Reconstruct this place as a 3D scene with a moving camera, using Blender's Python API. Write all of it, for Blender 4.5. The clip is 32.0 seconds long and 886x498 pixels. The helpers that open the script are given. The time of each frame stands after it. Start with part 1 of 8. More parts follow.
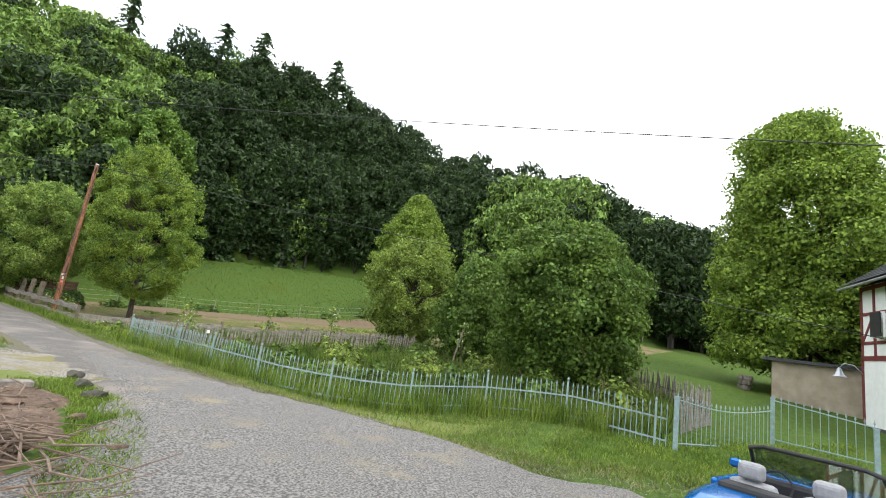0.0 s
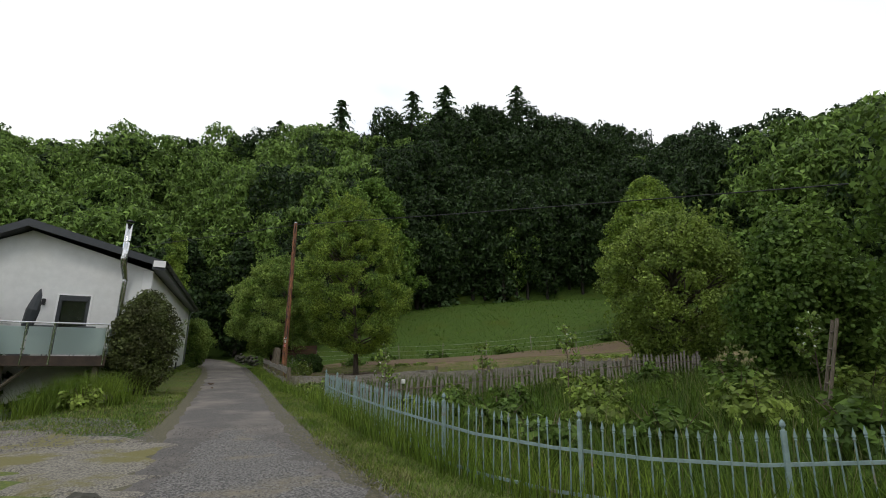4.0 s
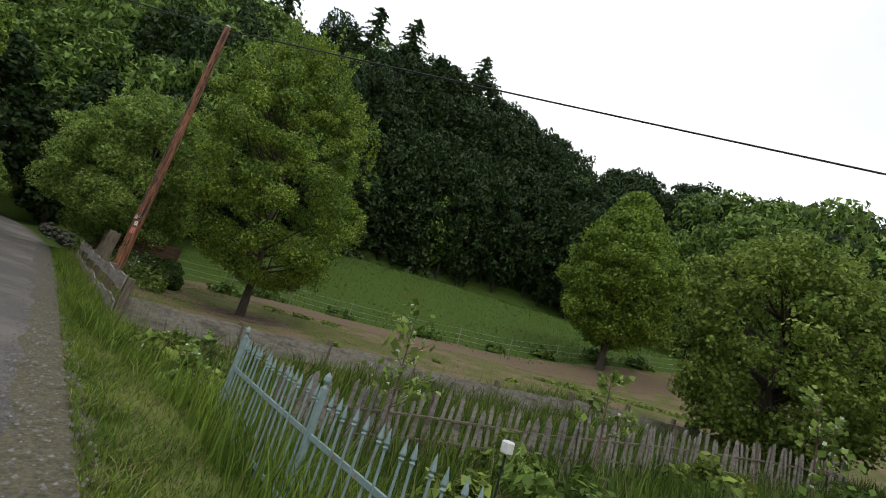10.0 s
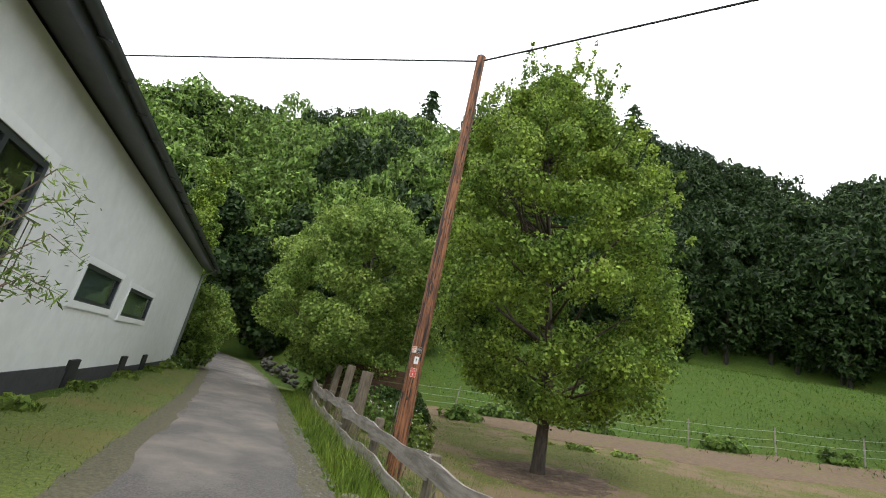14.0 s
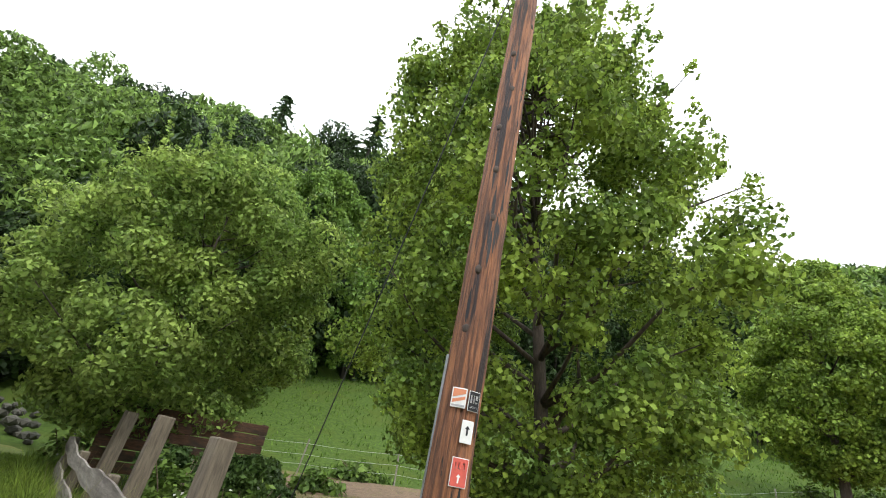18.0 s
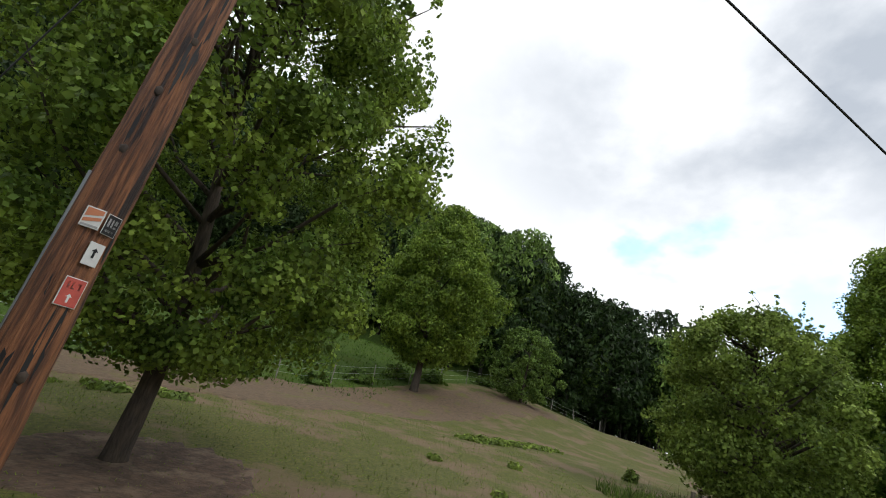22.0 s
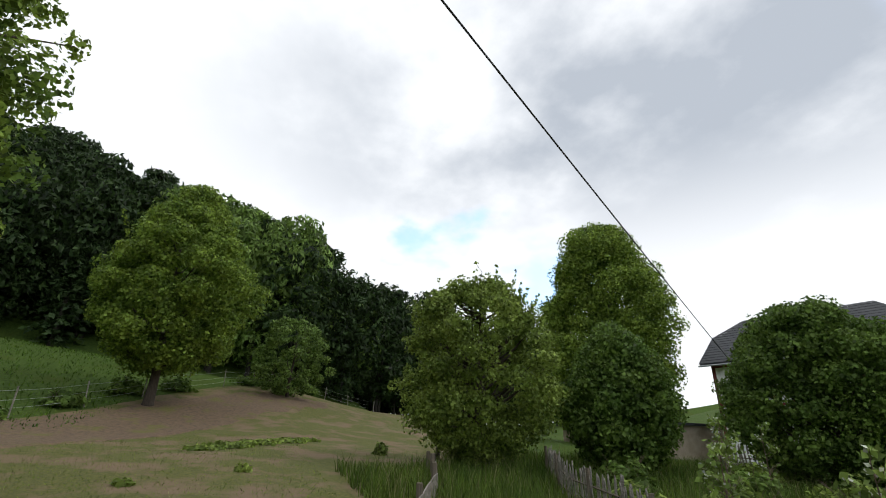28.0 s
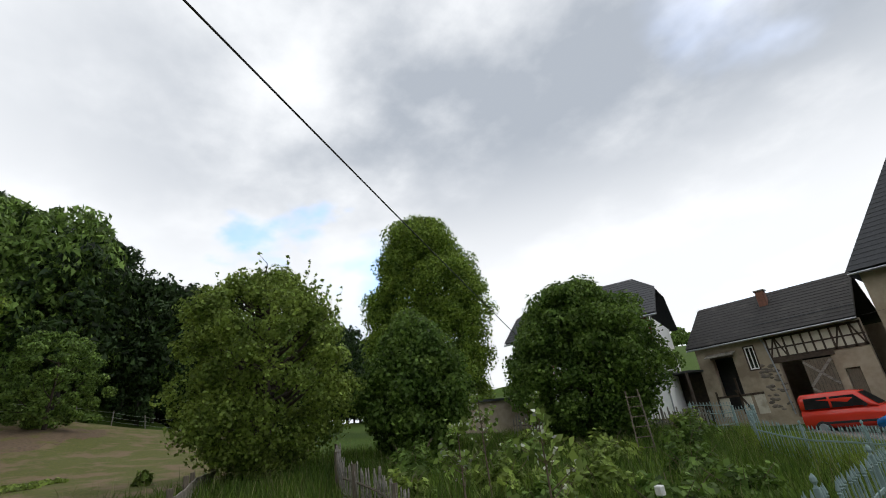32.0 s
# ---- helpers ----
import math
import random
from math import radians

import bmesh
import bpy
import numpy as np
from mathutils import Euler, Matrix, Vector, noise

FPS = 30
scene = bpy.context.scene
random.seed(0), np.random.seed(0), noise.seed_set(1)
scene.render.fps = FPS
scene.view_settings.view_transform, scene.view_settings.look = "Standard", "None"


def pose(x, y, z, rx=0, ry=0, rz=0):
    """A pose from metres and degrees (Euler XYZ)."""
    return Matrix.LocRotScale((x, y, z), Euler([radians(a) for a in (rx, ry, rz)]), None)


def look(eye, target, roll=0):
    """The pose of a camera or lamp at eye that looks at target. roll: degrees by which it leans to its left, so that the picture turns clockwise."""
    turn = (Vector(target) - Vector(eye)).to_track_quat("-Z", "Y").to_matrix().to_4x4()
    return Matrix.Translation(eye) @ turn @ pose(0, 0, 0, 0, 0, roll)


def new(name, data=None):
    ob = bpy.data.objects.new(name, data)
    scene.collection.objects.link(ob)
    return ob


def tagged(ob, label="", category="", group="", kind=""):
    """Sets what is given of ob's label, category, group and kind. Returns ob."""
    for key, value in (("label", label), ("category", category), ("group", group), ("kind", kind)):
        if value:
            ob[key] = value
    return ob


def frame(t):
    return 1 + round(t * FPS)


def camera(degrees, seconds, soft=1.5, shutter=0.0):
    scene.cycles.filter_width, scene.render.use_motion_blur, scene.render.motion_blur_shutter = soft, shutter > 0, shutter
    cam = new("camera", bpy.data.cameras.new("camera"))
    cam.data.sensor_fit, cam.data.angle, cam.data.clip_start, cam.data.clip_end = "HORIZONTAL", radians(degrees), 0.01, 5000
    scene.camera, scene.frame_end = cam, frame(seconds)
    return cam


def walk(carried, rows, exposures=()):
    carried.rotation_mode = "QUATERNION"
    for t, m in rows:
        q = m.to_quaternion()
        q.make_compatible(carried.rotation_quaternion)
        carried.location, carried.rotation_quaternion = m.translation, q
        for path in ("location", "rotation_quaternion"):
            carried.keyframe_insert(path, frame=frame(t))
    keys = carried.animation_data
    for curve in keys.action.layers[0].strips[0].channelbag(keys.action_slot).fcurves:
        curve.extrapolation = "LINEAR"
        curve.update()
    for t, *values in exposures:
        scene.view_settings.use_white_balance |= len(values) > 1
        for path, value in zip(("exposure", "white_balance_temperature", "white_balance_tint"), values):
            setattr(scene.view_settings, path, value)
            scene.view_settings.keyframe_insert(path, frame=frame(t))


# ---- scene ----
# ---- camera ----
PATH = [
    (0, (-6.731, -27.462, 1.833), (1.019, -21.443, 3.757), 8.44),
    (0.5, (-6.088, -26.963, 1.831), (1.358, -20.580, 3.782), 5.54),
    (1, (-5.517, -26.569, 1.807), (1.360, -19.576, 3.757), 3.64),
    (1.5, (-4.941, -26.101, 1.802), (1.437, -18.643, 3.723), 1.99),
    (2, (-4.378, -25.614, 1.801), (1.594, -17.839, 3.772), 0.56),
    (2.5, (-3.789, -25.060, 1.787), (1.946, -17.125, 3.824), -0.30),
    (4.5, (-2.358, -22.134, 1.632), (0.042, -12.649, 3.701), 0.24),
    (5, (-2.275, -21.575, 1.633), (-2.542, -11.764, 3.545), -1.87),
    (5.5, (-2.212, -21.007, 1.619), (-5.368, -11.736, 3.642), -3.77),
    (6, (-2.154, -20.345, 1.599), (-6.174, -11.443, 3.741), -2.58),
    (6.5, (-2.102, -19.600, 1.586), (-4.804, -10.215, 3.736), 0.24),
    (7, (-2.066, -18.825, 1.581), (-3.286, -9.149, 3.788), 3.07),
    (7.5, (-2.034, -18.009, 1.572), (-1.620, -8.320, 4.013), 5.41),
    (8, (-2.014, -17.166, 1.571), (0.051, -7.696, 4.029), 8.38),
    (8.5, (-1.977, -16.252, 1.585), (1.084, -6.972, 3.709), 12.25),
    (9, (-1.888, -15.234, 1.594), (2.499, -6.451, 3.491), 14.87),
    (9.5, (-1.766, -14.257, 1.585), (3.744, -6.123, 3.452), 16.91),
    (10, (-1.672, -13.372, 1.570), (4.589, -5.830, 3.546), 17.86),
    (10.5, (-1.710, -12.451, 1.593), (4.106, -4.525, 3.424), 18.66),
    (11, (-1.875, -11.460, 1.628), (3.422, -3.200, 3.555), 18.35),
    (11.5, (-2.072, -10.522, 1.646), (2.874, -2.054, 3.603), 16.71),
    (12, (-2.216, -9.696, 1.682), (2.437, -1.104, 3.809), 15.46),
    (12.5, (-2.291, -8.932, 1.729), (1.999, -0.196, 4.027), 14.24),
    (13, (-2.335, -8.225, 1.767), (1.570, 0.632, 4.277), 13.31),
    (13.5, (-2.355, -7.577, 1.794), (1.106, 1.406, 4.501), 12.90),
    (14, (-2.360, -6.909, 1.806), (0.739, 2.167, 4.640), 12.24),
    (14.5, (-2.359, -6.192, 1.810), (0.468, 2.982, 4.610), 11.30),
    (16.5, (-2.262, -3.356, 1.758), (1.784, 5.152, 5.112), 13.18),
    (17, (-2.133, -2.703, 1.785), (2.657, 5.309, 5.372), 13.26),
    (17.5, (-1.974, -2.111, 1.824), (3.313, 5.571, 5.435), 13.18),
    (18, (-1.871, -1.783, 1.924), (3.923, 5.157, 6.198), 12.08),
    (18.5, (-1.869, -1.714, 1.899), (4.136, 4.788, 6.554), 10.79),
    (19, (-1.919, -1.713, 1.856), (4.461, 4.444, 6.482), 10.88),
    (19.5, (-2.061, -1.730, 1.831), (5.178, 3.600, 6.214), 11.33),
    (20, (-2.009, -1.791, 1.822), (5.990, 2.551, 5.965), 11.55),
    (20.5, (-1.935, -1.861, 1.791), (6.638, 1.387, 5.785), 11.60),
    (21, (-1.932, -1.903, 1.784), (6.972, 0.575, 5.603), 12.01),
    (21.5, (-1.937, -1.915, 1.774), (7.198, -0.046, 5.387), 12.63),
    (22, (-1.930, -1.933, 1.771), (7.350, -0.579, 5.243), 13.75),
    (22.5, (-1.975, -1.920, 1.766), (7.391, -1.088, 5.168), 15.07),
    (23, (-1.986, -1.961, 1.764), (7.436, -1.339, 5.055), 15.85),
    (23.5, (-2.014, -1.892, 1.782), (7.005, 1.092, 4.908), 14.27),
    (24, (-2.041, -1.822, 1.799), (5.347, 4.237, 4.750), 12.03),
    (24.5, (-2.187, -1.783, 1.784), (2.372, 6.588, 4.809), 10.03),
    (26.5, (-1.801, -2.539, 1.758), (6.642, 1.464, 5.320), 8.27),
    (27, (-1.566, -2.878, 1.818), (7.687, -3.400, 5.574), 4.24),
    (27.5, (-1.370, -3.156, 1.857), (7.595, -5.402, 5.676), 3.31),
    (28, (-1.236, -3.352, 1.871), (7.425, -6.518, 5.738), 1.58),
    (28.5, (-1.168, -3.531, 1.869), (7.151, -7.537, 5.709), -1.39),
    (29, (-1.154, -3.788, 1.856), (6.734, -8.641, 5.627), -3.72),
    (29.5, (-1.168, -4.109, 1.839), (6.447, -9.450, 5.510), -5.80),
    (30, (-1.193, -4.430, 1.830), (6.332, -9.959, 5.407), -6.46),
    (30.5, (-1.224, -4.721, 1.834), (6.064, -10.618, 5.315), -7.68),
    (31, (-1.259, -4.956, 1.845), (5.813, -11.147, 5.260), -8.42),
    (31.5, (-1.302, -5.114, 1.858), (5.744, -11.288, 5.358), -7.97),
    (32, (-1.345, -5.219, 1.870), (5.702, -11.320, 5.491), -7.36),
]
cam = camera(87.84, 32.0, soft=1.0)
walk(cam, [(t, look(e, g, r)) for t, e, g, r in PATH],
     exposures=[(0.0, 0.7), (1.0, 0.2), (2.0, -0.3), (2.5, -0.45), (4.5, -0.8), (6.0, -1.0), (7.5, -1.0), (9.0, -0.8), (10.5, -0.4), (12.0, 0.1), (13.0, 0.26), (14.5, 0.38), (16.5, 0.62), (17.5, 0.73), (19.0, 0.75), (20.0, 0.28), (21.0, -0.42), (22.0, -0.55), (23.0, -0.58), (24.0, -0.48), (24.5, -0.3), (26.5, 0.0), (27.0, -0.15), (28.5, -0.75), (32.0, -0.8)])


# ---- world and sun ----
def build_world():
    w = bpy.data.worlds.new("overcast_sky")
    scene.world = w
    w.use_nodes = True
    nt = w.node_tree
    N, L = nt.nodes, nt.links
    N.clear()
    out = N.new("ShaderNodeOutputWorld")
    bg = N.new("ShaderNodeBackground")
    sky = N.new("ShaderNodeTexSky")
    sky.sky_type = "NISHITA"
    sky.sun_disc = False
    sky.sun_elevation = radians(52)
    sky.sun_rotation = radians(200)
    sc = N.new("ShaderNodeVectorMath")
    sc.operation = "SCALE"
    sc.inputs[3].default_value = 0.62
    L.new(sky.outputs[0], sc.inputs[0])
    tc = N.new("ShaderNodeTexCoord")
    sep = N.new("ShaderNodeSeparateXYZ")
    L.new(tc.outputs["Generated"], sep.inputs[0])

    def math_node(op, a, b):
        m = N.new("ShaderNodeMath")
        m.operation = op
        for i, v in enumerate((a, b)):
            if isinstance(v, (int, float)):
                m.inputs[i].default_value = v
            elif v is not None:
                L.new(v, m.inputs[i])
        return m.outputs[0]
    zz = math_node("ADD", math_node("MAXIMUM", sep.outputs[2], 0.0), 0.22)
    comb = N.new("ShaderNodeCombineXYZ")
    L.new(math_node("DIVIDE", sep.outputs[0], zz), comb.inputs[0])
    L.new(math_node("DIVIDE", sep.outputs[1], zz), comb.inputs[1])
    comb.inputs[2].default_value = 3.7

    def cloud(scale, detail, rough, lo, hi):
        n = N.new("ShaderNodeTexNoise")
        n.inputs["Scale"].default_value = scale
        n.inputs["Detail"].default_value = detail
        n.inputs["Roughness"].default_value = rough
        L.new(comb.outputs[0], n.inputs["Vector"])
        r = N.new("ShaderNodeMapRange")
        r.interpolation_type = "SMOOTHSTEP"
        r.inputs["From Min"].default_value = lo
        r.inputs["From Max"].default_value = hi
        L.new(n.outputs["Fac"], r.inputs["Value"])
        return r.outputs[0]
    cover = cloud(0.75, 6, 0.5, 0.22, 0.42)
    thick = cloud(1.1, 8, 0.55, 0.25, 0.56)
    aloft = N.new("ShaderNodeMapRange")
    aloft.interpolation_type = "SMOOTHSTEP"
    aloft.inputs["From Min"].default_value = 0.25
    aloft.inputs["From Max"].default_value = 0.62
    aloft.inputs["To Min"].default_value = 0.25
    L.new(sep.outputs[2], aloft.inputs["Value"])
    thick = math_node("MULTIPLY", thick, aloft.outputs[0])
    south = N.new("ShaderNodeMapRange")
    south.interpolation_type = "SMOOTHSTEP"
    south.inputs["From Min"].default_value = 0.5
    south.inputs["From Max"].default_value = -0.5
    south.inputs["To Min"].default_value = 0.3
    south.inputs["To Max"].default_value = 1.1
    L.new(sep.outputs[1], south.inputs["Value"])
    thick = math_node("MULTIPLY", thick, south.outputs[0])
    warp = N.new("ShaderNodeTexNoise")
    warp.inputs["Scale"].default_value = 3.2
    warp.inputs["Detail"].default_value = 5
    L.new(comb.outputs[0], warp.inputs["Vector"])
    for cx, cy, size in ((-1.26, 0.94, 0.30), (-1.46, 0.58, 0.22), (1.45, -0.95, 0.22), (1.44, -0.52, 0.14)):
        off = N.new("ShaderNodeVectorMath")
        off.operation = "DISTANCE"
        L.new(comb.outputs[0], off.inputs[0])
        off.inputs[1].default_value = (cx, cy, 3.7)
        gap = N.new("ShaderNodeMapRange")
        gap.interpolation_type = "SMOOTHSTEP"
        gap.inputs["From Min"].default_value = size * 0.35
        gap.inputs["From Max"].default_value = size * 1.35
        gap.inputs["To Min"].default_value = 0.12
        L.new(math_node("ADD", off.outputs["Value"], math_node("MULTIPLY", math_node("SUBTRACT", warp.outputs["Fac"], 0.5), 0.9)), gap.inputs["Value"])
        cover = math_node("MULTIPLY", cover, gap.outputs[0])
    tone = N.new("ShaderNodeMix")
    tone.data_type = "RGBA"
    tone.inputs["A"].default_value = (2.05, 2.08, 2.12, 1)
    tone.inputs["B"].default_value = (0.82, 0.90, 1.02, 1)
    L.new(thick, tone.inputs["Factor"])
    mix = N.new("ShaderNodeMix")
    mix.data_type = "RGBA"
    L.new(cover, mix.inputs["Factor"])
    L.new(sc.outputs[0], mix.inputs["A"])
    L.new(tone.outputs["Result"], mix.inputs["B"])
    L.new(mix.outputs["Result"], bg.inputs[0])
    bg.inputs[1].default_value = 1.0
    L.new(bg.outputs[0], out.inputs[0])


build_world()
sun = new("sun", bpy.data.lights.new("sun", "SUN"))
sun.data.energy = 1.3
sun.data.angle = radians(14)
sun.data.color = (1.0, 0.95, 0.88)
sun.matrix_world = look((0, 0, 0), (-math.sin(radians(200)) * math.cos(radians(52)), -math.cos(radians(200)) * math.cos(radians(52)), -math.sin(radians(52))))


# ---- materials ----
def material(name, base, second=None, scale=3.0, rough=0.8, metal=0.0, bump=0.0, fine=40.0, third=None, third_scale=0.6,
             third_at=(0.5, 0.65), island=0.0, instance=0.0, translucent=0.0, stretch=(1, 1, 1), spec=0.5, local=False, contrast=(0.35, 0.65)):
    """Noise-mixed surface in world metres: base and second at grain scale, third as larger stains."""
    m = bpy.data.materials.new(name)
    m.use_nodes = True
    nt = m.node_tree
    N, L = nt.nodes, nt.links
    b = N["Principled BSDF"]
    b.inputs["Roughness"].default_value = rough
    b.inputs["Metallic"].default_value = metal
    b.inputs["Specular IOR Level"].default_value = spec
    tc = N.new("ShaderNodeTexCoord")
    geo = N.new("ShaderNodeNewGeometry")
    mp = N.new("ShaderNodeMapping")
    mp.inputs["Scale"].default_value = stretch
    L.new(tc.outputs["Object"] if local else geo.outputs["Position"], mp.inputs[0])

    def noise_tex(s, d=4.0, r=0.6):
        n = N.new("ShaderNodeTexNoise")
        n.inputs["Scale"].default_value = s
        n.inputs["Detail"].default_value = d
        n.inputs["Roughness"].default_value = r
        L.new(mp.outputs[0], n.inputs["Vector"])
        return n.outputs["Fac"]

    def ramp(v, lo, hi):
        r = N.new("ShaderNodeMapRange")
        r.inputs["From Min"].default_value = lo
        r.inputs["From Max"].default_value = hi
        L.new(v, r.inputs["Value"])
        return r.outputs[0]

    def blend(f, a, c):
        x = N.new("ShaderNodeMix")
        x.data_type = "RGBA"
        L.new(f, x.inputs["Factor"])
        for k, v in (("A", a), ("B", c)):
            if isinstance(v, tuple):
                x.inputs[k].default_value = (*v, 1)
            else:
                L.new(v, x.inputs[k])
        return x.outputs["Result"]
    col = base
    if second:
        col = blend(ramp(noise_tex(scale), *contrast), base, second)
    if third:
        col = blend(ramp(noise_tex(third_scale, 5.0), *third_at), col, third)
    if island or instance:
        h = N.new("ShaderNodeHueSaturation")
        v = N.new("ShaderNodeMapRange")
        if island:
            L.new(geo.outputs["Random Per Island"], v.inputs["Value"])
        else:
            oi = N.new("ShaderNodeObjectInfo")
            L.new(oi.outputs["Random"], v.inputs["Value"])
        amount = island or instance
        v.inputs["To Min"].default_value = 1 - amount
        v.inputs["To Max"].default_value = 1 + amount
        L.new(v.outputs[0], h.inputs["Value"])
        if isinstance(col, tuple):
            h.inputs["Color"].default_value = (*col, 1)
        else:
            L.new(col, h.inputs["Color"])
        col = h.outputs[0]
    if isinstance(col, tuple):
        b.inputs["Base Color"].default_value = (*col, 1)
    else:
        L.new(col, b.inputs["Base Color"])
    if bump:
        bn = N.new("ShaderNodeBump")
        bn.inputs["Strength"].default_value = bump
        bn.inputs["Distance"].default_value = 0.02
        L.new(noise_tex(fine, 3.0), bn.inputs["Height"])
        L.new(bn.outputs[0], b.inputs["Normal"])
    if translucent:
        tr = N.new("ShaderNodeBsdfTranslucent")
        mx = N.new("ShaderNodeMixShader")
        mx.inputs[0].default_value = translucent
        if isinstance(col, tuple):
            tr.inputs[0].default_value = (*col, 1)
        else:
            L.new(col, tr.inputs[0])
        L.new(b.outputs[0], mx.inputs[1])
        L.new(tr.outputs[0], mx.inputs[2])
        L.new(mx.outputs[0], N["Material Output"].inputs[0])
    return m


M = {}
M["grass"] = material("meadow_grass", (0.080, 0.128, 0.024), (0.042, 0.074, 0.016), 6.0, 0.95, spec=0.1, bump=0.6, fine=60, third=(0.066, 0.088, 0.014), third_scale=0.35, third_at=(0.5, 0.75))
M["mown"] = material("mown_lawn", (0.160, 0.195, 0.030), (0.070, 0.102, 0.017), 26.0, 0.9, bump=0.7, fine=70, third=(0.17, 0.145, 0.036), third_scale=0.7, third_at=(0.48, 0.7))
M["paddock"] = material("grazed_paddock_turf", (0.140, 0.140, 0.026), (0.062, 0.072, 0.013), 16.0, 0.95, bump=0.6, fine=45, third=(0.185, 0.128, 0.072), third_scale=0.7, third_at=(0.47, 0.60))
M["dirt"] = material("bare_trodden_soil", (0.185, 0.122, 0.072), (0.100, 0.070, 0.042), 7.0, 0.95, bump=0.7, fine=30, third=(0.13, 0.12, 0.03), third_scale=0.9, third_at=(0.55, 0.66))
M["asphalt"] = material("worn_grey_asphalt", (0.176, 0.160, 0.146), (0.088, 0.083, 0.078), 48.0, 0.9, bump=0.9, fine=90, third=(0.240, 0.212, 0.182), third_scale=0.8, third_at=(0.44, 0.66))
M["gravel"] = material("pale_crushed_gravel", (0.275, 0.260, 0.240), (0.080, 0.077, 0.074), 38.0, 0.95, bump=1.0, fine=90, third=(0.26, 0.225, 0.15), third_scale=1.2, third_at=(0.56, 0.74), contrast=(0.42, 0.58))
M["gravel_tan"] = material("tan_driveway_gravel", (0.38, 0.345, 0.275), (0.13, 0.12, 0.105), 42.0, 0.95, bump=1.0, fine=90, third=(0.21, 0.19, 0.07), third_scale=1.1, third_at=(0.50, 0.60), contrast=(0.40, 0.60))
M["straw"] = material("dry_straw_verge", (0.160, 0.142, 0.088), (0.085, 0.080, 0.048), 30.0, 0.95, bump=0.8, fine=70)
M["forest_floor"] = material("shaded_forest_floor", (0.040, 0.045, 0.020), (0.025, 0.025, 0.014), 1.0, 0.95, bump=0.5)
M["render_white"] = material("white_render", (0.800, 0.805, 0.785), (0.740, 0.748, 0.730), 4.0, 0.9, bump=0.25, fine=90, third=(0.700, 0.700, 0.660), third_scale=0.5, third_at=(0.55, 0.8))
M["plinth"] = material("dark_grey_plinth", (0.055, 0.055, 0.06), (0.04, 0.04, 0.045), 8.0, 0.8, bump=0.2)
M["roof_dark"] = material("dark_slate_roof", (0.045, 0.047, 0.052), (0.03, 0.032, 0.036), 9.0, 0.6, bump=0.4, fine=25, instance=0.25)
M["roof_barn"] = material("black_bitumen_roof", (0.034, 0.031, 0.029), (0.020, 0.019, 0.018), 5.0, 0.8, bump=0.4, fine=20, third=(0.055, 0.050, 0.045), third_scale=0.9, third_at=(0.55, 0.72))
M["gutter"] = material("grey_painted_gutter", (0.075, 0.08, 0.09), (0.06, 0.065, 0.07), 5.0, 0.4, spec=0.5)
M["zinc"] = material("galvanised_zinc", (0.42, 0.44, 0.46), (0.33, 0.35, 0.37), 7.0, 0.42, metal=0.7)
M["steel"] = material("polished_stainless_steel", (0.72, 0.72, 0.72), (0.6, 0.6, 0.6), 3.0, 0.18, metal=1.0)
M["trim_white"] = material("white_paint", (0.88, 0.88, 0.87), (0.84, 0.84, 0.83), 6.0, 0.5)
M["frame_dark"] = material("anthracite_window_frame", (0.045, 0.05, 0.055), (0.035, 0.04, 0.045), 6.0, 0.4)
M["wood_grey"] = material("weathered_grey_wood", (0.34, 0.31, 0.27), (0.20, 0.18, 0.155), 5.0, 0.9, bump=0.5, fine=40, third=(0.11, 0.095, 0.08), third_scale=1.4, third_at=(0.52, 0.72), stretch=(2, 0.6, 5))
M["wood_post"] = material("weathered_brown_post", (0.20, 0.165, 0.12), (0.11, 0.09, 0.065), 8.0, 0.9, bump=0.5, fine=40, stretch=(5, 5, 0.6))
M["wood_dark"] = material("dark_stained_timber", (0.075, 0.052, 0.036), (0.045, 0.032, 0.024), 6.0, 0.8, bump=0.3)
M["pole"] = material("creosoted_reddish_pole", (0.345, 0.142, 0.060), (0.105, 0.046, 0.026), 9.0, 0.75, bump=1.0, fine=24, third=(0.030, 0.020, 0.018), third_scale=2.6, third_at=(0.57, 0.64), stretch=(4.5, 4.5, 0.3), contrast=(0.40, 0.60))
M["pole_grey"] = material("greyed_wooden_pole", (0.27, 0.215, 0.165), (0.16, 0.125, 0.095), 9.0, 0.85, bump=0.6, fine=30, stretch=(4, 4, 0.4))
M["fence_paint"] = material("flaking_pale_green_iron", (0.27, 0.37, 0.36), (0.20, 0.28, 0.28), 14.0, 0.6, third=(0.26, 0.20, 0.15), third_scale=4.0, third_at=(0.60, 0.72), bump=0.2)
M["bark"] = material("rough_brown_bark", (0.095, 0.072, 0.052), (0.045, 0.036, 0.028), 10.0, 0.95, bump=1.0, fine=20, stretch=(2, 2, 0.5))
M["bark_dark"] = material("dark_forest_bark", (0.045, 0.038, 0.030), (0.025, 0.022, 0.018), 6.0, 0.95)


def leaf(name, a, b, tr=0.36, rough=0.55, island=0.55):
    return material(name, a, b, 1.1, rough, island=island, translucent=tr, spec=0.18, contrast=(0.38, 0.62))


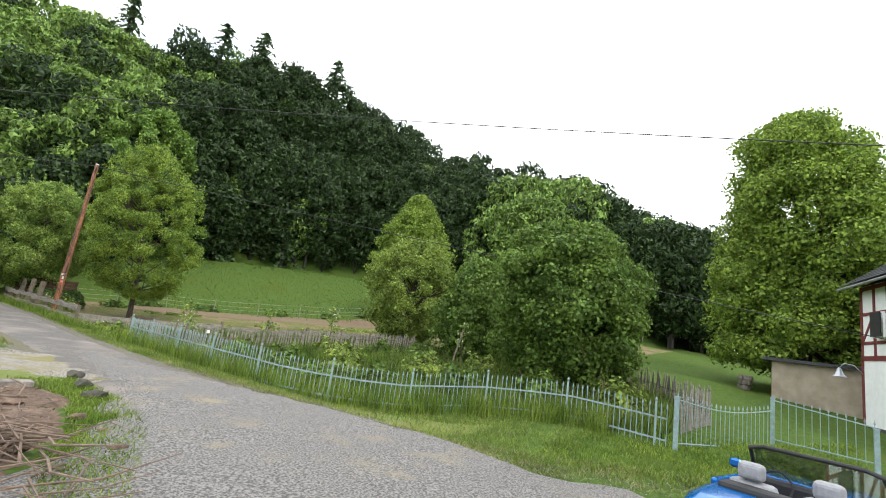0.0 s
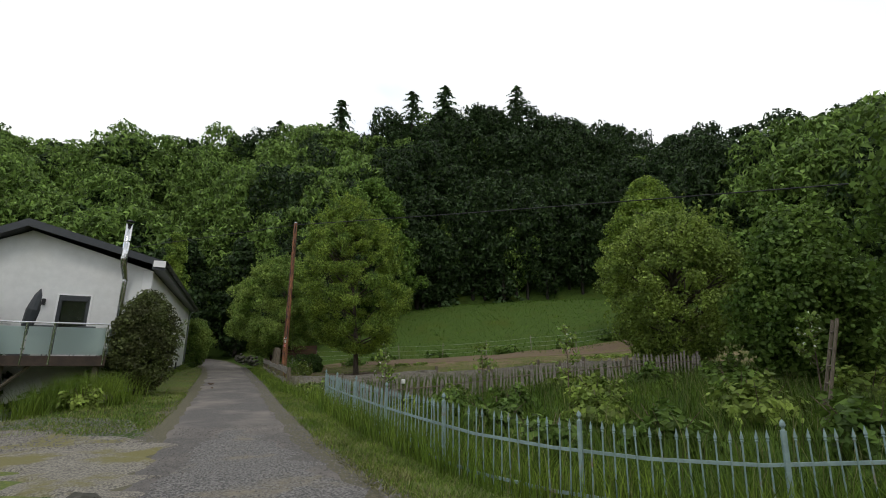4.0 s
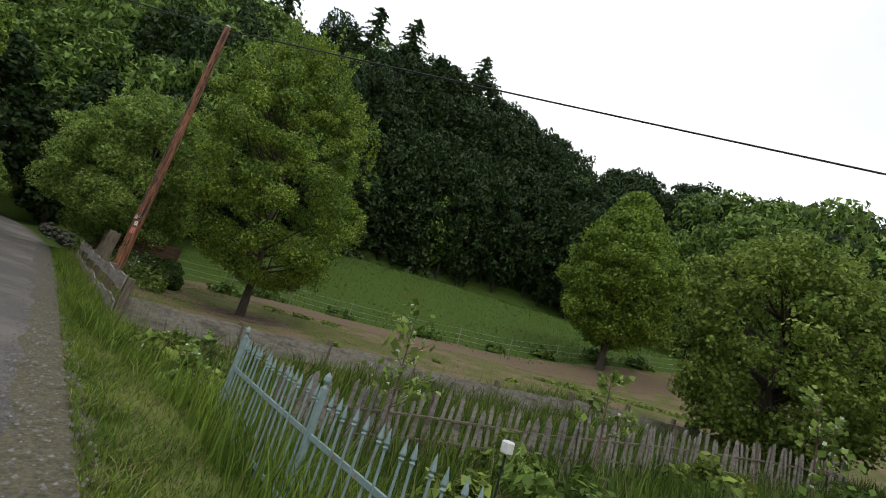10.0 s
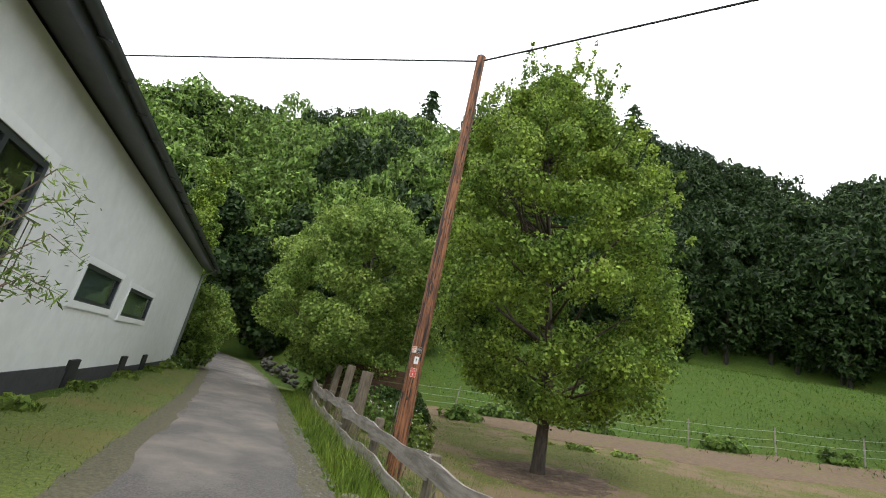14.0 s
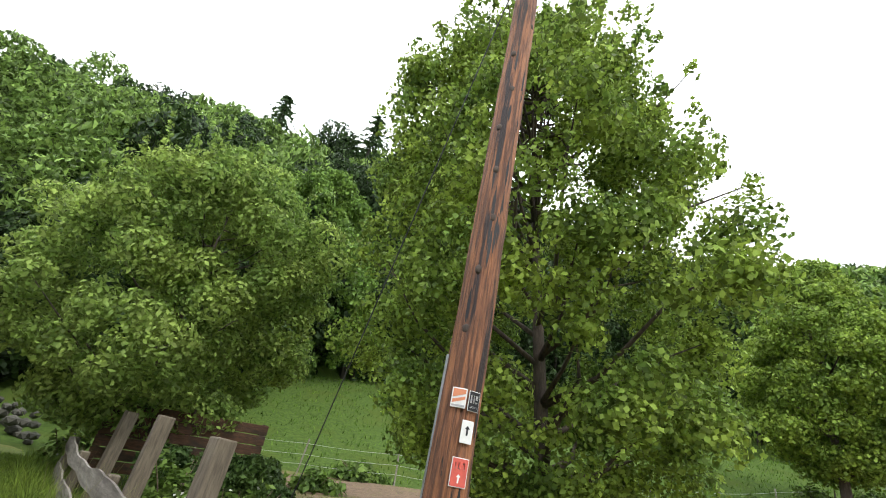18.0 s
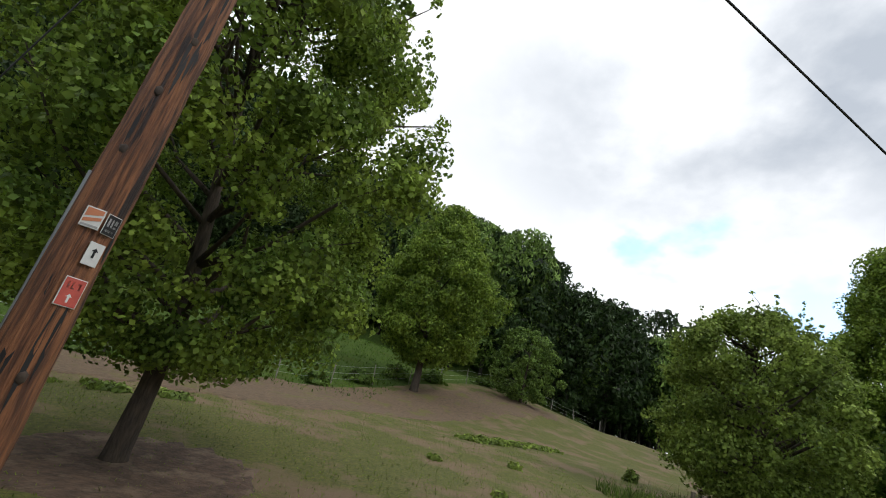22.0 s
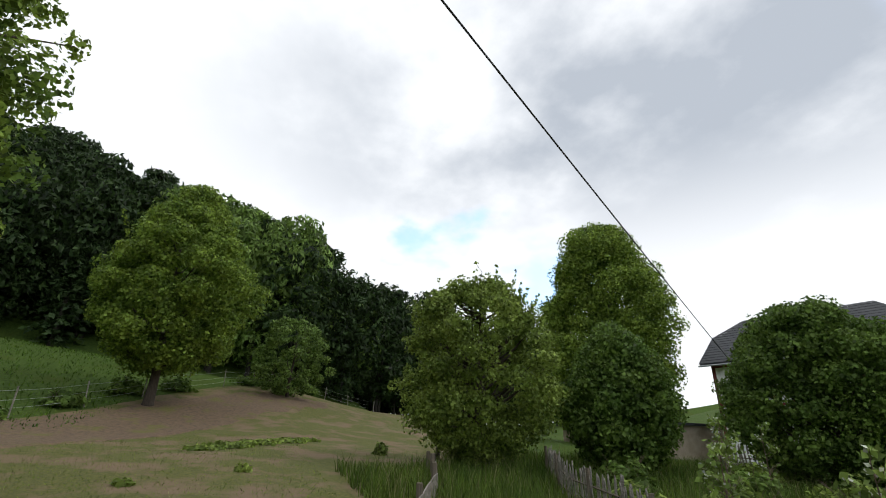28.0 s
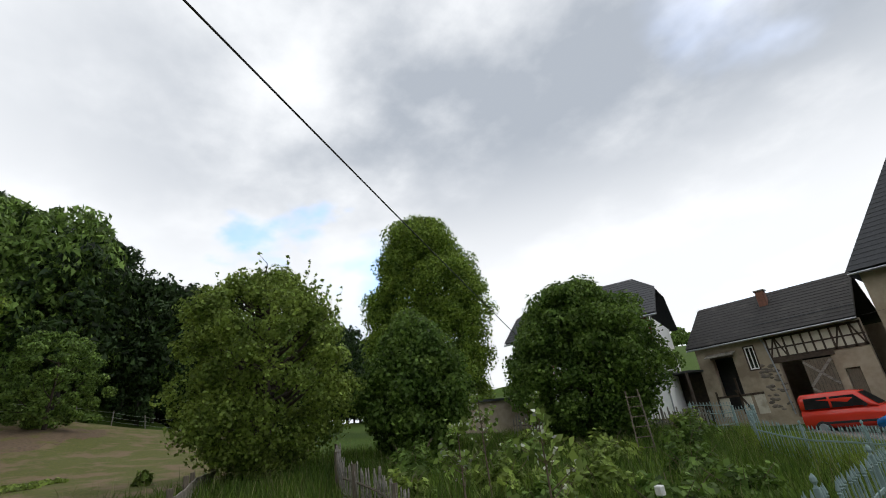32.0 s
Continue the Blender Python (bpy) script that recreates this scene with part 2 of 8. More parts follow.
M["leaf_oak"] = leaf("fresh_oak_leaves", (0.275, 0.365, 0.060), (0.125, 0.205, 0.040), island=0.65)
M["leaf_linden"] = leaf("linden_leaves", (0.235, 0.325, 0.050), (0.135, 0.212, 0.036))
M["leaf_bush"] = leaf("willow_bush_leaves", (0.280, 0.370, 0.085), (0.152, 0.240, 0.052))
M["leaf_dark"] = leaf("dark_shrub_leaves", (0.150, 0.232, 0.045), (0.084, 0.146, 0.030))
M["leaf_fruit"] = leaf("apple_tree_leaves", (0.265, 0.345, 0.070), (0.155, 0.222, 0.048))
# Extra dark green; the shade of the wood is put into this colour.
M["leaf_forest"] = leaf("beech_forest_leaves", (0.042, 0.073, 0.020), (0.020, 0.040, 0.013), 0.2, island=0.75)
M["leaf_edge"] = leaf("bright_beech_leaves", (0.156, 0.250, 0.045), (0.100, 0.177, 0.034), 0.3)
M["leaf_forest_light"] = leaf("light_beech_leaves", (0.190, 0.285, 0.062), (0.110, 0.182, 0.043), 0.25, island=0.7)
M["leaf_rust"] = leaf("rusty_spring_leaves", (0.21, 0.1575, 0.045), (0.15, 0.1275, 0.042), 0.25)
M["needles"] = leaf("fir_needles", (0.070, 0.115, 0.042), (0.045, 0.080, 0.030), 0.2)
M["conifer_dark"] = leaf("dark_spruce_sprays", (0.040, 0.058, 0.022), (0.022, 0.034, 0.014), 0.12, island=0.75)
M["thuja"] = leaf("dark_thuja_foliage", (0.0240, 0.0420, 0.0140), (0.0140, 0.0270, 0.0100), 0.08)
M["thuja_brown"] = leaf("brownish_cypress_foliage", (0.036, 0.048, 0.019), (0.021, 0.030, 0.013), 0.1)
M["gorse"] = leaf("yellow_gorse_blossom", (0.75, 0.42, 0.01), (0.55, 0.33, 0.01), 0.3)
M["blossom"] = leaf("white_blossom", (0.72, 0.72, 0.66), (0.5, 0.55, 0.4), 0.3)
M["blades"] = leaf("long_grass_blades", (0.195, 0.270, 0.042), (0.115, 0.185, 0.028), 0.35)
M["blades_garden"] = leaf("lush_garden_grass_blades", (0.125, 0.190, 0.030), (0.070, 0.122, 0.020), 0.32)
M["blades_meadow"] = leaf("dark_meadow_blades", (0.110, 0.185, 0.026), (0.062, 0.122, 0.018), 0.3)
M["blades_dry"] = leaf("pale_grass_stalks", (0.26, 0.25, 0.11), (0.17, 0.18, 0.07), 0.3)
M["shrub_olive"] = leaf("olive_bronze_leaves", (0.110, 0.138, 0.042), (0.066, 0.070, 0.028), 0.25)
M["nettle"] = leaf("dark_nettle_leaves", (0.085, 0.140, 0.032), (0.045, 0.085, 0.022), 0.25)
M["rust_board"] = material("rust_brown_boards", (0.125, 0.062, 0.034), (0.062, 0.034, 0.021), 8.0, 0.9, bump=0.6, fine=25, stretch=(1, 1, 4), third=(0.05, 0.035, 0.025), third_scale=1.5, third_at=(0.5, 0.65))
M["stone_dark"] = material("mossy_dark_stone", (0.085, 0.08, 0.062), (0.045, 0.045, 0.034), 6.0, 0.95, bump=0.7, fine=18)
M["blind"] = material("reflection_toned_blind", (0.20, 0.27, 0.26), (0.17, 0.235, 0.225), 3.0, 0.8)
M["twig"] = material("bare_brown_twigs", (0.20, 0.14, 0.10), (0.11, 0.08, 0.06), 12.0, 0.9)
M["barn_plaster"] = material("stained_beige_plaster", (0.42, 0.35, 0.26), (0.34, 0.28, 0.20), 2.5, 0.95, bump=0.5, fine=25, third=(0.24, 0.19, 0.135), third_scale=0.6, third_at=(0.5, 0.66))
M["stone"] = material("grey_brown_rubble_stone", (0.22, 0.185, 0.15), (0.13, 0.11, 0.095), 5.0, 0.9, bump=0.7, fine=18, instance=0.35)
M["barn_white"] = material("limewashed_infill", (0.62, 0.58, 0.48), (0.5, 0.46, 0.37), 2.0, 0.9, bump=0.3, third=(0.36, 0.31, 0.23), third_scale=0.8, third_at=(0.56, 0.7))
M["red_timber"] = material("oxide_red_timber", (0.17, 0.028, 0.026), (0.12, 0.022, 0.020), 6.0, 0.7, bump=0.2)
M["brick"] = material("red_chimney_brick", (0.24, 0.105, 0.07), (0.17, 0.08, 0.055), 9.0, 0.9, bump=0.5)
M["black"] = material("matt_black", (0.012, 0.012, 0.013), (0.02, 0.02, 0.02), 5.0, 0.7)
M["cable"] = material("black_cable_sheath", (0.02, 0.02, 0.022), None, rough=0.6)
M["wire_white"] = material("white_fence_tape", (0.38, 0.42, 0.36), None, rough=0.6)
M["red_paint"] = material("bright_red_car_paint", (0.62, 0.040, 0.022), None, rough=0.22, spec=0.6)
M["blue_paint"] = material("metallic_blue_car_paint", (0.005, 0.13, 0.40), (0.004, 0.115, 0.37), 3.0, 0.2, metal=0.35, spec=0.6)
M["seat_grey"] = material("grey_seat_cloth", (0.30, 0.30, 0.31), (0.24, 0.24, 0.25), 20.0, 0.9)
M["rubber"] = material("tyre_rubber", (0.02, 0.02, 0.02), None, rough=0.8)
M["soil_dark"] = material("raked_brown_soil", (0.135, 0.085, 0.055), (0.060, 0.040, 0.027), 7.0, 0.95, bump=1.0, fine=18, third=(0.20, 0.14, 0.095), third_scale=2.5, third_at=(0.52, 0.66))
M["paper_white"] = material("white_enamel_sign", (0.78, 0.78, 0.75), (0.7, 0.7, 0.67), 30, 0.4)
M["sign_red"] = material("faded_red_sign", (0.62, 0.105, 0.075), (0.52, 0.09, 0.065), 30, 0.45)
M["sign_orange"] = material("faded_orange_sign", (0.66, 0.25, 0.12), (0.6, 0.22, 0.11), 30, 0.45)
M["plastic_grey"] = material("grey_plastic_conduit", (0.42, 0.42, 0.41), (0.36, 0.36, 0.35), 8, 0.5)


def glass_material(name, tint, rough=0.03, frost=0.0):
    m = bpy.data.materials.new(name)
    m.use_nodes = True
    b = m.node_tree.nodes["Principled BSDF"]
    b.inputs["Base Color"].default_value = (*tint, 1)
    b.inputs["Roughness"].default_value = rough
    b.inputs["Transmission Weight"].default_value = 1.0 - frost
    b.inputs["IOR"].default_value = 1.45
    return m


M["glass"] = glass_material("window_glass", (0.82, 0.88, 0.87))
M["glass_frost"] = glass_material("frosted_balcony_glass", (0.62, 0.76, 0.72), 0.35, 0.25)


# ---- mesh helpers ----
ORIGIN = {}


def thing(name, at=(0, 0, 0), label="", category="", group="", kind=""):
    """An Empty at the thing's base; its parts are then given in the same coordinates as at."""
    ob = new(name)
    ob.location = at
    ob.empty_display_size = 0.2
    ORIGIN[ob.name] = Vector(at)
    return tagged(ob, label, category, group, kind)


def mesh_object(name, bm, mat, smooth=False):
    me = bpy.data.meshes.new(name)
    bm.to_mesh(me)
    bm.free()
    if smooth:
        me.shade_smooth()
    me.materials.append(M[mat] if isinstance(mat, str) else mat)
    return new(name, me)


def part(name, bm, mat, parent, label="", smooth=False):
    at = ORIGIN[parent.name]
    bmesh.ops.translate(bm, verts=bm.verts, vec=-at)
    ob = mesh_object(name, bm, mat, smooth)
    ob.parent = parent
    ORIGIN[ob.name] = at
    return tagged(ob, label)


def single(name, bm, mat, at=(0, 0, 0), label="", category="", group="", kind="", smooth=False):
    """A thing of one mesh, whose origin is at its base."""
    bmesh.ops.translate(bm, verts=bm.verts, vec=-Vector(at))
    ob = mesh_object(name, bm, mat, smooth)
    ob.location = at
    ORIGIN[ob.name] = Vector(at)
    return tagged(ob, label, category, group, kind)


def raw(name, verts, faces, mat, smooth=False):
    me = bpy.data.meshes.new(name)
    verts = np.asarray(verts, dtype=np.float32)
    faces = np.asarray(faces, dtype=np.int32)
    k = faces.shape[1]
    me.vertices.add(len(verts))
    me.vertices.foreach_set("co", verts.ravel())
    me.loops.add(faces.size)
    me.loops.foreach_set("vertex_index", faces.ravel())
    me.polygons.add(len(faces))
    me.polygons.foreach_set("loop_start", np.arange(0, faces.size, k, dtype=np.int32))
    me.polygons.foreach_set("loop_total", np.full(len(faces), k, dtype=np.int32))
    me.update(calc_edges=True)
    if smooth:
        me.shade_smooth()
    me.materials.append(M[mat] if isinstance(mat, str) else mat)
    return new(name, me)


def box(bm, x0, x1, y0, y1, z0, z1, m=None, taper=1.0):
    """A box; taper shrinks its top."""
    cx, cy = (x0 + x1) / 2, (y0 + y1) / 2
    vs = []
    for z, s in ((z0, 1.0), (z1, taper)):
        for x, y in ((x0, y0), (x1, y0), (x1, y1), (x0, y1)):
            p = Vector((cx + (x - cx) * s, cy + (y - cy) * s, z))
            vs.append(bm.verts.new(m @ p if m else p))
    for f in ((3, 2, 1, 0), (4, 5, 6, 7), (0, 1, 5, 4), (1, 2, 6, 5), (2, 3, 7, 6), (3, 0, 4, 7)):
        bm.faces.new([vs[i] for i in f])
    return bm


def softbox(x0, x1, y0, y1, z0, z1, r=0.01, m=None, seg=1):
    bm = bmesh.new()
    box(bm, x0, x1, y0, y1, z0, z1, m)
    bmesh.ops.bevel(bm, geom=bm.edges[:], offset=r, segments=seg, affect="EDGES", profile=0.5)
    return bm


def tube(bm, pts, radii, sides=8, caps=True):
    """A round bar through pts with a radius at each."""
    pts = [Vector(p) for p in pts]
    if not isinstance(radii, (list, tuple)):
        radii = [radii] * len(pts)
    rings = []
    ref = None
    for i, p in enumerate(pts):
        d = (pts[min(i + 1, len(pts) - 1)] - pts[max(i - 1, 0)]).normalized()
        if ref is None:
            ref = Vector((1, 0, 0)) if abs(d.x) < 0.8 else Vector((0, 1, 0))
        a = (ref - d * ref.dot(d)).normalized()
        ref = a
        b = d.cross(a)
        rings.append([bm.verts.new(p + (a * math.cos(2 * math.pi * k / sides) + b * math.sin(2 * math.pi * k / sides)) * radii[i]) for k in range(sides)])
    for r, s in zip(rings, rings[1:]):
        for k in range(sides):
            bm.faces.new((r[k], r[(k + 1) % sides], s[(k + 1) % sides], s[k]))
    if caps:
        bm.faces.new(rings[0][::-1])
        bm.faces.new(rings[-1])
    return bm


def prism(bm, poly, a, b, axis="y"):
    """A polygon in two coordinates carried along the third axis from a to b."""
    def at(p, v):
        return {"x": (v, p[0], p[1]), "y": (p[0], v, p[1]), "z": (p[0], p[1], v)}[axis]
    lo = [bm.verts.new(at(p, a)) for p in poly]
    hi = [bm.verts.new(at(p, b)) for p in poly]
    n = len(poly)
    bm.faces.new(lo)
    bm.faces.new(hi[::-1])
    for i in range(n):
        bm.faces.new((lo[i], hi[i], hi[(i + 1) % n], lo[(i + 1) % n]))
    bmesh.ops.recalc_face_normals(bm, faces=bm.faces)
    return bm


# ---- the lie of the land ----
AZ = [-180, -120, -90, -67, -50, -30, -10, 5, 20, 35, 50, 62, 75, 90, 100, 110, 120, 135, 150, 180]
EDGE = [300, 150, 110, 88, 72, 54, 40, 36, 40, 46, 52, 55, 50, 47, 52, 62, 90, 150, 220, 300]
FOOT = [14, 2, 0, 0, 0.5, 1.5, 2.5, 4, 6, 8, 9, 9, 7.5, 6, 4.5, 4, 4, 8, 22, 22]
RISE = [30, 7, 6, 9, 12, 17, 22, 25, 26, 28.5, 25.5, 15.5, 13, 6, 0.5, 0.2, 1, 4, 2, 2]
STEEP = [0.5, 0.5, 0.5, 0.5, 0.5, 0.5, 0.55, 0.62, 0.9, 1.0, 0.9, 0.8, 0.7, 0.6, 0.6, 0.6, 0.5, 0.5, 0.5, 0.5]
ROAD_Y = [-60, -33, -27, -21, -15, -9, -3, 5, 14, 30, 45, 80]
ROAD_Z = [-0.6, -0.3, 0.34, 0.24, 0.18, 0.2, 0.36, 0.42, 0.5, 0.7, 0.9, 1.5]


def smooth01(v):
    v = np.clip(v, 0, 1)
    return v * v * (3 - 2 * v)


def polar(x, y):
    r = np.hypot(x, y + 5.0)
    az = np.degrees(np.arctan2(x, y + 5.0))
    return r, az


def land(x, y):
    """Height of the ground at x, y."""
    x = np.asarray(x, float)
    y = np.asarray(y, float)
    r, az = polar(x, y)
    z = np.interp(y, ROAD_Y, ROAD_Z)
    k = np.interp(y, [-40, -30, -12, -4, 60], [0.03, 0.05, 0.08, 0.085, 0.085])
    z = z + k * np.maximum(0, x - 2.5)
    z = z - 0.28 * smooth01((x + 0.6) / 1.6) * smooth01((-5.5 - y) / 2.0) * smooth01((8 - x) / 6)
    z = z - 1.6 * smooth01((-5.2 - x) / 6.0) * smooth01((y + 13.5) / 7.0)
    z = z - 0.22 * smooth01((-5.0 - x) / 3.5) * smooth01((y + 22) / 5.0) * smooth01((-9 - y) / 4.0)
    z = z + 0.12 * smooth01((-3.6 - x) / 1.6) * smooth01((y + 4.5) / 3.0)
    z = z - 0.26 * smooth01((x + 5.0) / 5.0) * smooth01((-22.5 - y) / 4.0)
    re = np.interp(az, AZ, EDGE)
    w = smooth01((r - 20) / (re - 20))
    w = np.where(r > 20, w, 0)
    z = z * (1 - w) + np.interp(az, AZ, FOOT) * w
    z = z + np.minimum(np.interp(az, AZ, STEEP) * np.maximum(0, r - re), np.interp(az, AZ, RISE))
    xr = np.interp(y, [10, 16, 30, 45, 60], [-2.3, -2.7, -4.2, -8.0, -14.0])
    lane = smooth01(1 - (np.abs(x - xr) - 2.2) / 4.5) * smooth01((y - 8) / 6) * smooth01((75 - y) / 20)
    z = z * (1 - lane) + np.interp(y, ROAD_Y, ROAD_Z) * lane
    z = z + 0.05 * np.sin(x * 0.9 + 1.3 * np.sin(y * 0.35)) * np.sin(y * 0.7) * smooth01((np.abs(x + 2.2) - 1.6) / 3)
    return z


def landz(x, y):
    return float(land(x, y))


def axis_steps(lo, hi, spans):
    out = [lo]
    while out[-1] < hi:
        v = out[-1]
        step = next((s for a, b, s in spans if a <= v < b), 12.0)
        out.append(v + step)
    return np.array(out)


def grid_faces(nx, ny):
    i, j = np.meshgrid(np.arange(nx - 1), np.arange(ny - 1), indexing="ij")
    a = (i * ny + j).ravel()
    return np.stack([a, a + ny, a + ny + 1, a + 1], 1)


def ground():
    xs = axis_steps(-900, 900, [(-120, -30, 3.0), (-30, -12, 1.0), (-12, 16, 0.35), (16, 40, 0.8), (40, 120, 3.0), (-900, -120, 30), (120, 900, 30)])
    ys = axis_steps(-900, 900, [(-120, -45, 3.0), (-45, -30, 0.8), (-30, 16, 0.35), (16, 45, 0.9), (45, 140, 3.0), (-900, -120, 30), (140, 900, 30)])
    X, Y = np.meshgrid(xs, ys, indexing="ij")
    Z = land(X, Y)
    ob = raw("ground", np.stack([X, Y, Z], -1).reshape(-1, 3), grid_faces(len(xs), len(ys)), "grass", True)
    tagged(ob, "long green meadow grass on a rising valley floor", "ground", kind="structure")


def drape(name, poly_left, poly_right, mat, lift, label, category, across=10, step=0.35, ragged=0.12, kind="structure", seed=1):
    """A strip between two edge lines x(y), laid on the ground with a ragged edge."""
    rng = np.random.RandomState(seed)
    ly, lx = np.array([p[1] for p in poly_left]), np.array([p[0] for p in poly_left])
    ry, rx = np.array([p[1] for p in poly_right]), np.array([p[0] for p in poly_right])
    ys = np.arange(max(ly[0], ry[0]), min(ly[-1], ry[-1]) + 1e-6, step)
    a = np.interp(ys, ly, lx) + rng.uniform(-ragged, ragged, len(ys))
    b = np.interp(ys, ry, rx) + rng.uniform(-ragged, ragged, len(ys))
    f = np.linspace(0, 1, across)
    X = a[:, None] * (1 - f) + b[:, None] * f
    Y = np.repeat(ys[:, None], across, 1)
    edge = np.minimum(np.minimum(f, 1 - f) * (b - a)[:, None], np.minimum(ys - ys[0], ys[-1] - ys)[:, None] + rng.uniform(0, 0.15, (len(ys), across)))
    Z = land(X, Y) + lift * np.clip(edge / 0.25 * 1.6 - 0.6, -0.6, 1)
    ob = raw(name, np.stack([X, Y, Z], -1).reshape(-1, 3), grid_faces(len(ys), across)[:, ::-1], mat, True)
    return tagged(ob, label, category, kind=kind)


ground()
drape("lane_verge", [(-3.9, -24), (-3.8, -16), (-4.0, -9), (-3.95, -4), (-3.95, 3), (-4.1, 8), (-4.7, 16), (-6.2, 30)],
      [(-0.3, -24), (-0.5, -19), (-0.65, -14), (-0.72, -8), (-0.85, -3), (-0.95, 3), (-0.95, 10), (-1.1, 16), (-2.2, 30)], "straw", 0.012,
      "pale dry grass edging along the lane", "verge", ragged=0.10, step=0.2, seed=5)
drape("road", [(-9.5, -42), (-8.8, -30), (-6.6, -25), (-4.0, -21), (-3.5, -16.5), (-3.45, -11), (-3.35, -4.8), (-3.35, 2), (-3.5, 8), (-4.0, 16), (-5.6, 30), (-9.5, 45), (-16, 60)],
      [(7.5, -42), (6.4, -32), (3.2, -27.5), (-0.3, -23.2), (-0.95, -18.8), (-1.2, -14), (-1.2, -8.7), (-1.22, -3), (-1.28, 3), (-1.2, 10), (-1.3, 16), (-2.6, 30), (-6.5, 45), (-12, 60)],
      "asphalt", 0.035, "worn grey lane of rolled chippings", "road", across=22, ragged=0.06)
drape("gravel_yard", [(-9.6, -40), (-9.2, -30), (-8.0, -24.5), (-4.6, -21.5), (-3.4, -18), (-2.9, -14.5), (-2.6, -12.5)],
      [(7.6, -40), (6.6, -32), (3.5, -27.3), (0.0, -22.8), (-0.8, -18.5), (-1.5, -14.5), (-2.0, -12.5)], "gravel", 0.048,
      "coarse pale crushed-stone gravel of the yard", "gravel", across=26, ragged=0.25, seed=9)
drape("gravel_driveway", [(-3.6, -17.8), (-4.35, -16.45), (-4.95, -15.4), (-5.8, -14.5), (-7.0, -13.5), (-9.2, -12.0), (-10.7, -9.5), (-12.5, -6), (-14, -1)],
      [(-3.2, -17.8), (-3.1, -16), (-3.1, -14.2), (-3.8, -13.2), (-5.0, -12.2), (-7.0, -9.9), (-7.9, -8.6), (-9.4, -6), (-11, -1)], "gravel_tan", 0.045,
      "pale gravel driveway turning off the lane", "driveway", across=24, ragged=0.38, seed=4, step=0.2)
drape("driveway_apron", [(-9.6, -11.7), (-10.7, -9.5), (-12.5, -6), (-14, -1)],
      [(-6.6, -9.5), (-7.6, -8.6), (-9.4, -6), (-11, -1)], "asphalt", 0.075, "smooth grey asphalt apron sloping up before the far house", "driveway", across=18, ragged=0.08, seed=24, step=0.2)
drape("mown_verge", [(-5.0, -7.5), (-5.1, -4), (-4.95, 0), (-4.95, 8), (-5.0, 13), (-5.6, 18)],
      [(-3.42, -10), (-3.38, -4), (-3.36, 0), (-3.42, 6), (-3.75, 13), (-4.3, 18)], "mown", 0.02,
      "short mown grass strip between house and lane", "lawn", ragged=0.05, seed=6)
drape("grass_verge", [(0.2, -22), (-0.45, -19), (-0.72, -14), (-0.8, -8.5), (-0.9, -3), (-1.0, 3), (-1.0, 9), (-1.2, 14)],
      [(3.6, -22), (1.6, -19), (0.25, -15), (0.2, -8.5), (-0.1, -3), (-0.2, 3), (-0.2, 9), (-0.4, 14)], "mown", 0.024,
      "green grass verge along the fence", "verge", ragged=0.12, seed=7, step=0.2)
drape("side_lawn", [(-13.5, -24), (-13, -18), (-12, -13), (-10.5, -10.4)],
      [(-5.2, -20.5), (-3.7, -17.6), (-3.8, -16.4), (-4.9, -14.4), (-7.9, -10.6)], "mown", 0.02, "short lawn around the grey pole", "lawn", across=20, ragged=0.15, seed=8)
drape("soil_bed", [(-9.6, -23.6), (-8.5, -21.5), (-6.8, -19.0), (-5.6, -17.6)],
      [(-5.9, -23.6), (-4.7, -21.0), (-4.15, -19.2), (-4.3, -17.6)], "soil_dark", 0.06, "freshly cleared brown soil bed beside the lane", "soil", across=26, ragged=0.18, seed=3, step=0.15)
drape("paddock", [(27, -18), (18, -13), (11.5, -8.2), (0.2, -5.0), (0.1, 0), (0.2, 6), (2, 12), (5, 15)],
      [(47, -18), (47, -13), (46, -8.2), (42, -5.0), (33, 0), (20, 6), (10, 12), (6.5, 15)], "paddock", 0.02, "grazed yellow-green paddock turf", "paddock", across=60, ragged=0.2, seed=10)
drape("soil_band", [(33, -8), (25.5, -3), (16.5, 1), (10.5, 4), (7.5, 8), (5.0, 12), (3.2, 14.2)],
      [(36, -8), (33.5, -3), (28.5, 1), (23.5, 4), (16.5, 8), (9.5, 12), (6.0, 14.2)], "dirt", 0.05, "bare sandy soil trodden along the wire fence", "soil", across=40, ragged=0.6, seed=12)
drape("oak_bare_soil", [(3.2, 0.3), (2.3, 1.2), (2.1, 2.4), (2.9, 3.6)],
      [(4.4, 0.3), (5.4, 1.2), (5.6, 2.4), (4.6, 3.6)], "soil_dark", 0.035, "dark trodden soil round the foot of the oak", "soil", across=16, ragged=0.25, seed=15, step=0.2)


